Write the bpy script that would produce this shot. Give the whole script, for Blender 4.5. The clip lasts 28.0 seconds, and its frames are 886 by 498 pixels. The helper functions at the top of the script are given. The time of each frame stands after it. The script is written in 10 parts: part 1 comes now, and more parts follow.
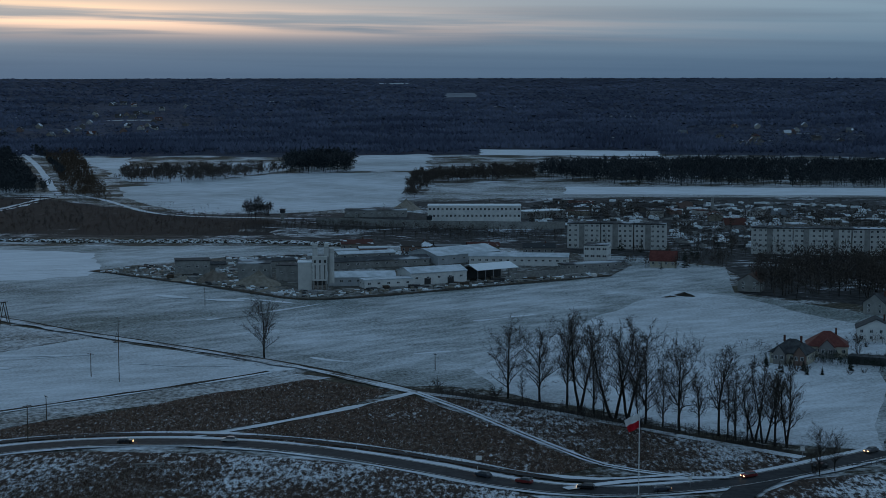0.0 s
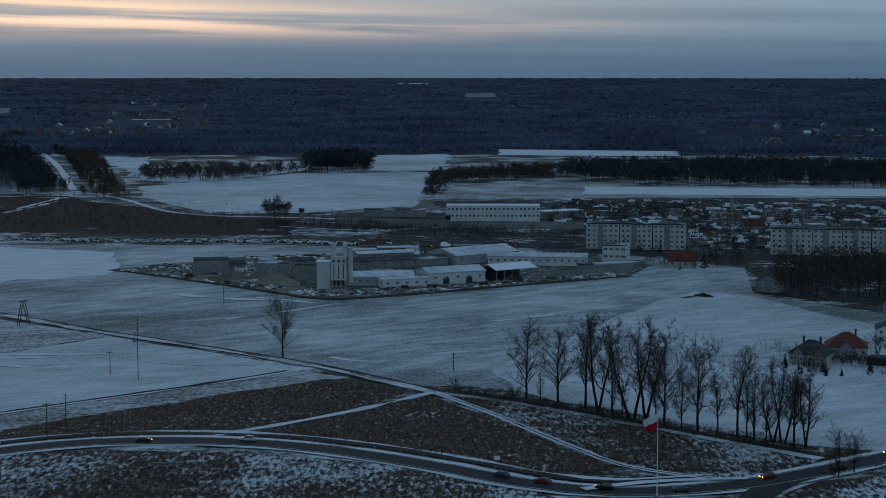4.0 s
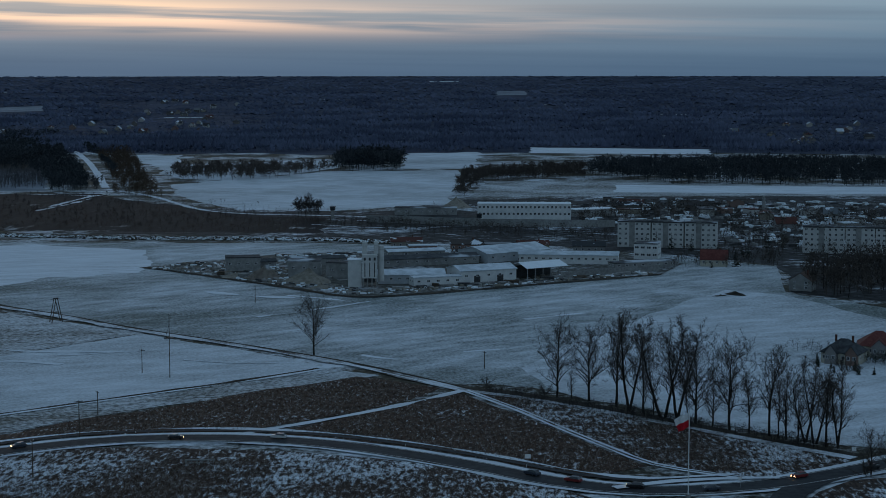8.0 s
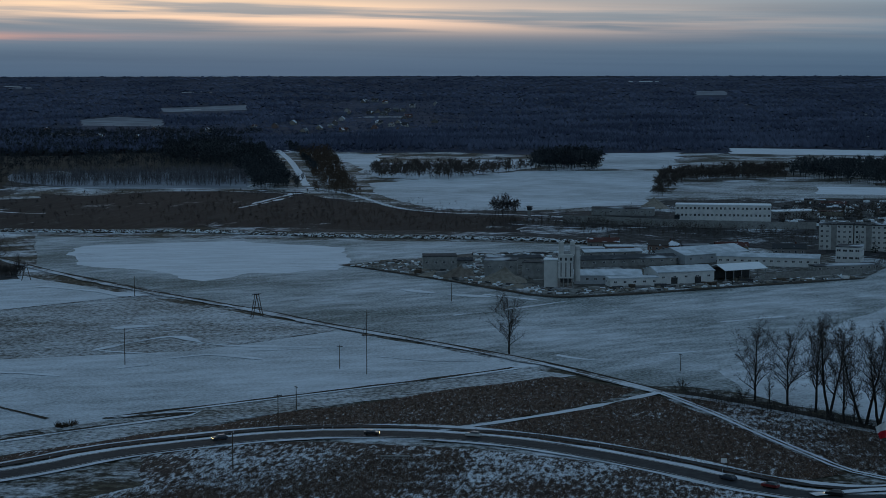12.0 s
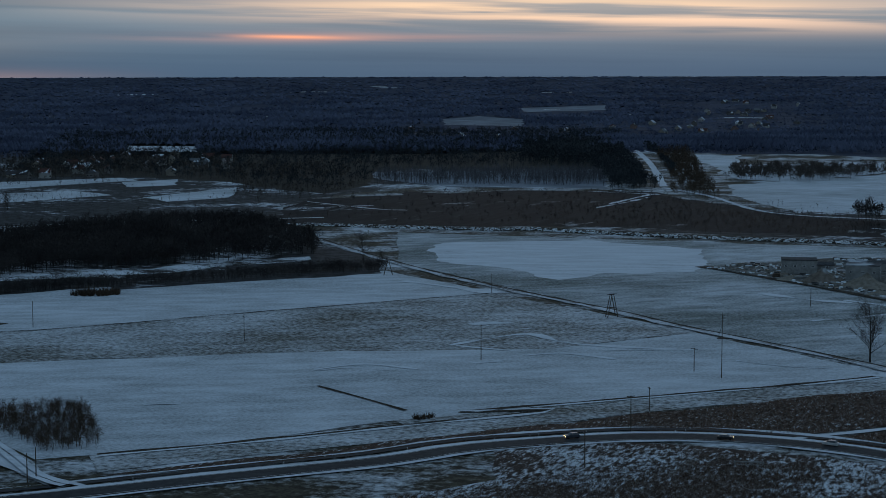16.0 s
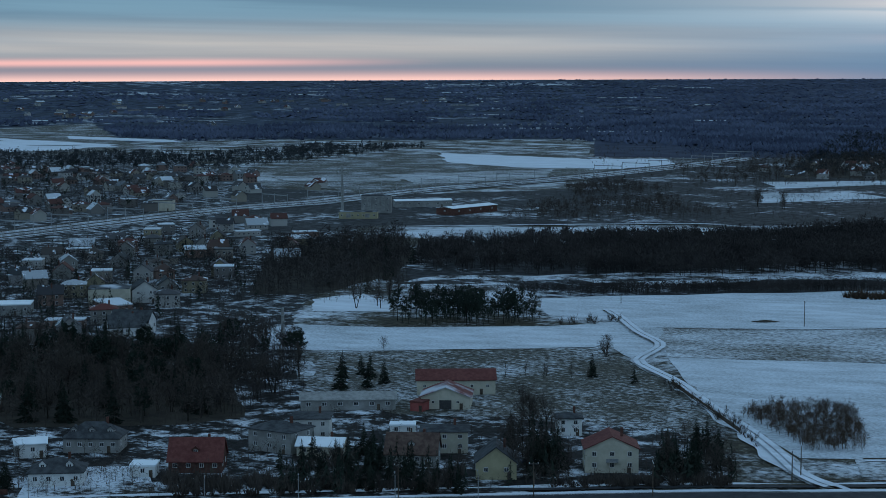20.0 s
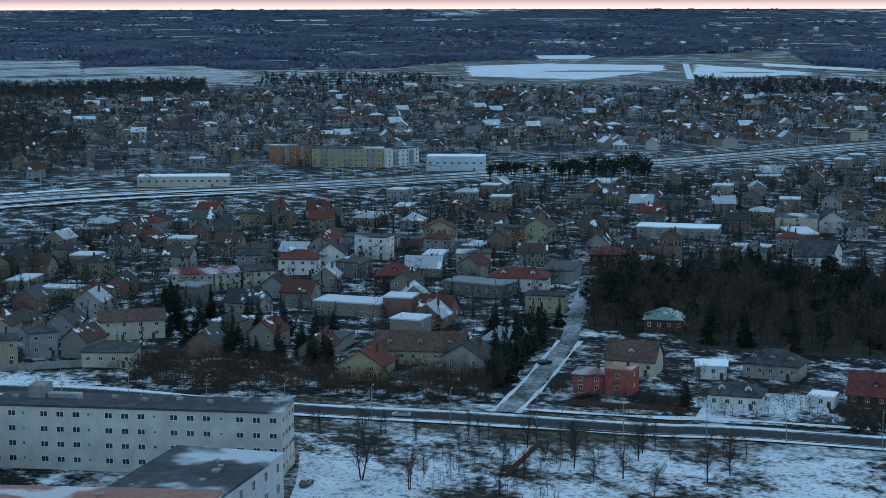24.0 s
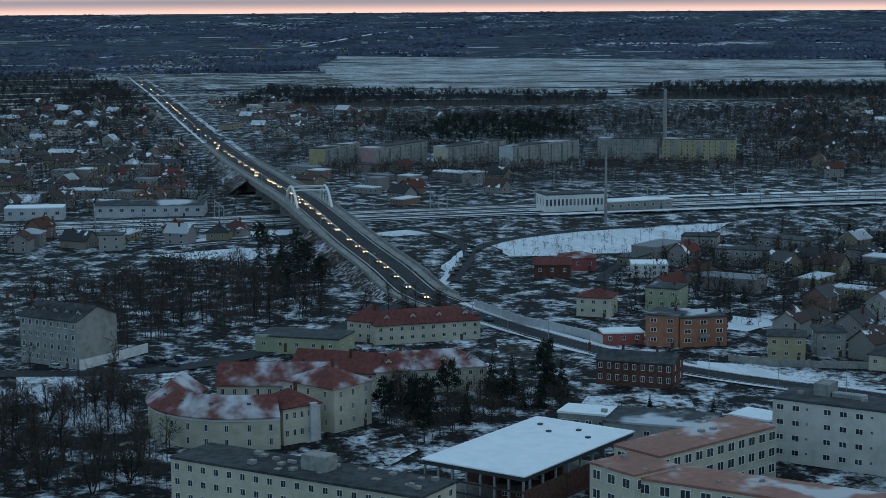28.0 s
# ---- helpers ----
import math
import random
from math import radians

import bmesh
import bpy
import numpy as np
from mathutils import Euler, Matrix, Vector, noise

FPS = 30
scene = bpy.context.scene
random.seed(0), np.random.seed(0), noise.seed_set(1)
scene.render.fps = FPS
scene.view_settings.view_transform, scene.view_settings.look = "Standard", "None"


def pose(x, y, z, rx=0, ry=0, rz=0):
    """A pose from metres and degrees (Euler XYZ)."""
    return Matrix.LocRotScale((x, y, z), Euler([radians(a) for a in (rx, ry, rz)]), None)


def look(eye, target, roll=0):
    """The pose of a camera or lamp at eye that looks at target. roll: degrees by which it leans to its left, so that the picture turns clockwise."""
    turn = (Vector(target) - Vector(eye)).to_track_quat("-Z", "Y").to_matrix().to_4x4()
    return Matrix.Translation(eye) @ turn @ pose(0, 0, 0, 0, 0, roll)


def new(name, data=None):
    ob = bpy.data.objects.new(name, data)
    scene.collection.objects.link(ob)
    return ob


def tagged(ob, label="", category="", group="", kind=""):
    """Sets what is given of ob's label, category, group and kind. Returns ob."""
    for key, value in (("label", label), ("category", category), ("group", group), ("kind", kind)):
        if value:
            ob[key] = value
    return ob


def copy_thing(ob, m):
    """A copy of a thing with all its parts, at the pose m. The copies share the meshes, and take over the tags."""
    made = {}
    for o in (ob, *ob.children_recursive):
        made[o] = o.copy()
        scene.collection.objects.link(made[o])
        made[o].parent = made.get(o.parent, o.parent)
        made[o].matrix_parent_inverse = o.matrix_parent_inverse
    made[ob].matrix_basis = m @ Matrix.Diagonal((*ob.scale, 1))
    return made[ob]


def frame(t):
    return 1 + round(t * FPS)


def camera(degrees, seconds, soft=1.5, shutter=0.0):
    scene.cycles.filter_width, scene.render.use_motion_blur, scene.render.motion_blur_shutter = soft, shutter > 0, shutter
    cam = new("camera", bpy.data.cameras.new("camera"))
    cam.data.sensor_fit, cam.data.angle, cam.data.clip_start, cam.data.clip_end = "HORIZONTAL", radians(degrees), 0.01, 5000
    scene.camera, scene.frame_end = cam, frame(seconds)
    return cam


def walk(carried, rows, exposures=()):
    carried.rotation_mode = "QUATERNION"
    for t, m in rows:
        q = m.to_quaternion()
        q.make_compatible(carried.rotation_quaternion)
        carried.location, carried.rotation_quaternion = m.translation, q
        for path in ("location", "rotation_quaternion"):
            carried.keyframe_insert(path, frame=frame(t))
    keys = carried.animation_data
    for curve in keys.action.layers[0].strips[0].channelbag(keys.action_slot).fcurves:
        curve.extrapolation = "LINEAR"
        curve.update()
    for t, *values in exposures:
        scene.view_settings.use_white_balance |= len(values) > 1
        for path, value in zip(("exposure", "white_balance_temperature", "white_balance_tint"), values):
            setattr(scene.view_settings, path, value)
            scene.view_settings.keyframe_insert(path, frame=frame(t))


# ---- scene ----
H = 105                       # height of the eye above the town
cam = camera(28.48, 28.0, soft=0.7)
# seconds, turn to the left, tilt, lean
ROWS = [
    (0, 0.000, -5.879, -0.065),
    (0.5, 0.082, -5.888, -0.056),
    (1, 0.169, -5.888, -0.048),
    (1.5, 0.238, -5.899, -0.037),
    (2, 0.307, -5.884, -0.029),
    (2.5, 0.382, -5.887, -0.018),
    (3, 0.467, -5.893, -0.011),
    (3.5, 0.543, -5.883, 0.002),
    (5.5, 0.844, -5.889, -0.006),
    (6, 0.923, -5.891, -0.008),
    (6.5, 1.005, -5.896, -0.011),
    (7, 1.095, -5.920, -0.018),
    (7.5, 1.270, -5.936, -0.025),
    (8, 1.640, -5.945, -0.032),
    (8.5, 2.139, -5.947, -0.029),
    (9, 2.617, -5.959, -0.029),
    (9.5, 3.071, -5.955, -0.029),
    (10, 3.671, -5.954, -0.037),
    (10.5, 5.406, -5.952, -0.043),
    (11, 7.007, -5.950, -0.048),
    (11.5, 7.582, -5.950, -0.051),
    (13.5, 11.010, -5.939, -0.103),
    (14, 12.341, -5.942, -0.122),
    (14.5, 13.821, -5.957, -0.149),
    (15, 15.351, -5.936, -0.165),
    (15.5, 17.239, -5.932, -0.152),
    (16, 19.823, -5.925, -0.110),
    (16.5, 22.761, -5.935, -0.066),
    (17, 25.887, -5.921, -0.039),
    (17.5, 28.861, -5.889, -0.037),
    (18, 32.069, -5.863, -0.054),
    (18.5, 35.551, -5.860, -0.089),
    (19, 38.830, -5.854, -0.143),
    (19.5, 41.960, -5.832, -0.185),
    (20, 44.966, -5.817, -0.213),
    (20.5, 47.364, -5.824, -0.210),
    (22.5, 57.633, -6.835, -0.191),
    (23, 61.786, -7.971, -0.142),
    (23.5, 64.801, -8.078, -0.117),
    (24, 67.406, -8.113, -0.108),
    (24.5, 70.414, -8.127, -0.133),
    (25, 73.563, -8.136, -0.172),
    (25.5, 76.737, -8.160, -0.222),
    (26, 80.136, -8.142, -0.281),
    (26.5, 83.533, -8.099, -0.340),
    (27, 86.880, -8.060, -0.380),
    (27.5, 90.271, -8.038, -0.399),
    (28, 93.264, -8.013, -0.377),
]


def gaze(yaw, tilt, lean):
    a, b = radians(yaw), radians(tilt)
    return look((0, 0, H), (-math.sin(a) * math.cos(b), math.cos(a) * math.cos(b), H + math.sin(b)), lean)


EXPOSURES = [(0, 0.5, 6500, 9), (11, 0.36, 6500, 9), (15, 0.26, 6500, 9), (17, 0.34, 6400, 9), (18.5, 0.65, 6350, 9), (20, 1.17, 6300, 7), (22.5, 1.76, 6300, 7), (24, 1.78, 6450, 7), (25, 1.54, 6650, 7), (26, 1.36, 6800, 7), (28, 1.40, 6800, 5)]
walk(cam, [(t, gaze(yaw, tilt, lean)) for t, yaw, tilt, lean in ROWS], EXPOSURES)


# ---------------------------------------------------------------- node helpers
class Val:
    """A number in a node tree that can be reckoned with."""
    def __init__(self, tree, socket):
        self.tree, self.socket = tree, socket

    def op(self, kind, *others):
        n = self.tree.nodes.new("ShaderNodeMath")
        n.operation = kind
        for i, v in enumerate((self, *others)):
            if isinstance(v, Val):
                self.tree.links.new(v.socket, n.inputs[i])
            else:
                n.inputs[i].default_value = v
        return Val(self.tree, n.outputs[0])

    def __add__(self, o): return self.op("ADD", o)
    def __sub__(self, o): return self.op("SUBTRACT", o)
    def __mul__(self, o): return self.op("MULTIPLY", o)
    def __truediv__(self, o): return self.op("DIVIDE", o)

    def bell(self, centre, width):
        d = (self - centre) / width
        return (d * d * -1.0).op("EXPONENT")

    def step(self, low, high):
        n = self.tree.nodes.new("ShaderNodeMapRange")
        n.interpolation_type = "SMOOTHSTEP"
        self.tree.links.new(self.socket, n.inputs["Value"])
        n.inputs["From Min"].default_value, n.inputs["From Max"].default_value = low, high
        return Val(self.tree, n.outputs[0])


def vec(tree, x, y, z):
    n = tree.nodes.new("ShaderNodeCombineXYZ")
    for i, v in enumerate((x, y, z)):
        if isinstance(v, Val):
            tree.links.new(v.socket, n.inputs[i])
        else:
            n.inputs[i].default_value = v
    return n.outputs[0]


def noise_of(tree, vector, scale, detail=4.0, rough=0.55):
    n = tree.nodes.new("ShaderNodeTexNoise")
    n.inputs["Scale"].default_value, n.inputs["Detail"].default_value, n.inputs["Roughness"].default_value = scale, detail, rough
    tree.links.new(vector, n.inputs["Vector"])
    return Val(tree, n.outputs["Fac"])


def blend(tree, factor, a, b, mode="MIX"):
    n = tree.nodes.new("ShaderNodeMix")
    n.data_type, n.blend_type = "RGBA", mode
    for i, v in ((0, factor), (6, a), (7, b)):
        if isinstance(v, Val):
            tree.links.new(v.socket, n.inputs[i])
        elif isinstance(v, bpy.types.NodeSocket):
            tree.links.new(v, n.inputs[i])
        elif i == 0:
            n.inputs[i].default_value = v
        else:
            n.inputs[i].default_value = (*v, 1)
    return n.outputs[2]


# ---------------------------------------------------------------- sky and sun
world = bpy.data.worlds.new("dusk")
scene.world = world
world.use_nodes = True
wt = world.node_tree
wt.nodes.clear()
out = wt.nodes.new("ShaderNodeOutputWorld")
bg = wt.nodes.new("ShaderNodeBackground")
wt.links.new(bg.outputs[0], out.inputs[0])
tc = wt.nodes.new("ShaderNodeTexCoord")
sep = wt.nodes.new("ShaderNodeSeparateXYZ")
wt.links.new(tc.outputs["Generated"], sep.inputs[0])
dx, dy, dz = (Val(wt, sep.outputs[i]) for i in range(3))
az = (dx * -1.0).op("ARCTAN2", dy) * 57.2958          # degrees to the left of +y
el = dz.op("ARCSINE") * 57.2958                        # degrees above the level
nishita = wt.nodes.new("ShaderNodeTexSky")
nishita.sky_type, nishita.sun_disc = "NISHITA", False
nishita.sun_elevation, nishita.sun_rotation = radians(2.0), radians(-14.0)
# long flat bands of cloud at dusk
tilt_el = el - az * 0.018
warp = noise_of(wt, vec(wt, az * 0.06, el * 0.6, 0.0), 1.0, 3.0)
band = noise_of(wt, vec(wt, az * 0.04 + warp * 0.9, tilt_el * 1.7, 3.7), 1.0, 4.0, 0.5)
fine = noise_of(wt, vec(wt, az * 0.08, tilt_el * 2.4 + warp * 1.2, 9.1), 1.0, 4.0, 0.5)
low = el.step(-0.3, 2.4)
haze_col = blend(wt, low, (0.062, 0.108, 0.172), (0.145, 0.225, 0.295))
dark_cloud = blend(wt, low, (0.051, 0.092, 0.150), (0.096, 0.155, 0.217))
col = blend(wt, band.step(0.38, 0.64) * 0.7, haze_col, dark_cloud)
# the overcast dome above the view
col = blend(wt, el.step(3.0, 30.0), col, (0.121, 0.192, 0.275))
# afterglow where the sun has gone down
wide = az.bell(13.0, 17.0) * el.bell(2.4, 1.1) * 0.58
col = blend(wt, wide, col, (0.50, 0.41, 0.34))
glow = az.bell(13.0, 12.0) * tilt_el.bell(1.45, 0.42) * fine.step(0.34, 0.60)
col = blend(wt, glow * 1.0, col, (0.92, 0.62, 0.44))
core = az.bell(17.0, 7.0) * el.bell(1.95, 0.28) * fine.step(0.36, 0.56)
col = blend(wt, core * 0.9, col, (1.0, 0.68, 0.42))
streak = az.bell(23.5, 5.5) * el.bell(0.98, 0.16) * fine.step(0.30, 0.62) * 0.5
col = blend(wt, streak, col, (0.66, 0.34, 0.26))
ember = az.bell(24.8, 1.5) * tilt_el.bell(0.56, 0.06) * (fine * 1.1 + 0.3)
col = blend(wt, ember * 0.9, col, (1.0, 0.40, 0.22))
west = az.step(27.0, 46.0) * (az.step(120.0, 160.0) * -1.0 + 1.0)
col = blend(wt, west * (el.step(20.0, 50.0) * -1.0 + 1.0), col, blend(wt, 1.0, col, (0.60, 0.67, 0.68), "MULTIPLY"))
pale = west * el.bell(0.85, 0.62) * (fine * 0.4 + 0.2)
col = blend(wt, pale, col, (0.44, 0.37, 0.31))
rosy = az.step(44.0, 54.0) * (az.step(120.0, 160.0) * -1.0 + 1.0) * el.bell(0.30, 0.12) * 0.45
col = blend(wt, rosy, col, (0.80, 0.36, 0.30))
rose = west * el.bell(-0.35, 0.30) * 0.95
col = blend(wt, rose, col, (0.52, 0.31, 0.27))
dim = blend(wt, 1.0, nishita.outputs[0], (0.05, 0.05, 0.05), "MULTIPLY")
col = blend(wt, 0.005, col, dim)
wt.links.new(col, bg.inputs[0])
bg.inputs[1].default_value = 1.0

sun = new("sun", bpy.data.lights.new("sun", "SUN"))
sun.data.energy, sun.data.angle, sun.data.color = 0.06, radians(20), (1.0, 0.80, 0.66)
sun.matrix_world = look((-200, 800, 90), (0, 0, 0))


# ---------------------------------------------------------------- materials
def material(name, rough=0.8, metal=0.0):
    m = bpy.data.materials.new(name)
    m.use_nodes = True
    t = m.node_tree
    b = t.nodes["Principled BSDF"]
    b.inputs["Roughness"].default_value, b.inputs["Metallic"].default_value = rough, metal
    b.inputs["Specular IOR Level"].default_value = 0.06 if rough > 0.6 else 0.3
    return m, t, b


def place(t, kind="Position"):
    if kind == "Position":
        return t.nodes.new("ShaderNodeNewGeometry").outputs["Position"]
    return t.nodes.new("ShaderNodeTexCoord").outputs["Object"]


def scaled(t, vector, sx, sy, sz=1.0, turn=0.0):
    """Coordinates turned so that the direction at turn degrees becomes x, then scaled."""
    r = t.nodes.new("ShaderNodeMapping")
    r.inputs["Rotation"].default_value = (0, 0, radians(-turn))
    t.links.new(vector, r.inputs[0])
    n = t.nodes.new("ShaderNodeMapping")
    n.inputs["Scale"].default_value = (sx, sy, sz)
    t.links.new(r.outputs[0], n.inputs[0])
    return n.outputs[0]


def bump(t, b, height, strength, distance):
    n = t.nodes.new("ShaderNodeBump")
    n.inputs["Strength"].default_value, n.inputs["Distance"].default_value = strength, distance
    t.links.new(height.socket, n.inputs["Height"])
    t.links.new(n.outputs[0], b.inputs["Normal"])


SNOW, ICE = (0.70, 0.755, 0.82), (0.74, 0.82, 0.90)


def snowfield(name, cover, earth, turn=0.0, streak=6.0, grain=0.5, big=0.012, contrast=0.18, straw=0.0, depth=1.0, mix=(0.50, 0.20, 0.30)):
    """Thin snow over soil or dead grass: large drifts, streaks along the tilth, and small tufts that show through."""
    m, t, b = material(name, 0.75)
    p = place(t)
    drift = noise_of(t, p, big, 4.0, 0.6)
    lines = noise_of(t, scaled(t, p, 0.25 / streak, 0.25, 1, turn), 0.5, 5.0, 0.62)
    tuft = noise_of(t, scaled(t, p, 1.0, depth), grain, 4.0, 0.7)
    amount = drift * mix[0] + lines * mix[1] + tuft * mix[2]
    centre = 0.5 - (cover - 0.5) * 0.42
    mask = amount.step(centre - contrast * 0.4, centre + contrast * 0.4)
    soil = blend(t, tuft.step(0.36, 0.64), tuple(c * 0.45 for c in earth), tuple(c * 1.5 for c in earth))
    colour = blend(t, mask * 0.93, soil, blend(t, lines.step(0.3, 0.7), tuple(c * 0.80 for c in SNOW), SNOW))
    if straw:
        spots = noise_of(t, scaled(t, p, 1.0, depth), grain * 1.5, 4.0, 0.75)
        colour = blend(t, spots.step(0.60, 0.66) * straw, colour, (0.52, 0.54, 0.57))
        colour = blend(t, noise_of(t, scaled(t, p, 1.0, depth), grain * 2.1, 3.0, 0.7).step(0.52, 0.66) * 0.7, colour, tuple(c * 0.3 for c in earth))
    t.links.new(colour, b.inputs["Base Color"])
    bump(t, b, tuft, 0.6, 0.25)
    return m


def speckled(name, a, c, scale, rough=0.85, thresh=(0.35, 0.65), strength=0.4, dist=0.1, metal=0.0, local=False, third=None, drift=(0.52, 0.62)):
    """Two tones at two scales, with a fine relief."""
    m, t, b = material(name, rough, metal)
    p = place(t, "Object" if local else "Position")
    n1, n2 = noise_of(t, p, scale, 5.0, 0.6), noise_of(t, p, scale * 0.13, 3.0, 0.55)
    colour = blend(t, (n1 * 0.65 + n2 * 0.35).step(*thresh), a, c)
    if third:
        colour = blend(t, n2.step(*drift) * 0.8, colour, third)
    t.links.new(colour, b.inputs["Base Color"])
    bump(t, b, n1, strength, dist)
    return m


def varied(name, tones, rough=0.8, grain=1.5, depth=0.02, snow=0.0, island=False):
    """One of several tones, thing by thing, with weather stains; snow lies on it in patches."""
    m, t, b = material(name, rough)
    ramp = t.nodes.new("ShaderNodeValToRGB")
    ramp.color_ramp.interpolation = "CONSTANT"
    for i, c in enumerate(tones):
        e = ramp.color_ramp.elements[i] if i < 2 else ramp.color_ramp.elements.new(i / len(tones))
        e.position, e.color = i / len(tones), (*c, 1)
    pick = t.nodes.new("ShaderNodeNewGeometry").outputs["Random Per Island"] if island else t.nodes.new("ShaderNodeObjectInfo").outputs["Random"]
    t.links.new(pick, ramp.inputs[0])
    n = noise_of(t, place(t), grain, 5.0, 0.65)
    colour = blend(t, 0.55, ramp.outputs[0], blend(t, n, (0.45, 0.45, 0.45), (1, 1, 1)), "MULTIPLY")
    if snow:
        drift = noise_of(t, place(t), 0.16, 4.0, 0.6)
        colour = blend(t, drift.step(0.62 - snow * 0.25, 0.66 - snow * 0.25) * 0.9, colour, SNOW)
    t.links.new(colour, b.inputs["Base Color"])
    bump(t, b, n, 0.3, depth)
    return m


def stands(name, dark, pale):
    """Woods seen from far off, haze put into their tones: stands of darker and paler trees, and each crown a little
    different.
    """
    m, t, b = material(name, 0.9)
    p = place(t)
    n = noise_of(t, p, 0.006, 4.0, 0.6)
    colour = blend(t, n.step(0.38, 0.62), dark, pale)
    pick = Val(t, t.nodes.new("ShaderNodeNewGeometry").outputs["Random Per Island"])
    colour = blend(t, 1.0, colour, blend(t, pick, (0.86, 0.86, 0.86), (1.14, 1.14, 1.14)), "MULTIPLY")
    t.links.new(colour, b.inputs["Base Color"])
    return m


M = {}
M["ground"] = snowfield("thin snow on waste ground", 0.42, (0.055, 0.05, 0.036), 20, 3, 0.35, 0.02)
M["field"] = snowfield("snow on winter corn", 0.46, (0.13, 0.155, 0.148), 40, 3, 0.8, 0.010, 0.40, mix=(0.44, 0.26, 0.30))
M["field_white"] = snowfield("snow on a level field", 0.66, (0.22, 0.25, 0.26), 28, 3, 0.8, 0.010, 0.52)
M["field_thin"] = snowfield("melting snow on grass", 0.46, (0.125, 0.122, 0.105), 28, 3, 0.5, 0.016, 0.34, mix=(0.36, 0.16, 0.48))
M["meadow"] = snowfield("dead grass with a little snow", 0.36, (0.080, 0.076, 0.062), 5, 3, 0.45, 0.02, 0.22, 0.4, 1.0, (0.36, 0.18, 0.46))
M["heath"] = snowfield("brown heath", 0.20, (0.0125, 0.0125, 0.0135), 5, 4, 0.12, 0.012, 0.14, 0.05, 0.15)
M["rough_grass"] = snowfield("brown tussock grass", 0.24, (0.066, 0.042, 0.031), 5, 2, 0.75, 0.03, 0.12, 0.9, 0.3, (0.28, 0.10, 0.62))
M["rough_snow"] = snowfield("tussock grass with snow between", 0.41, (0.060, 0.042, 0.034), 5, 3, 0.75, 0.03, 0.12, 0.6, 0.3, (0.36, 0.12, 0.52))
M["town"] = snowfield("trodden snow of yards and gardens", 0.38, (0.018, 0.018, 0.018), 30, 1.5, 0.45, 0.10, 0.16)
M["scrub"] = snowfield("scrub and soil with little snow", 0.33, (0.040, 0.041, 0.043), 4, 4, 0.15, 0.012, 0.12)
M["verge_snow"] = snowfield("snowy waste ground with weeds", 0.54, (0.04, 0.036, 0.03), 20, 2, 0.4, 0.03, 0.12, 0.15)
M["yard"] = snowfield("gravel yard", 0.30, (0.09, 0.088, 0.08), 10, 2, 0.3, 0.03, 0.2)
M["ice"] = snowfield("unbroken snow", 0.98, (0.36, 0.39, 0.42), 20, 4, 0.3, 0.014, 0.5)
M["snow_line"] = snowfield("snow on a verge", 0.85, (0.12, 0.10, 0.07), 10, 4, 0.6, 0.05, 0.25)
M["asphalt"] = speckled("wet asphalt", (0.028, 0.030, 0.034), (0.052, 0.054, 0.058), 0.5, 0.7)
M["lane"] = snowfield("rutted farm lane", 0.55, (0.07, 0.055, 0.04), 40, 6, 0.9, 0.05, 0.25)
M["street_snow"] = snowfield("trodden snow on a street", 0.30, (0.07, 0.07, 0.072), 143, 8, 0.8, 0.05, 0.5)
M["town_far"] = snowfield("gardens and lots under thin snow", 0.30, (0.03, 0.031, 0.033), 30, 1.5, 0.15, 0.03, 0.30, mix=(0.4, 0.1, 0.5))
M["soil"] = speckled("dark forest floor", (0.022, 0.021, 0.018), (0.06, 0.052, 0.042), 0.15)
M["marking"] = speckled("worn road paint", (0.5, 0.5, 0.5), (0.72, 0.72, 0.7), 2.0)
M["bark"] = speckled("wet bark", (0.016, 0.014, 0.013), (0.042, 0.036, 0.031), 2.0, local=True)
M["twig"] = speckled("bare twigs", (0.042, 0.036, 0.033), (0.095, 0.080, 0.070), 0.6)
M["needle"] = speckled("dark needles", (0.012, 0.019, 0.016), (0.034, 0.044, 0.034), 0.8)
# blue of the distant air is painted into these wood tones
M["far_wood_hazed"] = stands("distant mixed wood, blue haze in its colour", (0.042, 0.052, 0.084), (0.086, 0.102, 0.152))
M["dark_twig"] = speckled("dense dark bare twigs", (0.026, 0.024, 0.024), (0.066, 0.059, 0.057), 0.05)
# thin snow, its colour dimmed to blue-grey to imitate haze
M["far_clear_hazed"] = speckled("distant thin snow dimmed by painted haze", (0.13, 0.15, 0.18), (0.24, 0.27, 0.31), 0.02)
# forest floor, its soil tone shifted to blue in place of haze
M["far_floor_hazed"] = speckled("floor of far woods, tinted for haze", (0.024, 0.031, 0.052), (0.055, 0.068, 0.104), 0.02, strength=0.0)
# real thin snow; the blue earth colour stands in for haze
M["far_land_hazed"] = snowfield("far fields and hedges, thin snow and painted haze", 0.27, (0.034, 0.046, 0.070), 6, 10, 0.03, 0.004, 0.14)
M["hall_roof"] = speckled("pale sheet roof with worn snow", (0.34, 0.39, 0.43), (0.60, 0.66, 0.72), 0.22, 0.6)
M["hostel_wall"] = speckled("stained concrete panels", (0.38, 0.38, 0.355), (0.53, 0.53, 0.50), 0.25, 0.9)
M["sand_snow"] = speckled("gravel streaked with snow", (0.12, 0.10, 0.085), (0.2, 0.175, 0.15), 0.5, 0.95, third=(0.55, 0.62, 0.68))
M["belt_wood"] = speckled("dark belt of trees", (0.022, 0.027, 0.031), (0.055, 0.062, 0.068), 0.05, strength=0.0)
M["birch_wood"] = speckled("distant birches", (0.05, 0.05, 0.055), (0.15, 0.15, 0.16), 0.2)
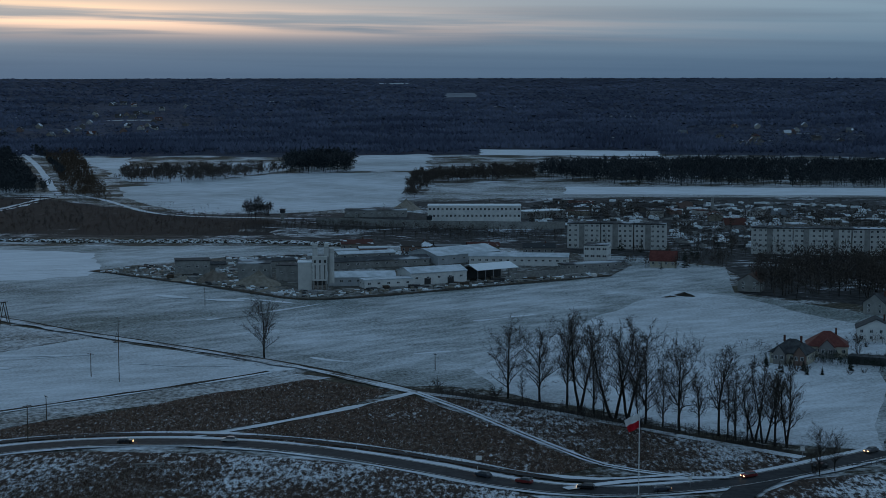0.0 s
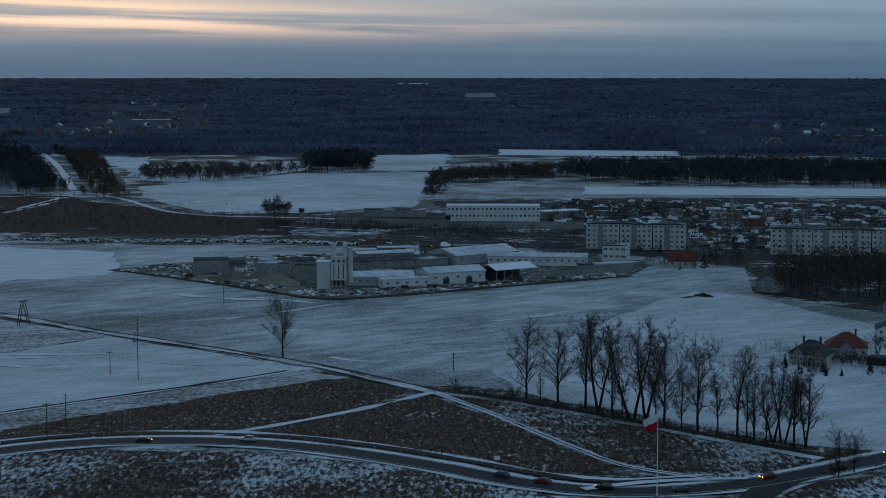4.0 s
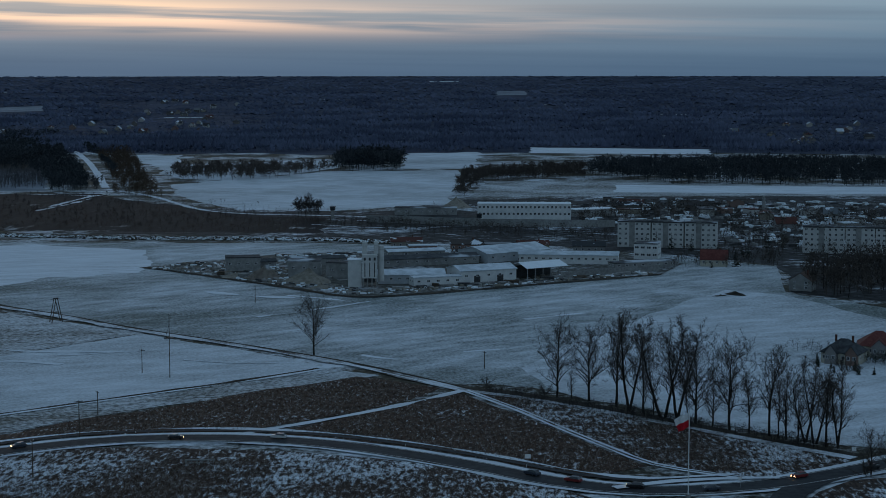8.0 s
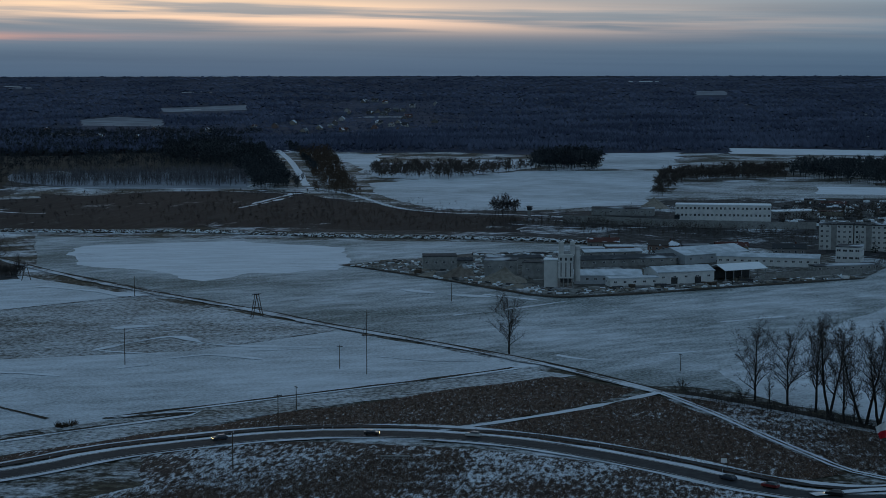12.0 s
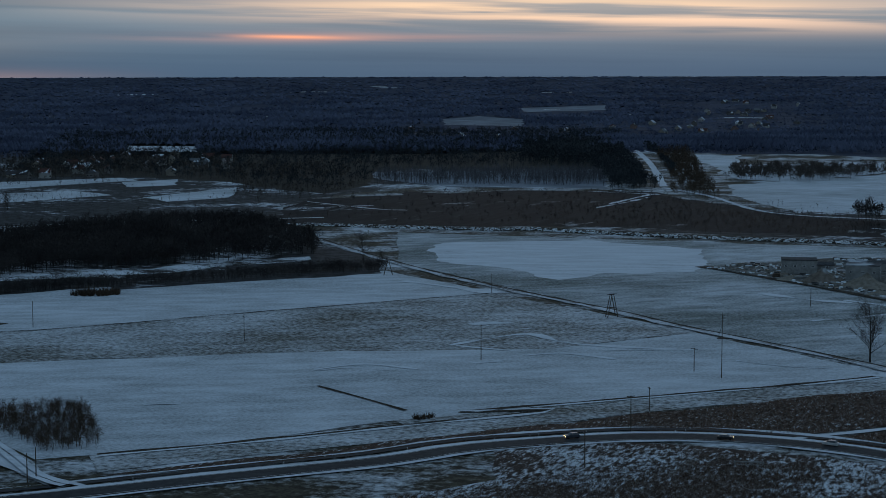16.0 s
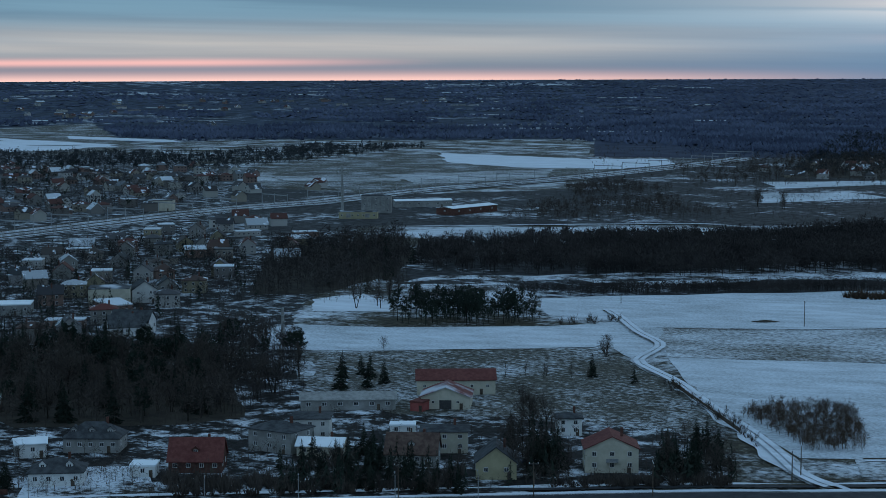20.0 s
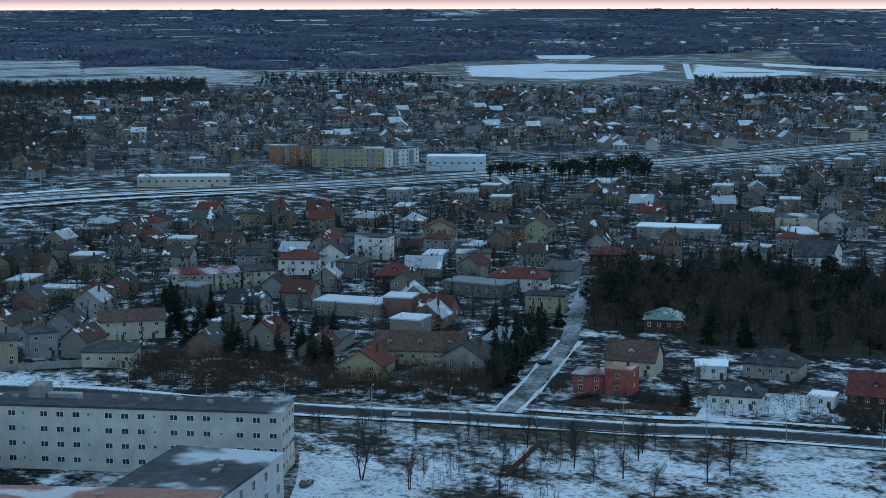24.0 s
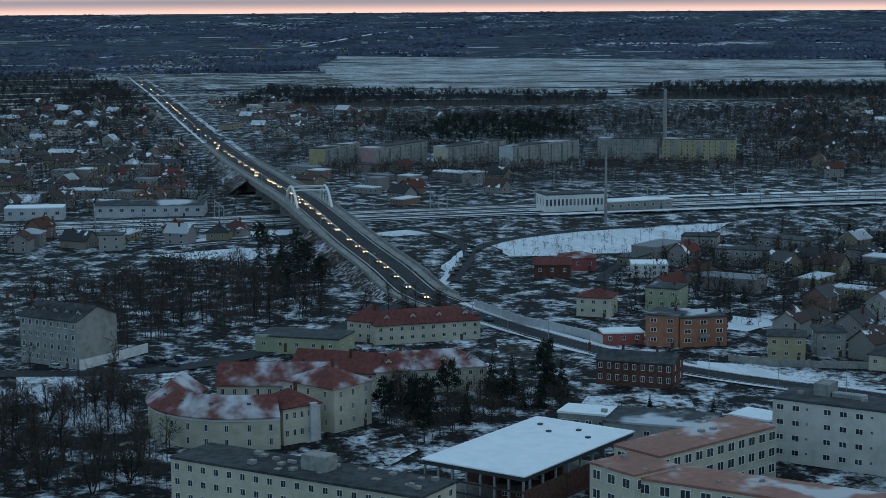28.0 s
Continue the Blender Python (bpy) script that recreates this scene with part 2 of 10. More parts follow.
M["red_twig"] = speckled("willow twigs", (0.045, 0.033, 0.025), (0.105, 0.074, 0.052), 0.8)
M["white_wall"] = speckled("white render", (0.56, 0.57, 0.57), (0.70, 0.70, 0.69), 0.4, 0.9)
M["grey_wall"] = speckled("grey concrete", (0.20, 0.20, 0.195), (0.32, 0.32, 0.31), 0.35, 0.9)
M["panel_wall"] = speckled("pale block panels", (0.46, 0.46, 0.45), (0.58, 0.58, 0.56), 0.25, 0.9)
M["cream_wall"] = speckled("cream render", (0.40, 0.375, 0.305), (0.51, 0.475, 0.39), 0.4, 0.9)
M["yellow_wall"] = speckled("yellow render", (0.31, 0.28, 0.18), (0.39, 0.35, 0.23), 0.4, 0.9)
M["orange_wall"] = speckled("orange render", (0.30, 0.135, 0.088), (0.37, 0.18, 0.115), 0.4, 0.9)
M["green_wall"] = speckled("pale lime render", (0.28, 0.30, 0.20), (0.34, 0.36, 0.25), 0.4, 0.9)
M["brick_wall"] = speckled("dark red brick", (0.075, 0.038, 0.031), (0.135, 0.07, 0.057), 1.2, 0.9)
M["red_wall"] = speckled("red painted wall", (0.26, 0.07, 0.065), (0.34, 0.11, 0.10), 0.6, 0.9)
M["steel_wall"] = speckled("pale sheet cladding", (0.36, 0.39, 0.42), (0.48, 0.50, 0.52), 0.4, 0.5)
M["red_roof"] = speckled("red tiles", (0.10, 0.034, 0.031), (0.155, 0.058, 0.050), 0.9, 0.7)
M["red_roof_snow"] = speckled("red tiles under patchy snow", (0.12, 0.042, 0.038), (0.18, 0.07, 0.06), 0.8, 0.7, third=(0.55, 0.60, 0.66), drift=(0.43, 0.66))
M["rust_roof"] = speckled("rust-red sheet roof with snow", (0.23, 0.10, 0.075), (0.33, 0.155, 0.115), 0.5, 0.6, third=(0.52, 0.54, 0.57))
M["dark_roof"] = speckled("dark roofing felt", (0.035, 0.038, 0.042), (0.08, 0.085, 0.09), 0.5, 0.8)
M["felt_snow"] = speckled("roofing felt with snow patches", (0.05, 0.053, 0.058), (0.09, 0.095, 0.10), 0.35, 0.8, third=(0.55, 0.60, 0.66))
M["snow_roof"] = speckled("snow on a roof", (0.70, 0.76, 0.81), (0.79, 0.84, 0.88), 0.3, 0.8)
M["brown_roof"] = speckled("brown tiles", (0.07, 0.045, 0.038), (0.13, 0.09, 0.075), 0.9, 0.8)
M["glass"], gt, gb = material("window glass", 0.08)
gb.inputs["Base Color"].default_value, gb.inputs["Specular IOR Level"].default_value = (0.028, 0.034, 0.042, 1), 0.8
M["frame"] = speckled("white window frame", (0.5, 0.5, 0.5), (0.66, 0.66, 0.65), 3.0, 0.6)
M["green_roof"] = speckled("green sheet roof with snow", (0.10, 0.17, 0.14), (0.17, 0.25, 0.21), 0.8, 0.6, third=(0.5, 0.56, 0.58))
M["ballast"] = snowfield("railway ballast", 0.22, (0.05, 0.048, 0.046), 100, 8, 0.5, 0.03, 0.25)
M["rail_steel"] = speckled("rail steel", (0.25, 0.26, 0.27), (0.4, 0.41, 0.42), 2.0, 0.3, metal=0.7)
M["pink_wall"] = speckled("faded pink render", (0.30, 0.20, 0.20), (0.38, 0.26, 0.25), 0.4, 0.9)
M["ice_wall"] = speckled("pale blue sheet cladding", (0.40, 0.48, 0.54), (0.52, 0.60, 0.66), 0.4, 0.6)
M["straw"] = speckled("bleached straw", (0.15, 0.11, 0.08), (0.48, 0.45, 0.42), 0.6)
M["dry_grass"] = speckled("dead brown grass", (0.052, 0.031, 0.021), (0.155, 0.096, 0.066), 0.6)
M["concrete"] = speckled("old concrete", (0.19, 0.19, 0.185), (0.31, 0.31, 0.30), 0.8, 0.9)
M["steel"] = speckled("galvanised steel", (0.22, 0.23, 0.24), (0.36, 0.37, 0.38), 2.0, 0.5, metal=0.5)
M["dark_metal"] = speckled("dark painted steel", (0.03, 0.032, 0.035), (0.06, 0.062, 0.065), 2.0, 0.5)
M["white_paint"] = speckled("white painted steel", (0.62, 0.62, 0.62), (0.74, 0.74, 0.74), 1.0, 0.5)
M["red_cloth"] = speckled("red cloth", (0.42, 0.012, 0.02), (0.55, 0.025, 0.04), 2.0, 0.9)
M["white_cloth"] = speckled("white cloth", (0.6, 0.6, 0.6), (0.75, 0.75, 0.75), 2.0, 0.9)
M["sand"] = speckled("heaped gravel", (0.16, 0.145, 0.12), (0.27, 0.245, 0.21), 0.6, 0.95)
M["wood"] = speckled("weathered timber", (0.06, 0.048, 0.038), (0.12, 0.095, 0.075), 1.5, 0.9)
M["tyre"] = speckled("tyre rubber", (0.015, 0.015, 0.016), (0.03, 0.03, 0.03), 4.0, 0.8)
M["house_wall"] = varied("rendered house wall", [(0.28, 0.27, 0.26), (0.25, 0.245, 0.23), (0.27, 0.24, 0.17), (0.37, 0.36, 0.345), (0.18, 0.17, 0.165), (0.28, 0.25, 0.22), (0.31, 0.30, 0.30), (0.23, 0.155, 0.13)])
M["house_roof"] = varied("house roof", [(0.055, 0.055, 0.06), (0.11, 0.05, 0.042), (0.08, 0.07, 0.065), (0.09, 0.09, 0.095), (0.14, 0.052, 0.045), (0.05, 0.055, 0.06), (0.42, 0.46, 0.50), (0.09, 0.062, 0.054)], 0.7, snow=0.12)
M["far_wall"] = varied("far house walls", [(0.40, 0.39, 0.36), (0.24, 0.23, 0.22), (0.32, 0.29, 0.24), (0.48, 0.47, 0.45), (0.18, 0.165, 0.155), (0.24, 0.17, 0.15)], island=True)
M["far_roof"] = varied("far house roofs", [(0.05, 0.05, 0.055), (0.10, 0.05, 0.043), (0.56, 0.62, 0.68), (0.08, 0.08, 0.085), (0.11, 0.055, 0.048), (0.16, 0.175, 0.19), (0.06, 0.056, 0.056)], 0.7, snow=0.2, island=True)
M["flat_roof"] = varied("flat roof", [(0.66, 0.72, 0.78), (0.10, 0.105, 0.11), (0.62, 0.68, 0.74), (0.25, 0.27, 0.29), (0.68, 0.74, 0.80)], 0.8)
M["car_paint"] = varied("car paint", [(0.02, 0.02, 0.023), (0.35, 0.36, 0.38), (0.05, 0.06, 0.08), (0.6, 0.6, 0.6), (0.12, 0.12, 0.13), (0.2, 0.03, 0.03), (0.03, 0.05, 0.12)], 0.3)


def lit(name, colour, strength):
    m, t, b = material(name, 0.5)
    b.inputs["Base Color"].default_value = (*colour, 1)
    b.inputs["Emission Color"].default_value, b.inputs["Emission Strength"].default_value = (*colour, 1), strength
    return m


M["headlight"] = lit("lit headlamp", (1.0, 0.58, 0.24), 6.0)
M["amber"] = lit("amber lamp", (1.0, 0.5, 0.15), 14.0)
M["red_lamp"] = lit("lit red lamp", (1.0, 0.04, 0.03), 12.0)


# ---------------------------------------------------------------- geometry helpers
def ground_z(x, y):
    """The plain is level; far off it rises slowly to wooded hills."""
    u = min(max((math.hypot(x, y) - 2600.0) / 2300.0, 0.0), 1.0)
    return (H - 24.8) * u * u


def mesh_of(name, bm, *mats):
    me = bpy.data.meshes.new(name)
    bm.to_mesh(me)
    bm.free()
    for m in mats:
        me.materials.append(M[m])
    return me


def raw_mesh(name, verts, faces, *mats, slots=None):
    me = bpy.data.meshes.new(name)
    me.from_pydata(verts, [], faces)
    for m in mats:
        me.materials.append(M[m])
    if slots is not None:
        me.polygons.foreach_set("material_index", slots)
    me.update()
    return me


def part(name, me, parent, m=None, label=""):
    ob = new(name, me)
    ob.parent = parent
    if m is not None:
        ob.matrix_basis = m
    return tagged(ob, label)


def thing(name, label, category, x, y, turn=0.0, z=None, group="", data=None, kind=""):
    ob = new(name, data)
    ob.location = (x, y, ground_z(x, y) if z is None else z)
    ob.rotation_euler = (0, 0, turn)
    if data is None:
        ob.empty_display_size = 1.0
    return tagged(ob, label, category, group, kind)


def add_box(bm, x0, x1, y0, y1, z0, z1, slot=0, bevel=0.0):
    vs = [bm.verts.new(p) for p in ((x0, y0, z0), (x1, y0, z0), (x1, y1, z0), (x0, y1, z0), (x0, y0, z1), (x1, y0, z1), (x1, y1, z1), (x0, y1, z1))]
    fs = []
    for q in ((3, 2, 1, 0), (4, 5, 6, 7), (0, 1, 5, 4), (1, 2, 6, 5), (2, 3, 7, 6), (3, 0, 4, 7)):
        f = bm.faces.new([vs[i] for i in q])
        f.material_index = slot
        fs.append(f)
    if bevel:
        bmesh.ops.bevel(bm, geom=list({e for f in fs for e in f.edges}), offset=bevel, segments=1, affect="EDGES")
    return fs


def box(name, mat, *dims, bevel=0.0):
    bm = bmesh.new()
    add_box(bm, *dims, bevel=bevel)
    return mesh_of(name, bm, mat)


def add_rod(bm, a, b, ra, rb, sides=5, slot=0):
    a, b = Vector(a), Vector(b)
    d = (b - a).normalized()
    u = d.orthogonal().normalized()
    v = d.cross(u)
    rings = []
    for c, r in ((a, ra), (b, rb)):
        rings.append([bm.verts.new(c + (u * math.cos(k * math.tau / sides) + v * math.sin(k * math.tau / sides)) * r) for k in range(sides)])
    for k in range(sides):
        f = bm.faces.new((rings[0][k], rings[0][(k + 1) % sides], rings[1][(k + 1) % sides], rings[1][k]))
        f.material_index = slot
    f = bm.faces.new(rings[1])
    f.material_index = slot


def rod(name, mat, a, b, ra, rb=None, sides=6):
    bm = bmesh.new()
    add_rod(bm, a, b, ra, ra if rb is None else rb, sides)
    return mesh_of(name, bm, mat)


def smooth_line(pts, step=8.0):
    """A smooth line through the points, with their further values carried along."""
    pts = [tuple(p) for p in pts]
    n, res = len(pts), []
    for i in range(n - 1):
        a, b, c, d = (np.array(pts[min(max(k, 0), n - 1)], float) for k in (i - 1, i, i + 1, i + 2))
        m = max(2, int(np.linalg.norm(c[:2] - b[:2]) / step))
        for k in range(m):
            s = k / m
            res.append(0.5 * (2 * b + (c - a) * s + (2 * a - 5 * b + 4 * c - d) * s * s + (3 * b - a - 3 * c + d) * s ** 3))
    res.append(np.array(pts[-1], float))
    return res


def ribbon(name, pts, width, mat, z, label="", step=8.0, kind="structure", shift=0.0, rough=0.0, thick=0.0):
    """A road, track or verge along a smooth line; shift moves it sideways, a third value of a point lifts it."""
    LAYERS[z] = LAYERS.get(z, 0) + 1
    z += 0.004 * LAYERS[z]
    line = smooth_line(pts, step)
    verts, faces = [], []
    for i, p in enumerate(line):
        a, b = line[max(i - 1, 0)], line[min(i + 1, len(line) - 1)]
        d = (b - a)[:2]
        d = d / max(np.linalg.norm(d), 1e-6)
        nrm = np.array((-d[1], d[0]))
        w = width * (1 + rough * (noise.noise((p[0] * 0.06, p[1] * 0.06, shift)) * 2))
        for s in (-0.5, 0.5):
            q = p[:2] + nrm * (shift + s * w)
            verts.append((q[0], q[1], ground_z(*q) + z + (p[2] if len(p) > 2 else 0.0)))
        if i:
            k = 2 * i
            faces.append((k - 2, k - 1, k + 1, k)[::-1])
    ob = new(name, raw_mesh(name, verts, faces, mat))
    return tagged(ob, label, kind=kind)


LAYERS = {}
OPEN = []          # open land, where no far trees stand


def sheet(name, pts, mat, z, label="", rough=0.0, kind="structure", seed=0):
    """A piece of ground with a slightly uneven edge, laid on the plain."""
    LAYERS[z] = LAYERS.get(z, 0) + 1
    z += 0.004 * LAYERS[z]
    ring = []
    n = len(pts)
    for i in range(n):
        a, b = Vector(pts[i]), Vector(pts[(i + 1) % n])
        m = max(1, int((b - a).length / ((4.0 if mat == "ice" else 12.0) if rough else 120.0)))
        for k in range(m):
            p = a.lerp(b, k / m)
            if rough:
                p = p + Vector((noise.noise((p.x * 0.04, p.y * 0.04, seed + 1.5)), noise.noise((p.x * 0.04, p.y * 0.04, seed + 7.5)))) * rough
                if mat == "ice":
                    p = p + Vector((noise.noise((p.x * 0.13, p.y * 0.13, seed + 3.5)), noise.noise((p.x * 0.13, p.y * 0.13, seed + 9.5)))) * min(rough, 5.0) * .5
            ring.append(p)
    bm = bmesh.new()
    f = bm.faces.new([bm.verts.new((p.x, p.y, 0)) for p in ring])
    f.normal_update()
    if f.normal.z < 0 or sum(a.x * b.y - b.x * a.y for a, b in zip(ring, ring[1:] + ring[:1])) < 0:
        bmesh.ops.reverse_faces(bm, faces=[f])
    far = max(math.hypot(*p) for p in ring)
    if name in ("far_field", "clearing", "frozen_meadow", "airfield", "meadow_runway", "far_arable", "heath"):
        OPEN.append([tuple(p) for p in pts])
    bmesh.ops.triangulate(bm, faces=bm.faces[:])
    if far > 2600:
        xs, ys = [p.x for p in ring], [p.y for p in ring]
        for lo, hi, axis in ((min(xs), max(xs), (1, 0, 0)), (min(ys), max(ys), (0, 1, 0))):
            c = math.floor(lo / 130) * 130 + 130
            while c < hi:
                bmesh.ops.bisect_plane(bm, geom=bm.verts[:] + bm.edges[:] + bm.faces[:], plane_co=(c * axis[0], c * axis[1], 0), plane_no=axis)
                c += 130
    for v in bm.verts:
        v.co.z = ground_z(v.co.x, v.co.y) + z
    return tagged(new(name, mesh_of(name, bm, mat)), label, kind=kind)


def polar(azimuth, r):
    a = radians(azimuth)
    return (-math.sin(a) * r, math.cos(a) * r)


def inside(x, y, poly):
    c, n = False, len(poly)
    for i in range(n):
        (x0, y0), (x1, y1) = poly[i], poly[i - 1]
        if (y0 > y) != (y1 > y) and x < (x1 - x0) * (y - y0) / (y1 - y0) + x0:
            c = not c
    return c


def inside_many(x, y, poly):
    c = np.zeros(len(x), bool)
    for i in range(len(poly)):
        (x0, y0), (x1, y1) = poly[i], poly[i - 1]
        if y0 != y1:
            c ^= ((y0 > y) != (y1 > y)) & (x < (x1 - x0) * (y - y0) / (y1 - y0) + x0)
    return c


# ---------------------------------------------------------------- the plain
def build_ground():
    verts, faces = [(0, 0, 0)], []
    radii = [150, 300, 450, 600, 900, 1300, 1800, 2300, 2600] + [2600 + 115 * k for k in range(1, 21)]
    seg = 144
    for r in radii:
        for k in range(seg):
            a = k * math.tau / seg
            x, y = r * math.cos(a), r * math.sin(a)
            verts.append((x, y, ground_z(x, y)))
    for k in range(seg):
        faces.append((0, 1 + k, 1 + (k + 1) % seg))
    for j in range(len(radii) - 1):
        b = 1 + j * seg
        for k in range(seg):
            k2 = (k + 1) % seg
            faces.append((b + k, b + seg + k, b + seg + k2, b + k2))
    tagged(new("ground", raw_mesh("ground", verts, faces, "ground")), "snow-dusted plain of waste grass and yards", kind="structure")


build_ground()


def forest_floor(name, a0, a1, r0, r1, mat, z, label):
    """Dark ground under the woods, a sector of a ring."""
    verts, faces = [], []
    na, nr = max(2, int((a1 - a0) / 2)), max(2, int((r1 - r0) / 110))
    for j in range(nr + 1):
        for k in range(na + 1):
            a, r = a0 + (a1 - a0) * k / na, r0 + (r1 - r0) * j / nr
            if j == 0:
                r += noise.noise((k * 0.7, r0 * 0.01, 0.3)) * 90
            x, y = polar(a, r)
            verts.append((x, y, ground_z(x, y) + z))
    for j in range(nr):
        for k in range(na):
            i = j * (na + 1) + k
            faces.append((i, i + 1, i + na + 2, i + na + 1)[::-1])
    tagged(new(name, raw_mesh(name, verts, faces, mat)), label, kind="structure")


# far ground sectors, with distance haze mixed into their base colours
forest_floor("forest_floor", -24, 40, 2150, 4890, "far_floor_hazed", 0.12, "dark floor of the far woods")
forest_floor("forest_floor", 38, 118, 2700, 4890, "far_land_hazed", 0.12, "far open land with hedges and thin snow")
forest_floor("forest_floor", 118, 336, 2700, 4890, "far_floor_hazed", 0.12, "dark floor of the far woods")
# ---------------------------------------------------------------- fields
sheet("field_far_side", [(-536.8, 634.3), (-446.9, 712.3), (-359.8, 818.8), (-333.7, 839.6), (-252.6, 770.4), (-326.6, 682.1), (-390.8, 600.8), (-439.6, 563.5), (-482.4, 584.2)], "field_white", 0.10, "snow-covered field beside a belt of trees", 2, seed=1)
sheet("field_grass_strip", [(-439.6, 563.5), (-390.8, 600.8), (-326.6, 682.1), (-252.6, 770.4), (-138.4, 680.1), (-181.8, 621.7), (-277.7, 580.0), (-390.2, 506.3)], "field_thin", 0.10, "strip of grey-brown stubble under thin snow", 3, seed=2)
sheet("field_centre", [(-390.2, 506.3), (-277.7, 580.0), (-181.8, 621.7), (-138.4, 680.1), (-73.4, 624.0), (-59.0, 603.9), (-134.1, 530.0), (-188.0, 477.8), (-223.5, 429.7), (-249.0, 407.6), (-259.8, 398.5), (-322.1, 440.0)], "field_white", 0.12, "broad field under level snow", 2, seed=3)
sheet("field_corn", [(-342.5, 876.7), (-185.0, 733.4), (-67.3, 624.7), (-18.3, 572.3), (-2.1, 574.0), (14.1, 567.2), (97.3, 480.1), (122.0, 472.7), (188.9, 737.6), (136.9, 813.5), (151.4, 918.7), (100.3, 975.2), (-28.0, 1023.2), (-101.7, 1038.7), (-405.4, 1039.3)], "field", 0.10, "winter cornfield showing green through thin snow", 2, seed=4)
sheet("field_snow_far", [(-358.3, 989.2), (-282.4, 1024.9), (-196.5, 994.7), (-181.4, 887.5), (-222.0, 857.9), (-237.0, 828.0), (-266.9, 860.1), (-329.4, 891.4)], "ice", 0.16, "wind-packed snow on a field", 8, seed=5)
sheet("field_snow_side", [(61.0, 730.2), (111.8, 824.2), (135.2, 803.2), (178.7, 697.2), (122.0, 472.7), (97.3, 480.1), (14.1, 567.2), (11.1, 605.2), (24.3, 641.9)], "field_white", 0.16, "snow-covered field beyond a row of trees", 6, seed=6)
# snowy paths over the heath
for pts, w in (
        ([(-562.1, 1466.4), (-478.3, 1470.4), (-373.5, 1464.9)], 3.0),
        ([(-335.1, 1305.4), (-331.2, 1373.0), (-327.0, 1426.5)], 4.0),
        ([(-607.5, 1067.6), (-537.7, 1097.9), (-495.4, 1126.6)], 3.5),
        ([(-547.5, 1183.7), (-525.3, 1215.7), (-502.2, 1237.7)], 4.0),
        ([(-439.2, 1447.1), (-378.7, 1436.3), (-320.2, 1419.3)], 3.5),
        ([(-335.3, 1270.5), (-327.4, 1324.1), (-322.4, 1388.1)], 3.0),
        ([(-566.8, 1256.8), (-490.2, 1207.9), (-461.8, 1204.1)], 3.0),
        ([(-121.1, 1162.6), (-66.8, 1137.9), (-15.2, 1154.2)], 3.0),
        ([(-93.2, 1192.8), (-39.4, 1206.1)], 3.0),
        ):
    ribbon("heath_path", pts, w, "snow_line", 0.24, "narrow snowy path over the heath", 4.0, rough=0.8)
# thin streaks of drifted snow
for pts, w in (
        ([(13.4, 723.2), (25.6, 733.1), (39.8, 743.4)], 4.5),
        ([(-98.9, 728.5), (-92.3, 736.9), (-82.9, 743.7)], 3.5),
        ([(-10.7, 638.9), (2.5, 645.3)], 2.2),
        ([(-53.2, 663.0), (-46.4, 671.4)], 2.0),
        ([(-48.2, 631.3), (-41.2, 625.1), (-33.6, 621.4)], 2.6),
        ([(-162.9, 626.6), (-151.2, 629.0), (-136.2, 636.6)], 3.0),
        ([(-94.6, 797.7), (-75.2, 785.9), (-58.8, 772.5)], 5.0),
        ([(-230.1, 671.7), (-223.1, 678.4), (-214.0, 680.7)], 6.0),
        ([(-208.5, 664.4), (-201.8, 670.8)], 3.0),
        ([(-220.1, 617.2), (-210.8, 639.5), (-199.2, 654.4), (-180.8, 638.5), (-159.8, 635.3), (-130.7, 637.2)], 4.5),
        ([(-186.2, 604.3), (-173.9, 614.0), (-152.9, 607.7)], 3.0),
        ([(-245.0, 550.0), (-236.3, 559.3), (-221.2, 558.5)], 4.0),
        ([(-198.4, 582.3), (-190.4, 590.5)], 5.0),
        ([(-111.2, 618.4), (-91.7, 612.1), (-73.8, 613.0)], 1.6),
        ([(-99.5, 726.5), (-76.2, 751.7), (-55.3, 777.4)], 3.0),
        ([(-310.3, 799.9), (-278.5, 785.0), (-250.9, 770.3)], 7.0),
        ([(-135.1, 810.0), (-111.6, 794.8), (-90.3, 790.0)], 5.0),
        ([(-246.7, 550.9), (-234.8, 567.6), (-212.6, 564.1)], 4.0),
        ([(-217.5, 617.2), (-195.3, 613.1)], 3.0),
        ([(-271.0, 475.0), (-261.1, 481.1)], 2.0),
        ):
    ribbon("snow_streak", pts, w * 0.65, "ice", 0.21, "thin streak of drifted snow on a field", 1.6, rough=1.0)
# margin between ditch and tussock grass
sheet("field_margin", [(-249.0, 407.6), (-182.5, 473.6), (-188.0, 477.8), (-124.2, 542.6), (-58.8, 601.6), (-38.2, 589.2), (-92.7, 541.5), (-154.3, 477.9), (-142.4, 488.4), (-203.7, 425.4), (-236.9, 390.5)], "field_thin", 0.15, "field margin of thin grass under snow", 3, seed=11)
# tussock grass
sheet("tussock_ground", [(-129.7, 502.8), (-91.6, 542.4), (-47.0, 586.5), (-15.6, 565.3), (-38.7, 525.0), (-73.7, 493.1), (-125.2, 485.0), (-157.1, 455.9), (-209.8, 403.5), (-235.2, 387.7), (-196.7, 428.8)], "rough_grass", 0.18, "brown tussock grass by the main road", 4, seed=12)
sheet("tussock_ground", [(-9.0, 557.3), (19.0, 499.6), (41.2, 453.9), (25.5, 439.9), (2.3, 458.1), (-29.1, 479.3), (-68.4, 490.0), (-38.5, 522.4)], "rough_grass", 0.18, "brown tussock grass between two lanes", 3, seed=13)
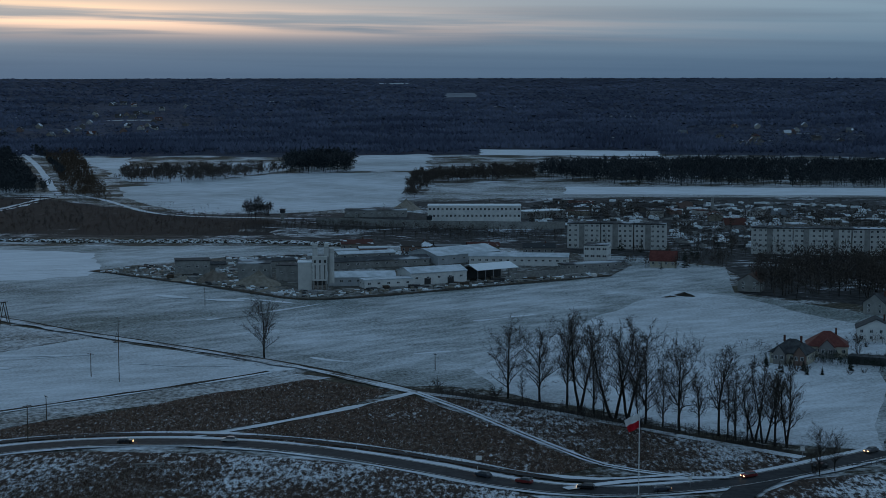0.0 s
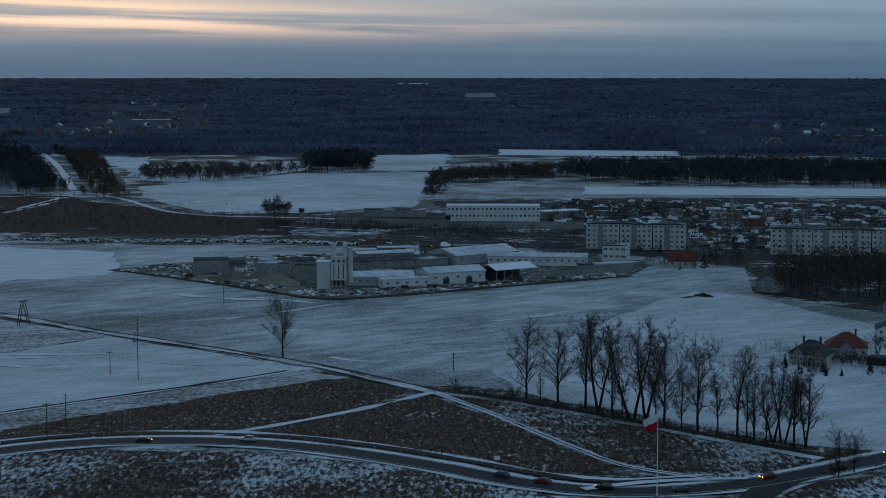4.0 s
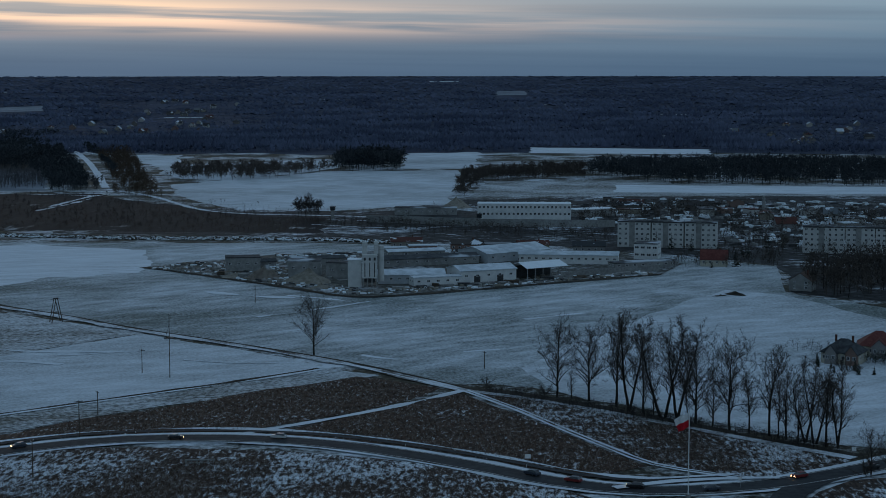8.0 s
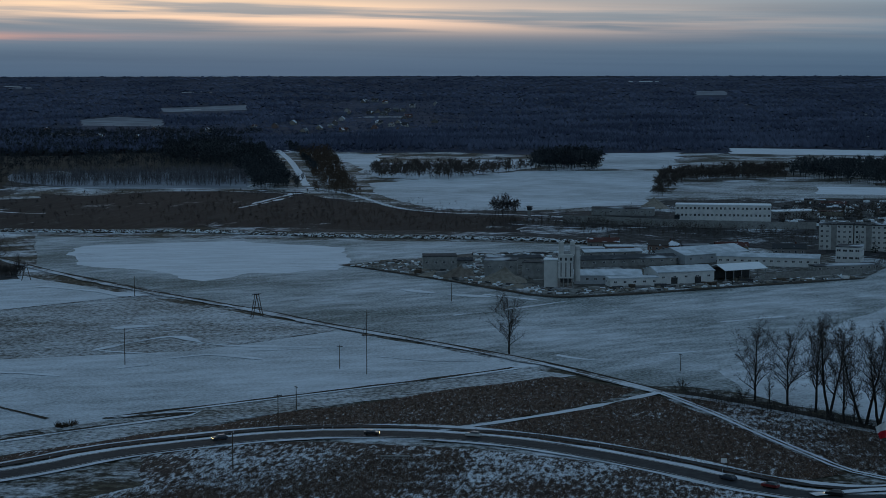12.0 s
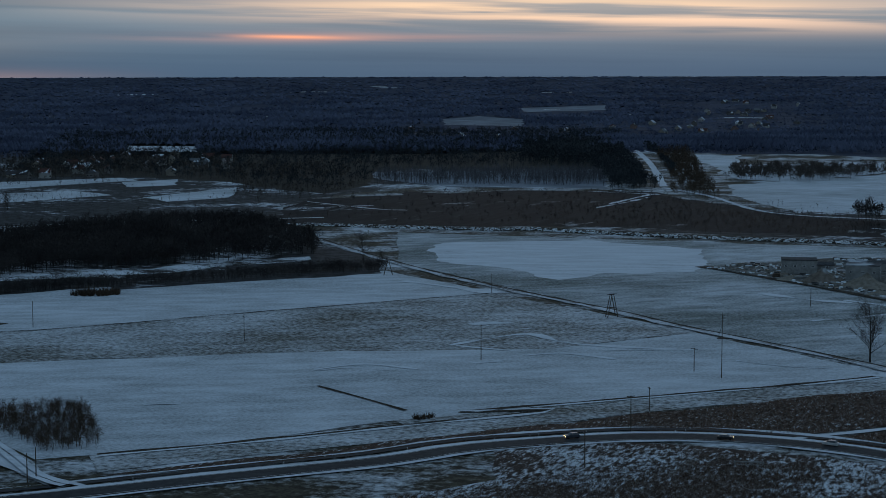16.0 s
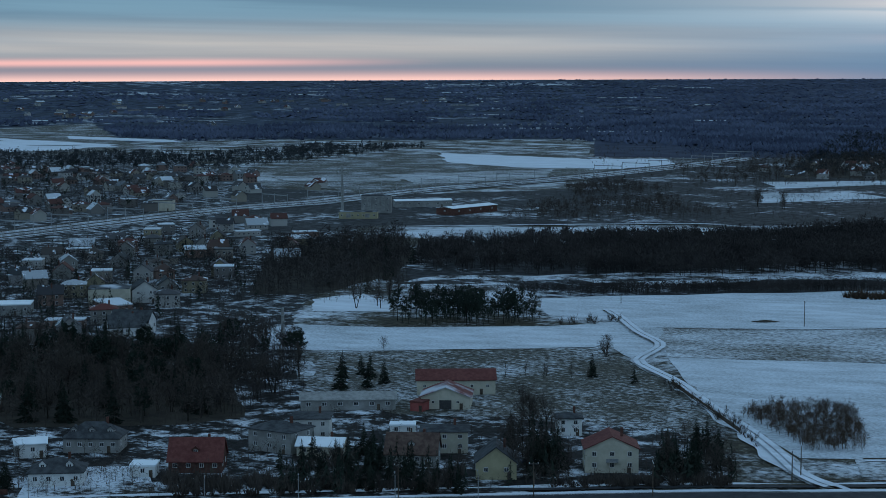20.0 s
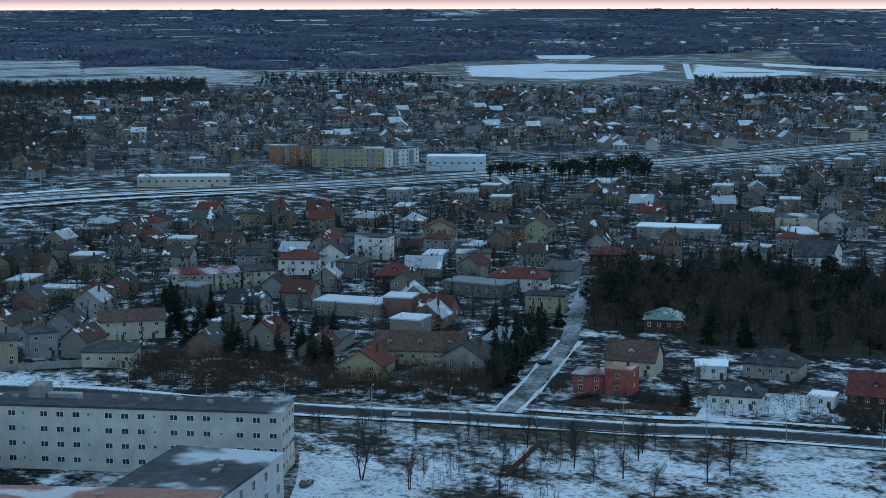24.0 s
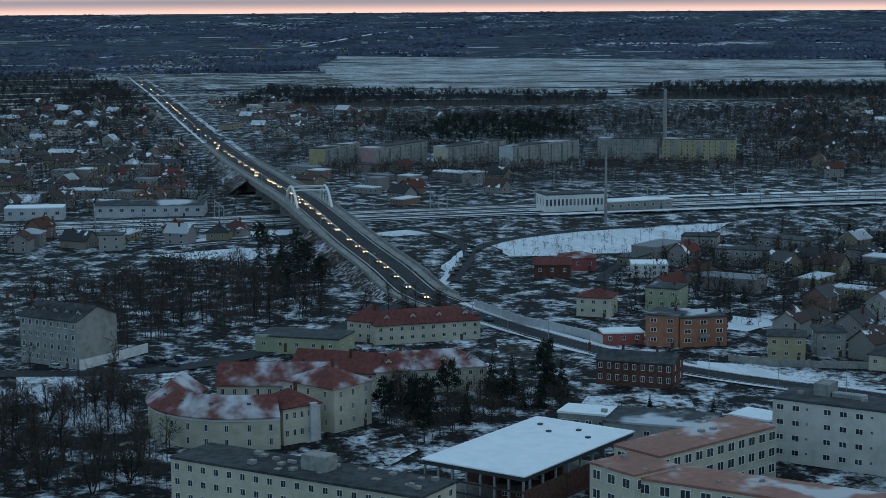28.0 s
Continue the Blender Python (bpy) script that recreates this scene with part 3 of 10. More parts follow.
sheet("tussock_ground", [(-7.2, 562.2), (37.2, 524.5), (67.2, 491.5), (97.3, 464.4), (88.2, 449.1), (67.7, 441.0), (42.9, 455.9), (19.1, 502.0)], "rough_snow", 0.18, "tussock grass flecked with snow", 3, seed=14)
sheet("tussock_ground", [(-151.0, 465.7), (-98.6, 471.7), (-56.6, 471.5), (-21.7, 456.2), (16.4, 430.3), (29.4, 413.6), (-10.7, 380.8), (-124.3, 381.3)], "rough_snow", 0.18, "tussock grass flecked with snow", 4, seed=15)
sheet("tussock_ground", [(92.2, 439.6), (115.5, 447.0), (136.5, 452.1), (124.2, 410.5), (74.0, 410.7), (79.8, 427.6)], "rough_snow", 0.18, "tussock grass flecked with snow", 3, seed=16)
sheet("tussock_ground", [(-156.3, 390.6), (-125.2, 430.0), (-92.0, 456.6), (-46.2, 464.6), (-39.5, 402.5), (-152.7, 347.9)], "rough_snow", 0.19, "tussock grass flecked with snow", 3, seed=17)
# heath and the belts beyond
sheet("heath", [(-540.8, 1388.8), (-414.9, 1371.1), (-335.4, 1431.3), (-267.8, 1357.3), (-169.6, 1234.3), (-119.1, 1216.2), (-104.4, 1103.6), (-280.5, 1115.1), (-431.3, 1106.2)], "heath", 0.12, "brown heath with scattered bushes", 10, seed=18)
sheet("heath", [(-551.0, 1170.1), (-578.4, 1281.8), (-445.3, 1430.6), (-329.4, 1448.7), (-240.6, 1173.1), (-359.3, 1093.8), (-501.0, 1072.8)], "heath", 0.14, "brown heath with scattered bushes", 8, seed=19)
sheet("meadow_far", [(-761.8, 902.1), (-642.0, 968.2), (-579.9, 1002.4), (-626.7, 870.8), (-699.8, 828.3)], "field_white", 0.15, "snowy strip between belts of trees", 5, seed=20)
for k, pts in enumerate([
        [(-426.3, 2057.7), (-377.1, 2090.4), (-339.5, 1881.3), (-174.7, 1981.3), (-157.9, 1825.0), (-244.0, 1620.0), (-301.3, 1639.1), (-353.7, 1824.9)],
        [(-291.7, 1558.4), (-161.3, 1764.2), (-33.3, 1787.9), (-33.7, 1445.2), (-35.6, 1343.0), (-116.0, 1270.1), (-193.2, 1282.0), (-256.5, 1420.4)],
        [(-101.2, 1964.9), (-105.1, 2133.1), (-13.0, 2171.4), (-19.3, 1809.3), (-93.3, 1811.4)]]):
    sheet("far_field", pts, "field_white", 0.2, "distant snow-covered field among woods", 10, seed=30 + k)
sheet("far_field", [(-7.2, 1611.2), (162.0, 1632.6), (160.8, 1569.2), (397.9, 1565.1), (363.0, 1426.9), (100.3, 1431.0), (-20.2, 1420.3)], "field_thin", 0.2, "distant level field like an airstrip", 4, seed=33)
sheet("far_field", [(109.5, 1562.5), (390.4, 1535.4), (367.8, 1446.1), (103.0, 1470.1)], "ice", 0.28, "distant level field like an airstrip", 3, seed=34)
sheet("far_field", [(49.1, 2294.6), (278.6, 2241.3), (262.4, 2110.2), (45.9, 2143.1)], "ice", 0.3, "distant strip of snow", 5, seed=35)
sheet("far_field", [(-667.5, 1639.0), (-450.6, 1741.2), (-379.5, 1476.9), (-518.4, 1450.4), (-616.0, 1533.9)], "far_clear_hazed", 0.2, "snow between thin birches", 5, seed=36)
for k, pts in enumerate(([(-946.6, 1372.2), (-862.2, 1478.6), (-823.1, 1446.7), (-883.3, 1305.5)], [(-827.8, 1419.5), (-797.7, 1472.6), (-761.4, 1400.1), (-787.5, 1359.9)], [(-712.0, 1256.4), (-691.9, 1391.4), (-646.0, 1278.2), (-670.8, 1219.2)], [(-857.1, 1242.0), (-810.3, 1307.2), (-749.9, 1270.6), (-796.2, 1153.3)])):
    sheet("far_field", pts, "field_white", 0.2 + .01 * k, "narrow snow-covered meadow by a village", 5, seed=37 + 100 * k)
sheet("far_field", [(-1348.0, 1599.4), (-1280.6, 1659.3), (-1179.1, 1547.4), (-1198.4, 1421.5)], "ice", 0.25, "distant snow-covered field", 5, seed=38)
sheet("far_field", [(-1214.5, 2093.5), (-1113.0, 2101.9), (-1033.9, 1960.0), (-1135.1, 1963.8)], "ice", 0.3, "distant snow-covered field", 5, seed=39)
sheet("far_field", [(-1128.6, 3122.3), (-1093.2, 3249.0), (-975.7, 3162.9), (-906.5, 2922.7), (-1049.1, 2931.9)], "far_clear_hazed", 0.3, "distant clearing in the woods", 8, seed=40)
sheet("far_field", [(-1109.3, 3554.9), (-960.4, 3713.8), (-917.4, 3534.9), (-1054.9, 3418.9)], "far_clear_hazed", 0.3, "distant clearing in the woods", 8, seed=41)
sheet("far_field", [(8.8, 4326.0), (78.9, 4345.3), (83.0, 4199.2), (1.8, 4180.0)], "far_clear_hazed", 0.4, "distant clearing in the woods", 8, seed=42)
# airfield meadow, town side
sheet("airfield", [(-1431.3, 1123.7), (-1554.6, 1364.2), (-1605.7, 1604.1), (-1253.3, 1624.4), (-1167.7, 1523.6), (-1088.0, 1221.4), (-1081.4, 1025.5), (-1295.3, 1037.0)], "meadow", 0.15, "pale meadow of an old airfield", 10, seed=43)
for k, pts in enumerate([
        [(-1594.5, 1592.9), (-1227.7, 1596.5), (-1181.5, 1453.1), (-1302.4, 1406.2), (-1421.2, 1429.0)],
        [(-1369.8, 1125.9), (-1331.0, 1160.1), (-1239.7, 1191.1), (-1209.5, 1147.1), (-1304.4, 1086.1)],
        [(-1297.8, 1215.0), (-1235.9, 1405.5), (-1127.8, 1266.1), (-1175.2, 1143.8)],
        [(-1426.9, 1127.6), (-1416.1, 1164.0), (-1308.5, 1082.5), (-1321.5, 1047.7)],
        [(-2469.7, 1473.8), (-2269.6, 1469.9), (-2075.1, 1431.5), (-2112.6, 1260.1)],
        [(-2459.1, 1593.0), (-2218.8, 1621.2), (-2115.2, 1576.4), (-2373.6, 1537.4)]]):
    sheet("far_field", pts, "ice" if k in (0, 4, 5) else "field_thin", 0.25, "distant snow-covered airfield meadow", 8, seed=44 + k)
sheet("field_town_side", [(-828.6, 780.4), (-824.9, 834.5), (-699.4, 944.0), (-647.8, 980.1), (-629.2, 872.3), (-695.4, 801.5), (-766.2, 755.2)], "field_white", 0.16, "snowy field behind a belt of trees", 5, seed=50)
sheet("snow_clearing", [(-611.2, 524.3), (-608.9, 554.8), (-567.9, 538.1), (-553.5, 521.0), (-579.7, 501.2)], "ice", 0.15, "patch of level snow", 4, seed=51)
sheet("field_town_near", [(-553.8, 466.3), (-518.9, 488.3), (-475.5, 534.0), (-459.7, 562.3), (-430.6, 530.2), (-424.9, 506.4), (-472.7, 447.7), (-510.4, 415.6), (-555.0, 443.2)], "field_white", 0.16, "snowy strip of field at the town's edge", 3, seed=52)
sheet("field_zigzag", [(-537.3, 599.5), (-434.4, 733.8), (-349.6, 649.1), (-439.7, 563.5), (-400.5, 520.2), (-388.3, 487.9), (-437.0, 524.1), (-461.8, 564.9), (-493.7, 558.1)], "field_white", 0.14, "snow-covered field by a winding track", 4, seed=53)
sheet("meadow_allotment", [(-494.4, 421.6), (-443.7, 479.1), (-422.5, 506.8), (-355.1, 464.5), (-297.5, 422.2), (-305.8, 402.9), (-355.6, 384.0), (-383.6, 363.1), (-428.7, 365.4)], "meadow", 0.12, "rough meadow of dead grass at the town's edge", 5, seed=54)
# far strips of arable land beyond the railway
for k, pts in enumerate([
        [(-3284.0, -380.7), (-3016.1, 583.3), (-2232.3, 432.5), (-2229.7, 101.0), (-1936.6, -49.2), (-2138.6, -220.7), (-2874.2, -370.9)],
        [(-2762.0, 538.5), (-2762.4, 717.3), (-2425.9, 719.6), (-2199.9, 600.0), (-2281.6, 444.2)]]):
    sheet("far_arable", pts, "field_thin", 0.2, "distant arable strips under thin snow", 10, seed=60 + k)
for k, pts in enumerate([
        [(-2564.5, 1108.9), (-2596.2, 1269.6), (-2453.2, 1406.9), (-2276.6, 1300.8), (-2077.1, 1074.5), (-2231.0, 968.9)],
        [(-2377.1, 1414.3), (-2367.7, 1475.8), (-2138.6, 1468.4), (-2045.0, 1320.5), (-2054.5, 1227.0)],
        [(-2869.7, 1374.9), (-2839.9, 1474.7), (-2712.6, 1403.1), (-2755.7, 1325.7)]]):
    sheet("frozen_meadow", pts, "ice", 0.3, "flooded meadow under white ice", 10, seed=64 + k)
sheet("meadow_runway", [(-2718.7, 1170.5), (-2804.0, 1872.9), (-2043.2, 1441.0), (-1895.0, 1181.6), (-2050.3, 820.6), (-2579.0, 994.3)], "meadow", 0.2, "wide brown meadow of an old airfield", 10, seed=70)
rng = random.Random(5)
STRIPS = []
for k in range(46):
    a, r = rng.uniform(84, 108), rng.uniform(1750, 2900)
    w, d = rng.uniform(60, 260), rng.uniform(8, 26)
    c, tang, rad = np.array(polar(a, r)), np.array(polar(a - 90 + 8, 1)), np.array(polar(a + 8, 1))
    sheet("arable_strip", [tuple(c + tang * w * s + rad * d * q) for s, q in ((-.5, -.5), (.5, -.5), (.5, .5), (-.5, .5))], rng.choice(["field_thin", "field_thin", "field", "field"]), 0.3 + 0.01 * k, "narrow arable strip under snow")
# settlements and open snow scattered in the far woods
for k in range(95):
    a, r = rng.uniform(-18, 112), rng.uniform(2400, 4700)
    w, d = rng.uniform(20, 120), rng.uniform(5, 22) * r / 2500
    c, tang, rad = np.array(polar(a, r)), np.array(polar(a - 90, 1)), np.array(polar(a, 1))
    sheet("clearing", [tuple(c + tang * w * s * rng.uniform(.7, 1.2) + rad * d * q) for s, q in ((-.5, -.5), (.5, -.5), (.5, .5), (-.5, .5))], rng.choice(["field_white", "field_thin"]), 0.4, "distant snow clearing in the woods", 6, seed=k)
# ground of the built-up part
sheet("town_ground", [(-358.7, -153.6), (-2352.1, -974.3), (-2489.2, -533.5), (-1790.0, -266.8), (-1986.3, 90.0), (-2112.8, 562.2), (-2040.7, 1208.9), (-1821.4, 1341.6), (-942.2, 844.9), (-816.4, 749.1), (-573.3, 482.7), (-428.7, 365.4), (-355.6, 384.0), (-305.8, 402.9), (-263.5, 369.1), (-280.6, 303.0), (-369.3, 236.6), (-435.8, 138.9), (-354.9, 45.0)], "town", 0.06, "trodden snow and bare soil of gardens and yards", 6, seed=80)

# ---------------------------------------------------------------- roads
MAIN = [(121.6, 471.3), (90.8, 447.2), (66.4, 432.4), (38.8, 426.6), (16.6, 435.1), (-3.6, 451.5), (-28.5, 469.2), (-54.6, 481.6), (-83.8, 485.5), (-114.2, 479.0), (-152.2, 451.6), (-170.8, 426.7), (-204.5, 393.2), (-232.5, 364.2), (-252.8, 344.8), (-287.6, 305.9), (-318.7, 269.2), (-354.8, 227.3), (-367.8, 206.3), (-395.0, 172.5), (-422.1, 134.5), (-461.0, 90.1), (-475.0, 68.6), (-492.2, 44.6), (-517.5, 20.7), (-563.2, -10.8), (-603.9, -33.4)]
ribbon("road_main", MAIN, 9.0, "asphalt", 0.42, "two-lane asphalt road, wet and clear of snow")
ribbon("verge_a", MAIN, 1.8, "snow_line", 0.36, "snow-covered verge of the main road", shift=5.5, rough=0.6)
ribbon("verge_b", MAIN, 2.4, "snow_line", 0.36, "snow-covered verge of the main road", shift=-5.8, rough=0.6)
ribbon("footway", MAIN[2:16], 2.4, "asphalt", 0.34, "narrow asphalt footway beside the road", shift=-10.5)
ribbon("footway_snow", MAIN[2:20], 2.0, "snow_line", 0.33, "snow along the footway", shift=-13.4, rough=0.8)
ribbon("edge_line", MAIN, 0.22, "marking", 0.45, "white edge line of the road", shift=3.9)
ribbon("edge_line", MAIN, 0.22, "marking", 0.45, "white edge line of the road", shift=-3.9)
ribbon("road_spur", [(88.8, 444.6), (77.8, 432.3), (68.6, 410.7), (59.9, 380.5)], 8.0, "asphalt", 0.44, "asphalt side road at the junction")
ribbon("slip_road", [(30.4, 427.8), (45.3, 434.9), (60.1, 438.5), (73.3, 439.7)], 3.0, "snow_line", 0.40, "snow on a traffic island", rough=0.4)
FORK = (-9.1, 561.2)
LANE = [(-456.9, 1003.9), (-344.6, 875.3), (-259.9, 792.3), (-183.4, 727.5), (-152.1, 696.8), (-98.5, 652.6), (-51.6, 610.6), FORK]
ribbon("farm_lane", LANE, 4.5, "lane", 0.30, "rutted farm lane with snow in its ruts", 3.0, rough=0.5)
ribbon("lane_ditch", LANE, 1.6, "soil", 0.34, "dark ditch along the farm lane", shift=3.0, rough=0.6)
ribbon("lane_wheel_track", LANE, 0.9, "snow_line", 0.36, "snow-filled wheel track", shift=-1.0)
HEDGE = [FORK, (17.1, 542.7), (45.1, 515.9), (74.5, 486.2), (97.3, 464.4)]
ribbon("farm_lane", HEDGE, 3.5, "lane", 0.30, "rutted farm lane along a row of trees", rough=0.3)
ribbon("hedge_bank", HEDGE, 5.0, "soil", 0.28, "dark grassy bank below a row of trees", shift=4.0, rough=0.8)
for s in (-0.9, 0.9):
    ribbon("wheel_track", [FORK, (7.9, 529.1), (22.2, 497.2), (33.6, 473.2), (42.9, 455.9), (58.0, 444.8), (69.0, 439.7)], 1.1, "ice", 0.34, "snow-filled wheel track through grass", shift=s, rough=0.4)
    ribbon("wheel_track", [(-486.6, 589.3), (-464.3, 571.7), (-435.0, 546.5), (-410.8, 529.3), (-402.0, 515.2), (-392.1, 492.7), (-377.9, 481.3), (-353.7, 465.8), (-319.1, 437.6), (-293.0, 418.6), (-270.5, 400.0), (-247.9, 379.6), (-235.6, 373.6)], 1.9, "ice", 0.40, "winding wheel track packed with snow", shift=s * 1.3)
ribbon("track_bed", [(-486.6, 589.3), (-464.3, 571.7), (-435.0, 546.5), (-410.8, 529.3), (-402.0, 515.2), (-392.1, 492.7), (-377.9, 481.3), (-353.7, 465.8), (-319.1, 437.6), (-293.0, 418.6), (-270.5, 400.0), (-247.9, 379.6), (-235.6, 373.6)], 5.5, "field_thin", 0.30, "rutted bed of a winding track", rough=0.4)
ribbon("field_path", [FORK, (-32.2, 531.1), (-54.2, 508.1), (-71.9, 491.5)], 3.2, "snow_line", 0.33, "snow-covered path through grass", 3.0, rough=0.7)
ribbon("field_path", [(-346.0, 458.7), (-283.6, 408.0), (-255.5, 385.8), (-231.9, 375.5)], 4.0, "snow_line", 0.30, "snow-covered path through grass", 3.0, rough=0.8)
DITCH = [(-247.6, 408.3), (-211.7, 442.1), (-182.5, 473.6), (-148.4, 508.7), (-173.9, 495.9), (-149.3, 518.9), (-109.9, 554.3), (-80.0, 581.0), (-60.8, 601.3)]
ribbon("field_ditch", DITCH, 2.0, "soil", 0.33, "dark overgrown field ditch", rough=0.9)
ribbon("ditch_snow", DITCH, 1.5, "ice", 0.33, "snow along the field ditch", shift=-2.0, rough=0.9)
ribbon("drain", [(-232.7, 522.9), (-211.6, 508.7), (-190.2, 493.5)], 1.2, "soil", 0.3, "dark drain across the snow", rough=0.9)
ribbon("field_bound", [(-438.6, 562.3), (-389.9, 599.4), (-325.9, 680.5), (-252.6, 770.4)], 0.8, "soil", 0.25, "dark boundary furrow between fields", rough=0.8)
sheet("factory_yard", [(-183.3, 909.0), (-136.4, 864.4), (-98.1, 826.1), (-61.9, 793.0), (-22.2, 810.8), (23.6, 842.4), (85.2, 883.8), (102.0, 932.6), (70.1, 996.7), (-27.5, 1004.0), (-121.8, 974.6)], "yard", 0.2, "gravel yard of a concrete works", 2, seed=71)
ribbon("compound_bank", [(-183.3, 909.0), (-136.4, 864.4), (-98.1, 826.1), (-61.9, 793.0), (-22.2, 810.8), (23.6, 842.4), (85.2, 883.8)], 4.5, "soil", 0.3, "earth bank round a factory yard", rough=0.5)
# the old railway bank behind the fields
OLDRAIL = [(-856.1, 811.6), (-728.9, 958.1), (-677.8, 974.4), (-589.1, 1065.6), (-487.0, 1069.9), (-353.0, 1074.7), (-328.9, 1085.7), (-232.2, 1066.4), (-103.7, 1059.3), (-48.6, 1036.7)]
ribbon("rail_bank", OLDRAIL, 7.0, "lane", 0.5, "low railway bank flecked with snow", rough=0.3)
ribbon("bank_snow", OLDRAIL, 2.2, "ice", 0.6, "snow along the railway bank", shift=-2.5, rough=0.9)
ribbon("far_track", [(-542.6, 2238.0), (-459.6, 1963.2), (-392.3, 1719.8), (-338.6, 1515.2)], 7.0, "ice", 0.3, "straight snowy track through a clearing", rough=0.2)
ribbon("far_track", [(-662.2, 2640.2), (-538.9, 2238.3), (-474.6, 2094.1)], 7.0, "ice", 0.3, "snowy forest road", rough=0.3)
ribbon("far_track", [(-335.4, 1500.9), (-279.8, 1417.8), (-220.0, 1289.6), (-179.7, 1247.8), (-128.9, 1234.0), (-79.7, 1220.7), (-32.9, 1207.7)], 5.0, "snow_line", 0.3, "curving snowy road by a wood", rough=0.3)
ribbon("runway", [(-2490.8, 1465.7), (-2028.5, 1202.7)], 10.0, "ice", 0.35, "snow-covered runway end")
# streets
ribbon("side_street", [(-398.1, 182.7), (-423.3, 202.4), (-451.8, 223.0), (-476.9, 241.0), (-481.1, 243.2), (-544.9, 279.9), (-589.3, 306.3)], 5.4, "street_snow", 0.30, "side street with wet wheel tracks in trodden snow")
ribbon("side_street_snow", [(-401.8, 183.1), (-424.9, 201.8), (-455.8, 223.6), (-481.2, 242.2)], 1.0, "ice", 0.33, "snow along a side street", 3.0, shift=0.5, rough=0.9)
for s in (-3.4, 3.4):
    ribbon("street_verge", [(-398.1, 182.7), (-423.3, 202.4), (-451.8, 223.0), (-476.9, 241.0)], 1.3, "snow_line", 0.26, "snowy edge of a side street", 3.0, shift=s, rough=0.9)
ribbon("town_road", [(-603.9, -33.4), (-597.7, -52.8), (-540.4, -71.2), (-492.2, -107.9), (-483.2, -155.2), (-478.6, -186.5)], 8.0, "asphalt", 0.3, "town road at a crossing")
ribbon("service_road", [(-654.0, -33.9), (-729.4, -30.6), (-783.2, -43.1), (-813.1, -68.7), (-792.5, -103.5), (-772.9, -136.9), (-745.1, -174.3)], 5.0, "asphalt", 0.3, "service road below the viaduct")
ribbon("service_road", [(-737.8, -31.0), (-773.9, -14.8), (-803.3, 16.1), (-834.9, 65.3)], 6.0, "asphalt", 0.3, "service road by the station")
ribbon("service_road", [(-654.8, 21.7), (-690.5, 29.6), (-713.8, 39.8)], 5.0, "asphalt", 0.3, "short service road")
for k, pts in enumerate([
        [(-764.5, -24.6), (-799.3, 10.8), (-835.0, 89.5), (-747.4, 58.6), (-730.1, 33.6), (-721.3, -13.8)],
        [(-719.6, -166.0), (-745.5, -132.1), (-745.7, -112.3), (-704.0, -120.2)],
        [(-745.2, -166.8), (-802.3, -142.0), (-812.8, -106.2), (-786.5, -118.4)],
        [(-792.7, -82.6), (-806.9, -62.9), (-798.9, -41.3), (-783.0, -66.2)],
        [(-647.2, -40.0), (-764.4, -34.6), (-746.5, -29.4), (-634.2, -35.0)],
        [(-508.1, 45.2), (-496.5, 61.9), (-478.0, 73.7), (-470.6, 64.9), (-488.4, 45.1)],
        [(-464.9, -149.4), (-465.5, -125.9), (-458.7, -117.9), (-443.3, -142.7)],
        [(-435.3, -129.8), (-445.5, -110.0), (-433.0, -104.1), (-420.4, -121.2)],
        [(-583.4, 64.9), (-573.2, 80.5), (-553.0, 67.0), (-557.7, 60.3)]]):
    sheet("snow_yard", pts, "ice", 0.2 + 0.01 * k, "open yard under white snow", 3, seed=90 + k)

sheet("town_ground_far", [(-1076.5, 141.0), (-1840.4, 244.5), (-1945.8, 378.2), (-1976.5, 718.3), (-1734.6, 1043.6), (-1329.1, 1047.5), (-1100.9, 814.4), (-1065.2, 551.2), (-1055.1, 429.6), (-1019.3, 333.0), (-1015.2, 228.1)], "town_far", 0.2, "gardens and lots of the far town under thin snow", 6, seed=391)
sheet("town_ground_far", [(-1289, -222), (-1649, -170), (-1711, 332), (-1164, 227), (-1106, 132), (-974, -18), (-1110, -173)], "town_far", 0.2, "lots round blocks of flats under thin snow", 6, seed=392)
for k, pts in enumerate(([(-481.0, -151.2), (-488.2, -112.0), (-466.1, -104.7), (-458.4, -128.7), (-461.4, -146.8)], [(-405.9, -43.0), (-417.2, -35.8), (-401.0, -30.4), (-385.7, -34.5)], [(-541.7, -13.9), (-532.8, 0.3), (-506.9, -3.0), (-515.0, -11.6)], [(-573.1, 100.1), (-576.9, 117.8), (-546.1, 113.1), (-543.0, 96.5)], [(-467.4, 155.1), (-457.7, 158.5), (-473.5, 171.1), (-480.6, 164.8)], [(-554.8, 156.8), (-556.8, 173.1), (-532.0, 167.4), (-529.8, 153.6)])):
    sheet("yard_snow", pts, "verge_snow", 0.24 + .01 * k, "snowy yard between town houses", 3, seed=395 + k)
# bare and built-up ground between the fields and the far woods
sheet("scrub_ground", [(-279.4, 1095.9), (-106.7, 1079.1), (-48.9, 1043.4), (38.6, 1022.5), (100.3, 975.2), (153.6, 932.0), (139.6, 813.4), (195.6, 764.2), (268.7, 737.0), (527.4, 1456.6), (99.4, 1418.4), (-19.7, 1383.8), (-76.2, 1275.2), (-159.1, 1276.4), (-248.1, 1308.6), (-374.0, 1471.0)], "scrub", 0.11, "dark waste ground between yards and railway", 8, seed=72)
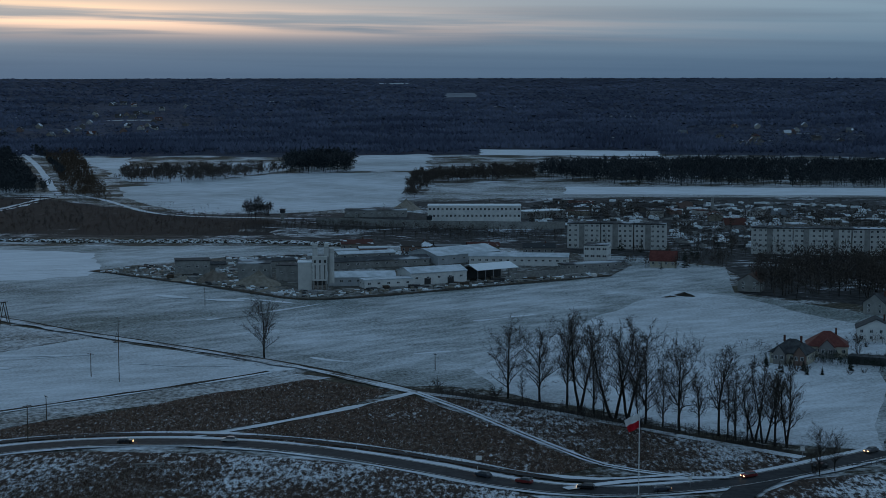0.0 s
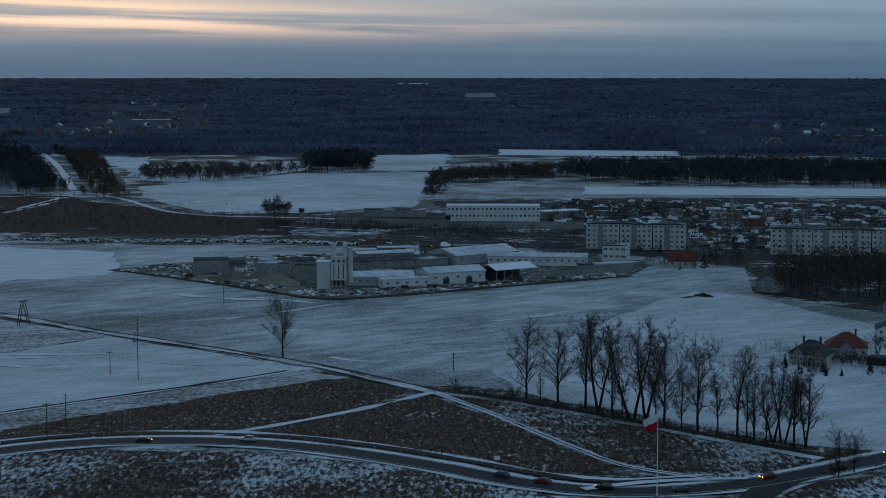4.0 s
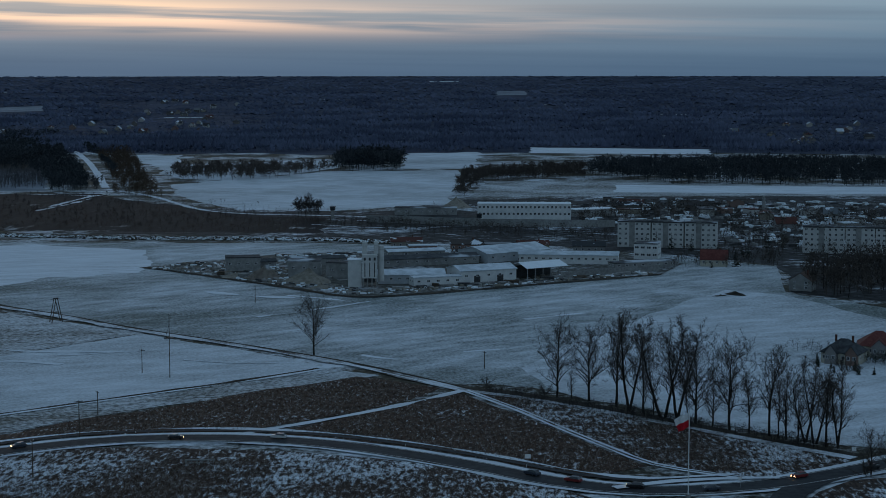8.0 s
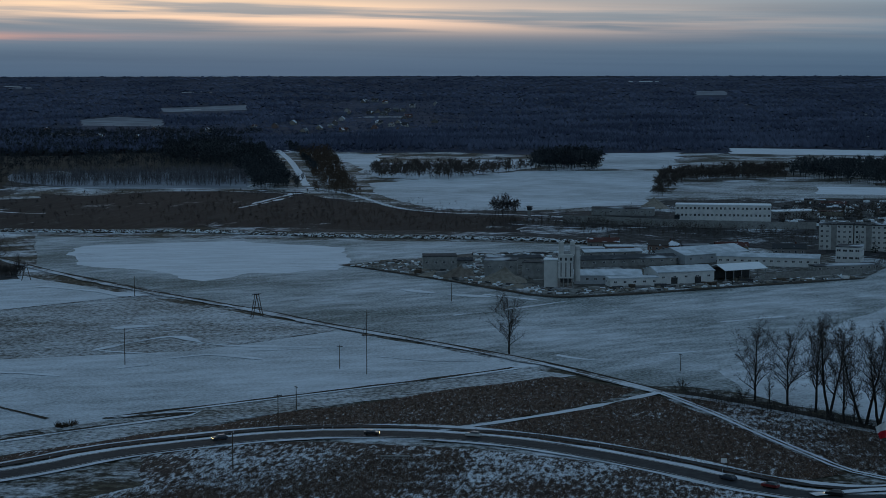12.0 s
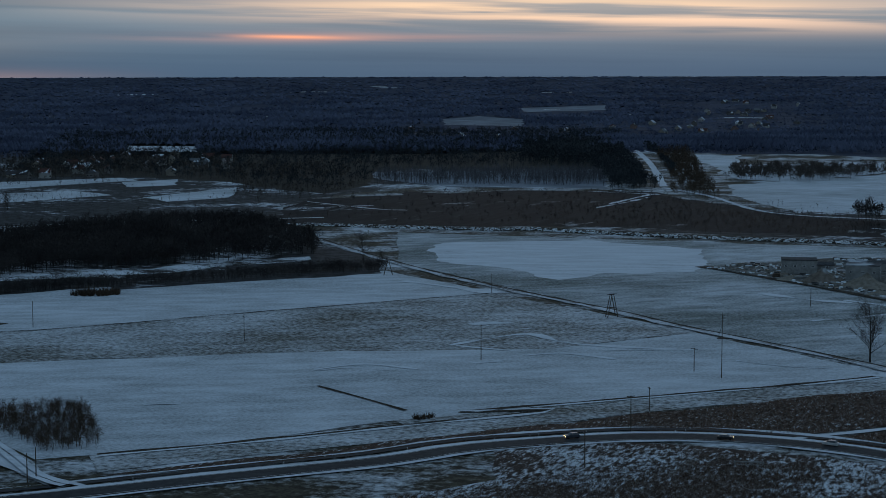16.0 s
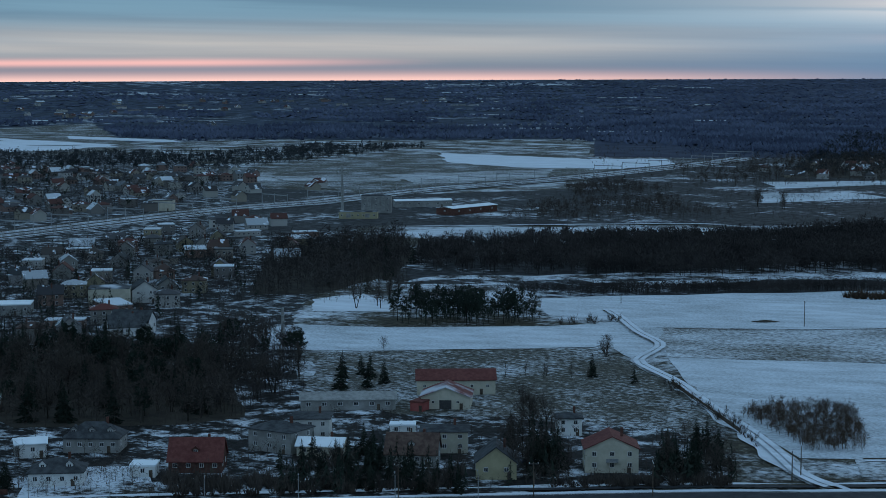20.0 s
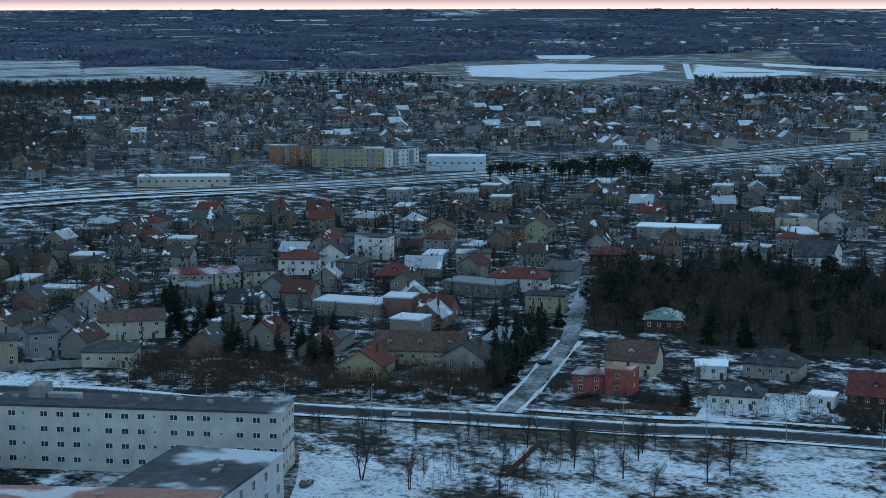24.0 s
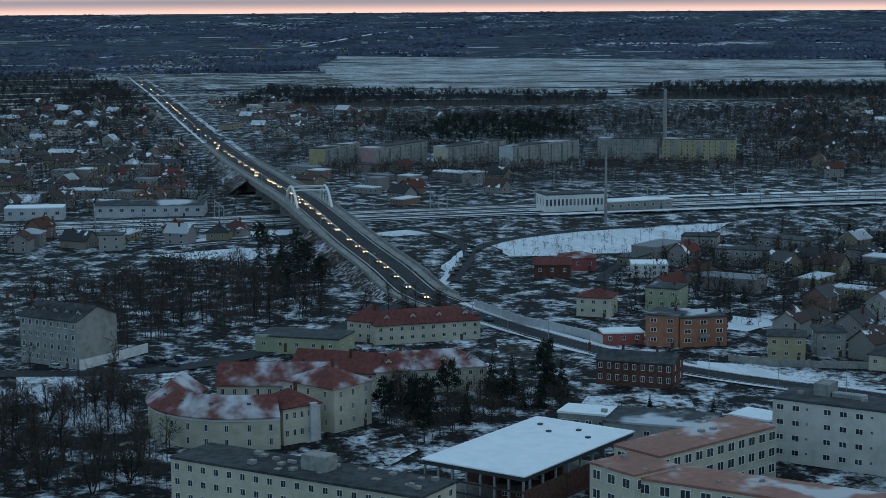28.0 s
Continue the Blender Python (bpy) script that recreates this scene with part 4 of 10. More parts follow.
sheet("scrub_ground", [(-569.6, 673.4), (-711.4, 842.1), (-605.9, 1047.5), (-505.8, 1056.2), (-435.5, 973.6), (-351.2, 875.3), (-331.7, 826.7), (-442.3, 705.0)], "scrub", 0.11, "dark ground under a belt of trees", 4, seed=73)
sheet("scrub_ground", [(-775.6, 918.5), (-517.8, 1099.5), (-583.5, 1293.1), (-465.9, 1788.6), (-592.1, 2270.5), (-1620.9, 1924.0)], "scrub", 0.07, "dark waste ground with gardens", 8, seed=74)
sheet("scrub_ground", [(-645.6, 607.8), (-753.7, 733.3), (-566.2, 955.0), (-523.8, 969.9), (-403.5, 748.3), (-538.7, 601.0), (-570.8, 562.4)], "scrub", 0.1, "dark ground under a belt of trees", 4, seed=75)
sheet("scrub_ground", [(-882.9, 687.8), (-862.4, 817.6), (-636.6, 1073.3), (-791.2, 1332.8), (-969.2, 1273.3), (-1081.4, 1025.5), (-1278.8, 997.2)], "scrub", 0.07, "dark waste ground beside the railway", 8, seed=76)

sheet("waste_snow", [(-400.4, 127.8), (-366.8, 174.9), (-335.5, 218.4), (-309.7, 258.1), (-242.8, 342.7), (-223.7, 315.8), (-279.4, 182.2), (-318.2, 101.1)], "verge_snow", 0.22, "snowy waste ground below the main road", 3, seed=81)
sheet("yard_snow", [(-370.9, 222.7), (-399.6, 245.2), (-380.5, 268.9), (-351.2, 250.1)], "verge_snow", 0.2, "snowy front garden", 2, seed=82)
sheet("yard_snow", [(-462.3, 14.0), (-463.0, 39.8), (-437.2, 40.5), (-430.6, 23.0), (-448.9, 10.6)], "verge_snow", 0.2, "snowy school yard", 3, seed=83)
sheet("yard_snow", [(-508.0, 43.5), (-487.4, 96.8), (-471.4, 93.7), (-472.0, 65.1), (-486.1, 44.9)], "verge_snow", 0.2, "snowy verge behind a wall", 2, seed=84)
sheet("yard_snow", [(-418.5, -142.8), (-458.9, -110.1), (-421.0, -101.1), (-401.1, -126.1)], "verge_snow", 0.2, "snowy park lawn under trees", 4, seed=85)
# dark hedge lines and pale strips across the far arable land
for k in range(70):
    a, r = rng.uniform(78, 108), rng.uniform(1900, 3300)
    w, d = rng.uniform(120, 420), rng.uniform(5, 16)
    c, tang, rad = np.array(polar(a, r)), np.array(polar(96 - 90, 1)), np.array(polar(96, 1))
    sheet("field_edge", [tuple(c + tang * w * s + rad * d * q) for s, q in ((-.5, -.5), (.5, -.5), (.5, .5), (-.5, .5))], rng.choice(["scrub", "far_floor_hazed", "field_thin", "field_thin", "heath", "field"]), 0.5, "narrow strip or hedge line of far fields")
for k in range(60):
    a, r = rng.uniform(36, 112), rng.uniform(2500, 4600)
    w, d = rng.uniform(40, 240), rng.uniform(8, 22) * (r / 2700) ** 1.4
    c, tang, rad = np.array(polar(a, r)), np.array(polar(a - 90, 1)), np.array(polar(a, 1))
    sheet("clearing", [tuple(c + tang * w * s * rng.uniform(.7, 1.2) + rad * d * q) for s, q in ((-.5, -.5), (.5, -.5), (.5, .5), (-.5, .5))], rng.choice(["field_white", "field_thin"]), 0.4, "distant snow clearing in the woods", 6, seed=200 + k)

VILLAGES = [[(-935.9, 2409.2), (-1118.3, 2880.5), (-737.9, 2942.9), (-639.2, 3481.8), (-422.4, 3401.9), (-390.2, 2984.6), (-553.4, 2548.6)],
            [(371.8, 2763.1), (442.6, 3070.3), (705.2, 3047.5), (593.7, 2364.6), (381.8, 2286.3)],
            [(-813.0, 3578.8), (-880.3, 3877.3), (-572.4, 3910.3), (-453.1, 3091.0)],
            [(-2985.5, 1195.5), (-3455.5, 1409.8), (-3180.2, 2123.5), (-2535.5, 1994.6), (-2952.6, 1905.3)],
            [(-3166.3, 1891.0), (-3603.7, 2153.3), (-3397.7, 2403.7), (-2936.6, 3011.1), (-2829.0, 2684.5)],
            [(-2173.7, -682.4), (-3282.9, -1027.8), (-3290.3, -790.6), (-3697.9, -572.7), (-4099.9, -183.0), (-3387.3, -392.6)]]


def rubble(name, poly, n, size, mat, label, seed):
    """Blocks, planks and debris lying about, too many to count."""
    g = np.random.default_rng(seed)
    xs, ys = [p[0] for p in poly], [p[1] for p in poly]
    p = np.column_stack([g.uniform(min(xs), max(xs), n * 6), g.uniform(min(ys), max(ys), n * 6)])
    p = p[inside_many(p[:, 0], p[:, 1], poly)][:n]
    n = len(p)
    a, s = g.uniform(0, math.tau, n), size * g.uniform(.3, 1.0, (n, 3)) * np.array((1.6, .7, .6))
    corner = np.array([(-1, -1, -.2), (1, -1, -.2), (1, 1, -.2), (-1, 1, -.2), (-.9, -.9, 1), (.9, -.9, 1), (.9, .9, 1), (-.9, .9, 1)])
    v = corner[None] * s[:, None, :]
    x = v[..., 0] * np.cos(a)[:, None] - v[..., 1] * np.sin(a)[:, None] + p[:, 0, None]
    y = v[..., 0] * np.sin(a)[:, None] + v[..., 1] * np.cos(a)[:, None] + p[:, 1, None]
    z = v[..., 2] + np.array([ground_z(*q) for q in p])[:, None] + .3
    quads = np.array([(4, 5, 6, 7), (0, 1, 5, 4), (1, 2, 6, 5), (2, 3, 7, 6), (3, 0, 4, 7)])
    f = (quads[None] + (np.arange(n) * 8)[:, None, None]).reshape(-1, 4)
    tagged(new(name, raw_mesh(name, np.stack([x, y, z], -1).reshape(-1, 3).tolist(), f.tolist(), mat)), label, "debris", kind="stuff")


BANK = smooth_line(OLDRAIL[4:], 20.0)
rubble("rail_rubble", [tuple(p[:2] + np.array((0, -7))) for p in BANK] + [tuple(p[:2] + np.array((0, 9))) for p in BANK[::-1]], 3600, 0.95, "soil", "dark rubble and weeds on a railway bank", 401)
rubble("rail_rubble", [tuple(p[:2] + np.array((0, -7))) for p in BANK] + [tuple(p[:2] + np.array((0, 9))) for p in BANK[::-1]], 3000, 0.9, "snow_roof", "snowy rubble on a railway bank", 402)
YARD = [(-179.4, 903.8), (-136.8, 866.7), (-98.9, 832.6), (-62.2, 796.9), (-22.4, 814.9), (23.7, 846.9), (84.0, 886.2), (64.1, 911.7), (24.6, 877.1), (-12.0, 833.9), (-59.9, 819.4), (-86.8, 847.9), (-115.3, 921.3), (-162.7, 935.3)]
for k, (mat, size, n) in enumerate((("concrete", 1.3, 260), ("snow_roof", 1.2, 200), ("dark_metal", 1.3, 130), ("sand", 1.6, 120))):
    rubble("yard_debris", YARD, n, size, mat, ("loose grey blocks in a works yard", "snow-covered blocks in a works yard", "dark scrap in a works yard", "small piles of aggregate in a works yard")[k], 410 + k)
BACKYARD = [(-116.9, 934.8), (-67.2, 920.9), (-7.4, 947.5), (65.6, 932.9), (69.6, 990.6), (-27.4, 1000.9), (-121.5, 971.6)]
for k, (mat, size, n) in enumerate((("concrete", 1.8, 160), ("snow_roof", 1.8, 160), ("dark_metal", 2.0, 160))):
    rubble("yard_debris", BACKYARD, n, size, mat, ("grey stacks behind the halls", "snowy stacks behind the halls", "dark stacks behind the halls")[k], 420 + k)
BELOW_FLATS = [(55.6, 1171.4), (74.5, 1382.3), (188.0, 1392.6), (339.2, 1332.6), (260.2, 1020.0), (138.3, 1021.4), (153.4, 1191.9)]
for k, (mat, size, n) in enumerate((("snow_roof", 3.0, 220), ("dark_metal", 2.6, 220), ("concrete", 2.6, 160))):
    rubble("yard_clutter", BELOW_FLATS, n, size, mat, ("snowy low roofs and lots between yards", "dark low clutter between yards", "grey low clutter between yards")[k], 430 + k)

ribbon("far_road", [(-3614.3, -495.1), (-3862.2, -447.2), (-4087.1, -393.5), (-4210.3, -339.9)], 12.0, "ice", 0.5, "distant snowy road on the plain")
for k, q in enumerate(([(-1793.9, -338.1), (-2176.0, -338.1), (-2070.5, -213.7), (-1963.3, 76.4), (-1821.8, 59.3), (-1785.6, -184.5)], [(-1927.8, 87.4), (-2225.0, 157.6), (-2202.6, 426.8), (-2218.8, 591.2), (-1934.2, 515.9), (-1865.4, 203.7)], [(-1715.6, -654.5), (-2345.1, -892.6), (-2699.4, -720.9), (-1902.6, -408.5), (-1660.3, -411.8)])):
    sheet("belt_floor", q, "soil", 0.35, "dark floor of a belt of trees", 8, seed=500 + k)
# ---------------------------------------------------------------- woods
KEEP_OFF = []      # streets and houses, where nothing grows


def wood(name, poly, n, hmin, hmax, mat, label, kind="bare", seed=1, twigs=22, clear=()):
    """Many trees too close to count, as one growth; clear lists open land that stays free."""
    g = np.random.default_rng(seed)
    xs, ys = [p[0] for p in poly], [p[1] for p in poly]
    pts = np.zeros((0, 2))
    for _ in range(40):
        p = np.column_stack([g.uniform(min(xs), max(xs), n), g.uniform(min(ys), max(ys), n)])
        p = p[inside_many(p[:, 0], p[:, 1], poly)]
        for q in clear:
            p = p[~inside_many(p[:, 0], p[:, 1], q)]
        for line, width in KEEP_OFF:
            if len(p):
                p = p[np.min((p[:, None, 0] - line[None, :, 0]) ** 2 + (p[:, None, 1] - line[None, :, 1]) ** 2 - np.square(width), axis=1) > 0]
        pts = np.concatenate([pts, p])
        if len(pts) >= n:
            break
    pts = pts[:n]
    n = len(pts)
    z0 = np.array([ground_z(x, y) for x, y in pts])
    h = g.uniform(hmin, hmax, n)
    return growth(name, pts, z0, h, mat, label, kind, g, twigs)


def crowns(base, h, g, k, mid, tall, broad, thin):
    """Triangles of crowns made of several uneven clumps of twigs, each on a tapering stem."""
    n, lumps = len(h), 6
    d = g.normal(0, 1, (n, lumps, 3))
    d /= np.linalg.norm(d, axis=2)[..., None]
    reach = g.uniform(.35, .72, (n, lumps))
    axes = np.stack([broad, broad, np.full(n, tall)], 1)[:, None, :]
    centre = np.array((0, 0, mid)) + d * reach[..., None] * axes
    pick = g.integers(0, lumps, (n, k))
    c = np.take_along_axis(centre, pick[..., None].repeat(3, 2), 1)
    q = g.normal(0, 1, (n, k, 3))
    q /= np.linalg.norm(q, axis=2)[..., None]
    p0 = c + q * (g.uniform(0, 1, (n, k)) ** .5 * .42)[..., None] * axes
    out_ = q * .8 + np.array((0, 0, .35)) + g.normal(0, .45, (n, k, 3)) + (p0 - np.array((0, 0, mid))) * 1.2
    out_ /= np.linalg.norm(out_, axis=2)[..., None]
    p1 = p0 + out_ * (g.uniform(.10, .22, (n, k)) * (.6 + broad[:, None]))[..., None]
    p1[..., 2] = np.clip(p1[..., 2], .04, 1.05)
    side = np.cross(out_, g.normal(0, 1, (n, k, 3)))
    side *= (thin[:, None] / np.maximum(np.linalg.norm(side, axis=2), 1e-6))[..., None]
    fork = p0 * .5 + p1 * .5
    e = p1 + g.normal(0, .06, (n, k, 3))
    stem = np.zeros((n, 1, 3))
    top = stem + np.array((0, 0, mid + tall * .5)) + g.normal(0, .03, (n, 1, 3))
    b = g.uniform(0, math.tau, (n, 1))
    across = np.stack([np.cos(b), np.sin(b), 0 * b], 2) * .014
    root = np.array((0, 0, .2)) + np.zeros((n, lumps, 3))
    root[..., 2] += g.uniform(0, mid * .5, (n, lumps))
    arm = np.stack([-d[..., 1], d[..., 0], 0 * d[..., 0]], 2) * .009
    tris = [np.stack(t, 2).reshape(n, -1, 3) for t in ((p0 - side, p0 + side, p1), (fork - side, fork + side, e), (stem - across, stem + across, top), (root - arm, root + arm, centre))]
    v = np.concatenate(tris, 1) * h[:, None, None] + base[:, None, :]
    return v.reshape(-1, 3)


def growth(name, pts, z0, h, mat, label, kind, g, twigs=22):
    n = len(pts)
    base = np.column_stack([pts, z0])
    tris = []
    if kind == "thin":
        k = twigs
        hh = np.repeat(h, k)
        bb = np.repeat(base, k, axis=0)
        a = g.uniform(0, math.tau, n * k)
        lo = g.uniform(0.12, 0.75, n * k)
        lo[::k] = 0.0
        ln = g.uniform(0.2, 0.5, n * k) * (1.05 - lo)
        out_ = g.uniform(0.1, 0.32, n * k) * np.sqrt(1 - lo * 0.8)
        p0 = bb + np.column_stack([np.cos(a) * 0.03 * hh, np.sin(a) * 0.03 * hh, lo * hh])
        p1 = bb + np.column_stack([np.cos(a) * out_ * hh, np.sin(a) * out_ * hh, np.minimum(lo + ln, 1.0) * hh])
        p1[:, 2] = np.minimum(p1[:, 2], bb[:, 2] + hh * (1.0 - 2.6 * out_ * out_))
        p1[::k] = base + np.column_stack([g.normal(0, .03, n) * h, g.normal(0, .03, n) * h, h * 0.88])
        w = 0.010 * hh
        w[::k] *= 1.6
        b = g.uniform(0, math.tau, n * k)
        side = np.column_stack([np.cos(b), np.sin(b), g.uniform(-.3, .3, n * k)]) * w[:, None]
        mid = (p0 + p1) * 0.5
        tris = [p0 - side, p0 + side, p1]
        # a fan of finer twigs at the end of each limb
        e = g.normal(0, 1, (n * k, 3)) * (0.09 * hh)[:, None]
        tris2 = [mid - side * 0.7, mid + side * 0.7, p1 + e]
        v = np.concatenate([np.stack(tris, 1).reshape(-1, 3), np.stack(tris2, 1).reshape(-1, 3)])
    elif kind == "bare":                            # lumpy crowns of many fine twigs on a stem and limbs
        v = crowns(base, h, g, max(12, int(twigs * 1.25)), .60, .38, g.uniform(.26, .42, n), np.interp(np.hypot(pts[:, 0], pts[:, 1]), (400, 1000, 2200), (.0075, .018, .042)))
    elif kind == "pine":                            # bare stems below, dense ragged tops
        v = crowns(base, h, g, max(20, int(twigs * 2)), .70, .27, g.uniform(.17, .26, n), np.interp(np.hypot(pts[:, 0], pts[:, 1]), (400, 1000, 2200), (.022, .028, .036)))
    elif kind == "brush":
        k = twigs
        hh = np.repeat(h, k)
        bb = np.repeat(base, k, axis=0)
        a, t = g.uniform(0, math.tau, n * k), g.uniform(0.1, 0.75, n * k)
        p0 = bb + np.column_stack([np.cos(a), np.sin(a), 0 * a]) * (hh * 0.12)[:, None]
        p1 = bb + np.column_stack([np.cos(a) * t, np.sin(a) * t, g.uniform(.45, 1.05, n * k)]) * hh[:, None]
        b = g.uniform(0, math.tau, n * k)
        side = np.column_stack([np.cos(b), np.sin(b), 0 * b]) * (0.05 * hh)[:, None]
        v = np.stack([p0 - side, p0 + side, p1], 1).reshape(-1, 3)
    else:                                           # spruces
        k = twigs
        hh = np.repeat(h, k)
        bb = np.repeat(base, k, axis=0)
        k2 = 2 * k
        hh, bb = np.repeat(h, k2), np.repeat(base, k2, axis=0)
        lv = np.tile(np.linspace(0.06, 0.95, k2), n) + g.uniform(-.04, .04, n * k2)
        a = g.uniform(0, math.tau, n * k2)
        wide = (np.repeat(g.uniform(.17, .27, n), k2) * (1.04 - lv) + 0.015) * g.uniform(.55, 1.25, n * k2)
        drop, fan = g.uniform(0.03, 0.11, n * k2), g.uniform(.35, .8, n * k2)
        lean = np.repeat(g.normal(0, .02, (n, 2)), k2, axis=0) * lv[:, None]
        axis = np.column_stack([lean, np.minimum(lv + 0.05, 1.0)])
        tip = bb + axis * hh[:, None]
        l = bb + np.column_stack([lean[:, 0] + np.cos(a) * wide, lean[:, 1] + np.sin(a) * wide, lv - drop]) * hh[:, None]
        r = bb + np.column_stack([lean[:, 0] + np.cos(a + fan) * wide * .8, lean[:, 1] + np.sin(a + fan) * wide * .8, lv - drop * 0.5]) * hh[:, None]
        v = np.stack([l, r, tip], 1).reshape(-1, 3)
    nt = len(v) // 3
    me = bpy.data.meshes.new(name)
    me.vertices.add(len(v))
    me.vertices.foreach_set("co", v.astype(np.float32).ravel())
    me.loops.add(nt * 3)
    me.loops.foreach_set("vertex_index", np.arange(nt * 3, dtype=np.int32))
    me.polygons.add(nt)
    me.polygons.foreach_set("loop_start", np.arange(0, nt * 3, 3, dtype=np.int32))
    me.materials.append(M[mat])
    me.update(calc_edges=True)
    return tagged(new(name, me), label, kind="stuff", category="woods")


# the wide woods towards the horizon; open land is left out
def hills(r):
    u = np.clip((r - 2600.0) / 2300.0, 0, 1)
    return (H - 24.8) * u * u


def cells(x, y, size, seed):
    """Smooth random values from 0 to 1 over the plain, in patches of about the given size."""
    g = np.random.default_rng(seed)
    c = g.random((128, 128))
    fx, fy = x / size, y / size
    ix, iy = np.floor(fx).astype(int), np.floor(fy).astype(int)
    tx, ty = fx - ix, fy - iy
    tx, ty = tx * tx * (3 - 2 * tx), ty * ty * (3 - 2 * ty)
    q = lambda a, b: c[(ix + a) % 128, (iy + b) % 128]
    return q(0, 0) * (1 - tx) * (1 - ty) + q(1, 0) * tx * (1 - ty) + q(0, 1) * (1 - tx) * ty + q(1, 1) * tx * ty


def canopy(a0, a1, r0, r1, n, seed, towns=True):
    """The crowns of endless woods, each a small ragged tent; behind the town they break into belts and copses."""
    g = np.random.default_rng(seed)
    a = np.radians(g.uniform(a0, a1, n))
    r = r0 * (r1 / r0) ** g.uniform(0, 1, n)
    front = np.interp(np.degrees(a), (34, 42), (2150, 2640)) + 120 * g.random(n) if towns else r0
    x, y = -np.sin(a) * r, np.cos(a) * r
    stand = cells(x, y, 150, seed + 1) * .6 + cells(x, y, 60, seed + 2) * .4
    open_share = np.interp(np.degrees(a), (28, 50), (.08, .40))
    keep = (r > front) & (cells(x, y, 330, seed + 3) * .55 + cells(x * .4, y, 110, seed + 4) * .45 > open_share)
    for q in OPEN:
        for s in (1.0, 1.02, 1.045):
            keep &= ~inside_many(x * s, y * s, q)
    for q in VILLAGES:
        keep &= ~inside_many(x, y, q) | (g.random(n) < .45)
    x, y, r, stand = x[keep], y[keep], r[keep], stand[keep]
    n = len(x)
    wide = np.interp(r, (2100, 3000, 4900), (2.8, 3.8, 6.5)) * g.uniform(.7, 1.35, n)
    h = (7 + 6 * stand) * g.uniform(.88, 1.1, n) * np.interp(r, (2100, 3800, 4900), (1.0, .75, .3))
    for q in VILLAGES:
        h[inside_many(x, y, q)] *= .5
    z = hills(r)
    t = g.uniform(0, math.tau, n)
    apex = np.column_stack([x + g.normal(0, .2, n) * wide, y + g.normal(0, .2, n) * wide, z + h])
    ring = []
    for k in range(4):
        b, w = t + k * math.tau / 4, wide * g.uniform(.75, 1.25, n)
        ring.append(np.column_stack([x + np.cos(b) * w, y + np.sin(b) * w, z + h * g.uniform(.1, .55, n)]))
    v = np.stack([apex, *ring], 1).reshape(-1, 3)
    f = [(0, 1, 2), (0, 2, 3), (0, 3, 4), (0, 4, 1)]
    idx = (np.array(f)[None] + (np.arange(n) * 5)[:, None, None]).reshape(-1)
    me = bpy.data.meshes.new("far_woods")
    me.vertices.add(len(v))
    me.vertices.foreach_set("co", v.astype(np.float32).ravel())
    me.loops.add(len(idx))
    me.loops.foreach_set("vertex_index", idx.astype(np.int32))
    me.polygons.add(len(idx) // 3)
    me.polygons.foreach_set("loop_start", np.arange(0, len(idx), 3, dtype=np.int32))
    me.materials.append(M["far_wood_hazed"])
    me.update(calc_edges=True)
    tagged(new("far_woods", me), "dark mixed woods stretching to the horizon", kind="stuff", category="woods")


canopy(-24, 118, 2140, 4885, 92000, 11)
canopy(118, 336, 2660, 4885, 9000, 13, False)
for k, (a0, a1, r0) in enumerate(((-24, 37, 2150), (37, 118, 2650))):
    g = np.random.default_rng(60 + k)
    a, r = np.radians(g.uniform(a0, a1, 4200)), r0 + 620 * g.uniform(0, 1, 4200) ** 1.6
    pts = np.column_stack([-np.sin(a) * r, np.cos(a) * r])
    for q in OPEN:
        pts = pts[~(inside_many(pts[:, 0], pts[:, 1], q) | inside_many(pts[:, 0] * 1.03, pts[:, 1] * 1.03, q))]
    growth("far_wood_edge", pts, np.array([ground_z(x, y) for x, y in pts]), g.uniform(6, 11, len(pts)), "far_wood_hazed", "ragged trees along the edge of far woods", "bare", g, 8)
wood("shelter_belt", [(-569.6, 673.4), (-677.7, 802.0), (-617.2, 887.0), (-594.8, 1028.2), (-525.3, 1061.3), (-425.3, 959.2), (-399.6, 893.5), (-466.1, 805.3), (-520.6, 722.9)], 1800, 9, 13, "dark_twig", "dense belt of dark bare trees", "bare", 2, 40)
wood("shelter_belt", [(-719.6, 697.8), (-726.7, 735.2), (-695.4, 801.5), (-624.1, 877.0), (-566.2, 955.0), (-523.8, 969.9), (-449.5, 833.0), (-547.6, 720.1), (-608.1, 656.6), (-656.8, 639.0)], 1800, 9, 13, "dark_twig", "dense belt of dark bare trees", "bare", 3, 40)
wood("hedge", [(-527.5, 623.3), (-538.1, 635.9), (-456.5, 727.6), (-369.1, 839.8), (-343.4, 863.9), (-333.7, 839.6), (-446.9, 712.3)], 1700, 3.5, 6, "dark_twig", "long dark hedge at a field's edge", "bare", 4, 14)
wood("hedge", [(-572.8, 606.5), (-444.8, 751.2), (-434.4, 733.8), (-541.4, 604.0)], 1100, 3.5, 6, "dark_twig", "long dark hedge at a field's edge", "bare", 5, 14)

sheet("belt_snow", [(-566.6, 669.8), (-517.8, 718.9), (-460.7, 796.0), (-396.0, 885.4), (-390.1, 872.2), (-451.7, 780.4), (-506.7, 703.5), (-553.4, 654.2)], "verge_snow", 0.3, "strip of snow between belt and hedge", 16, seed=301)
sheet("belt_snow", [(-638.6, 621.2), (-606.4, 654.7), (-546.1, 718.1), (-473.7, 799.8), (-463.2, 782.2), (-532.6, 700.5), (-591.6, 638.7), (-621.3, 604.3)], "verge_snow", 0.3, "strip of snow between belt and hedge", 16, seed=302)
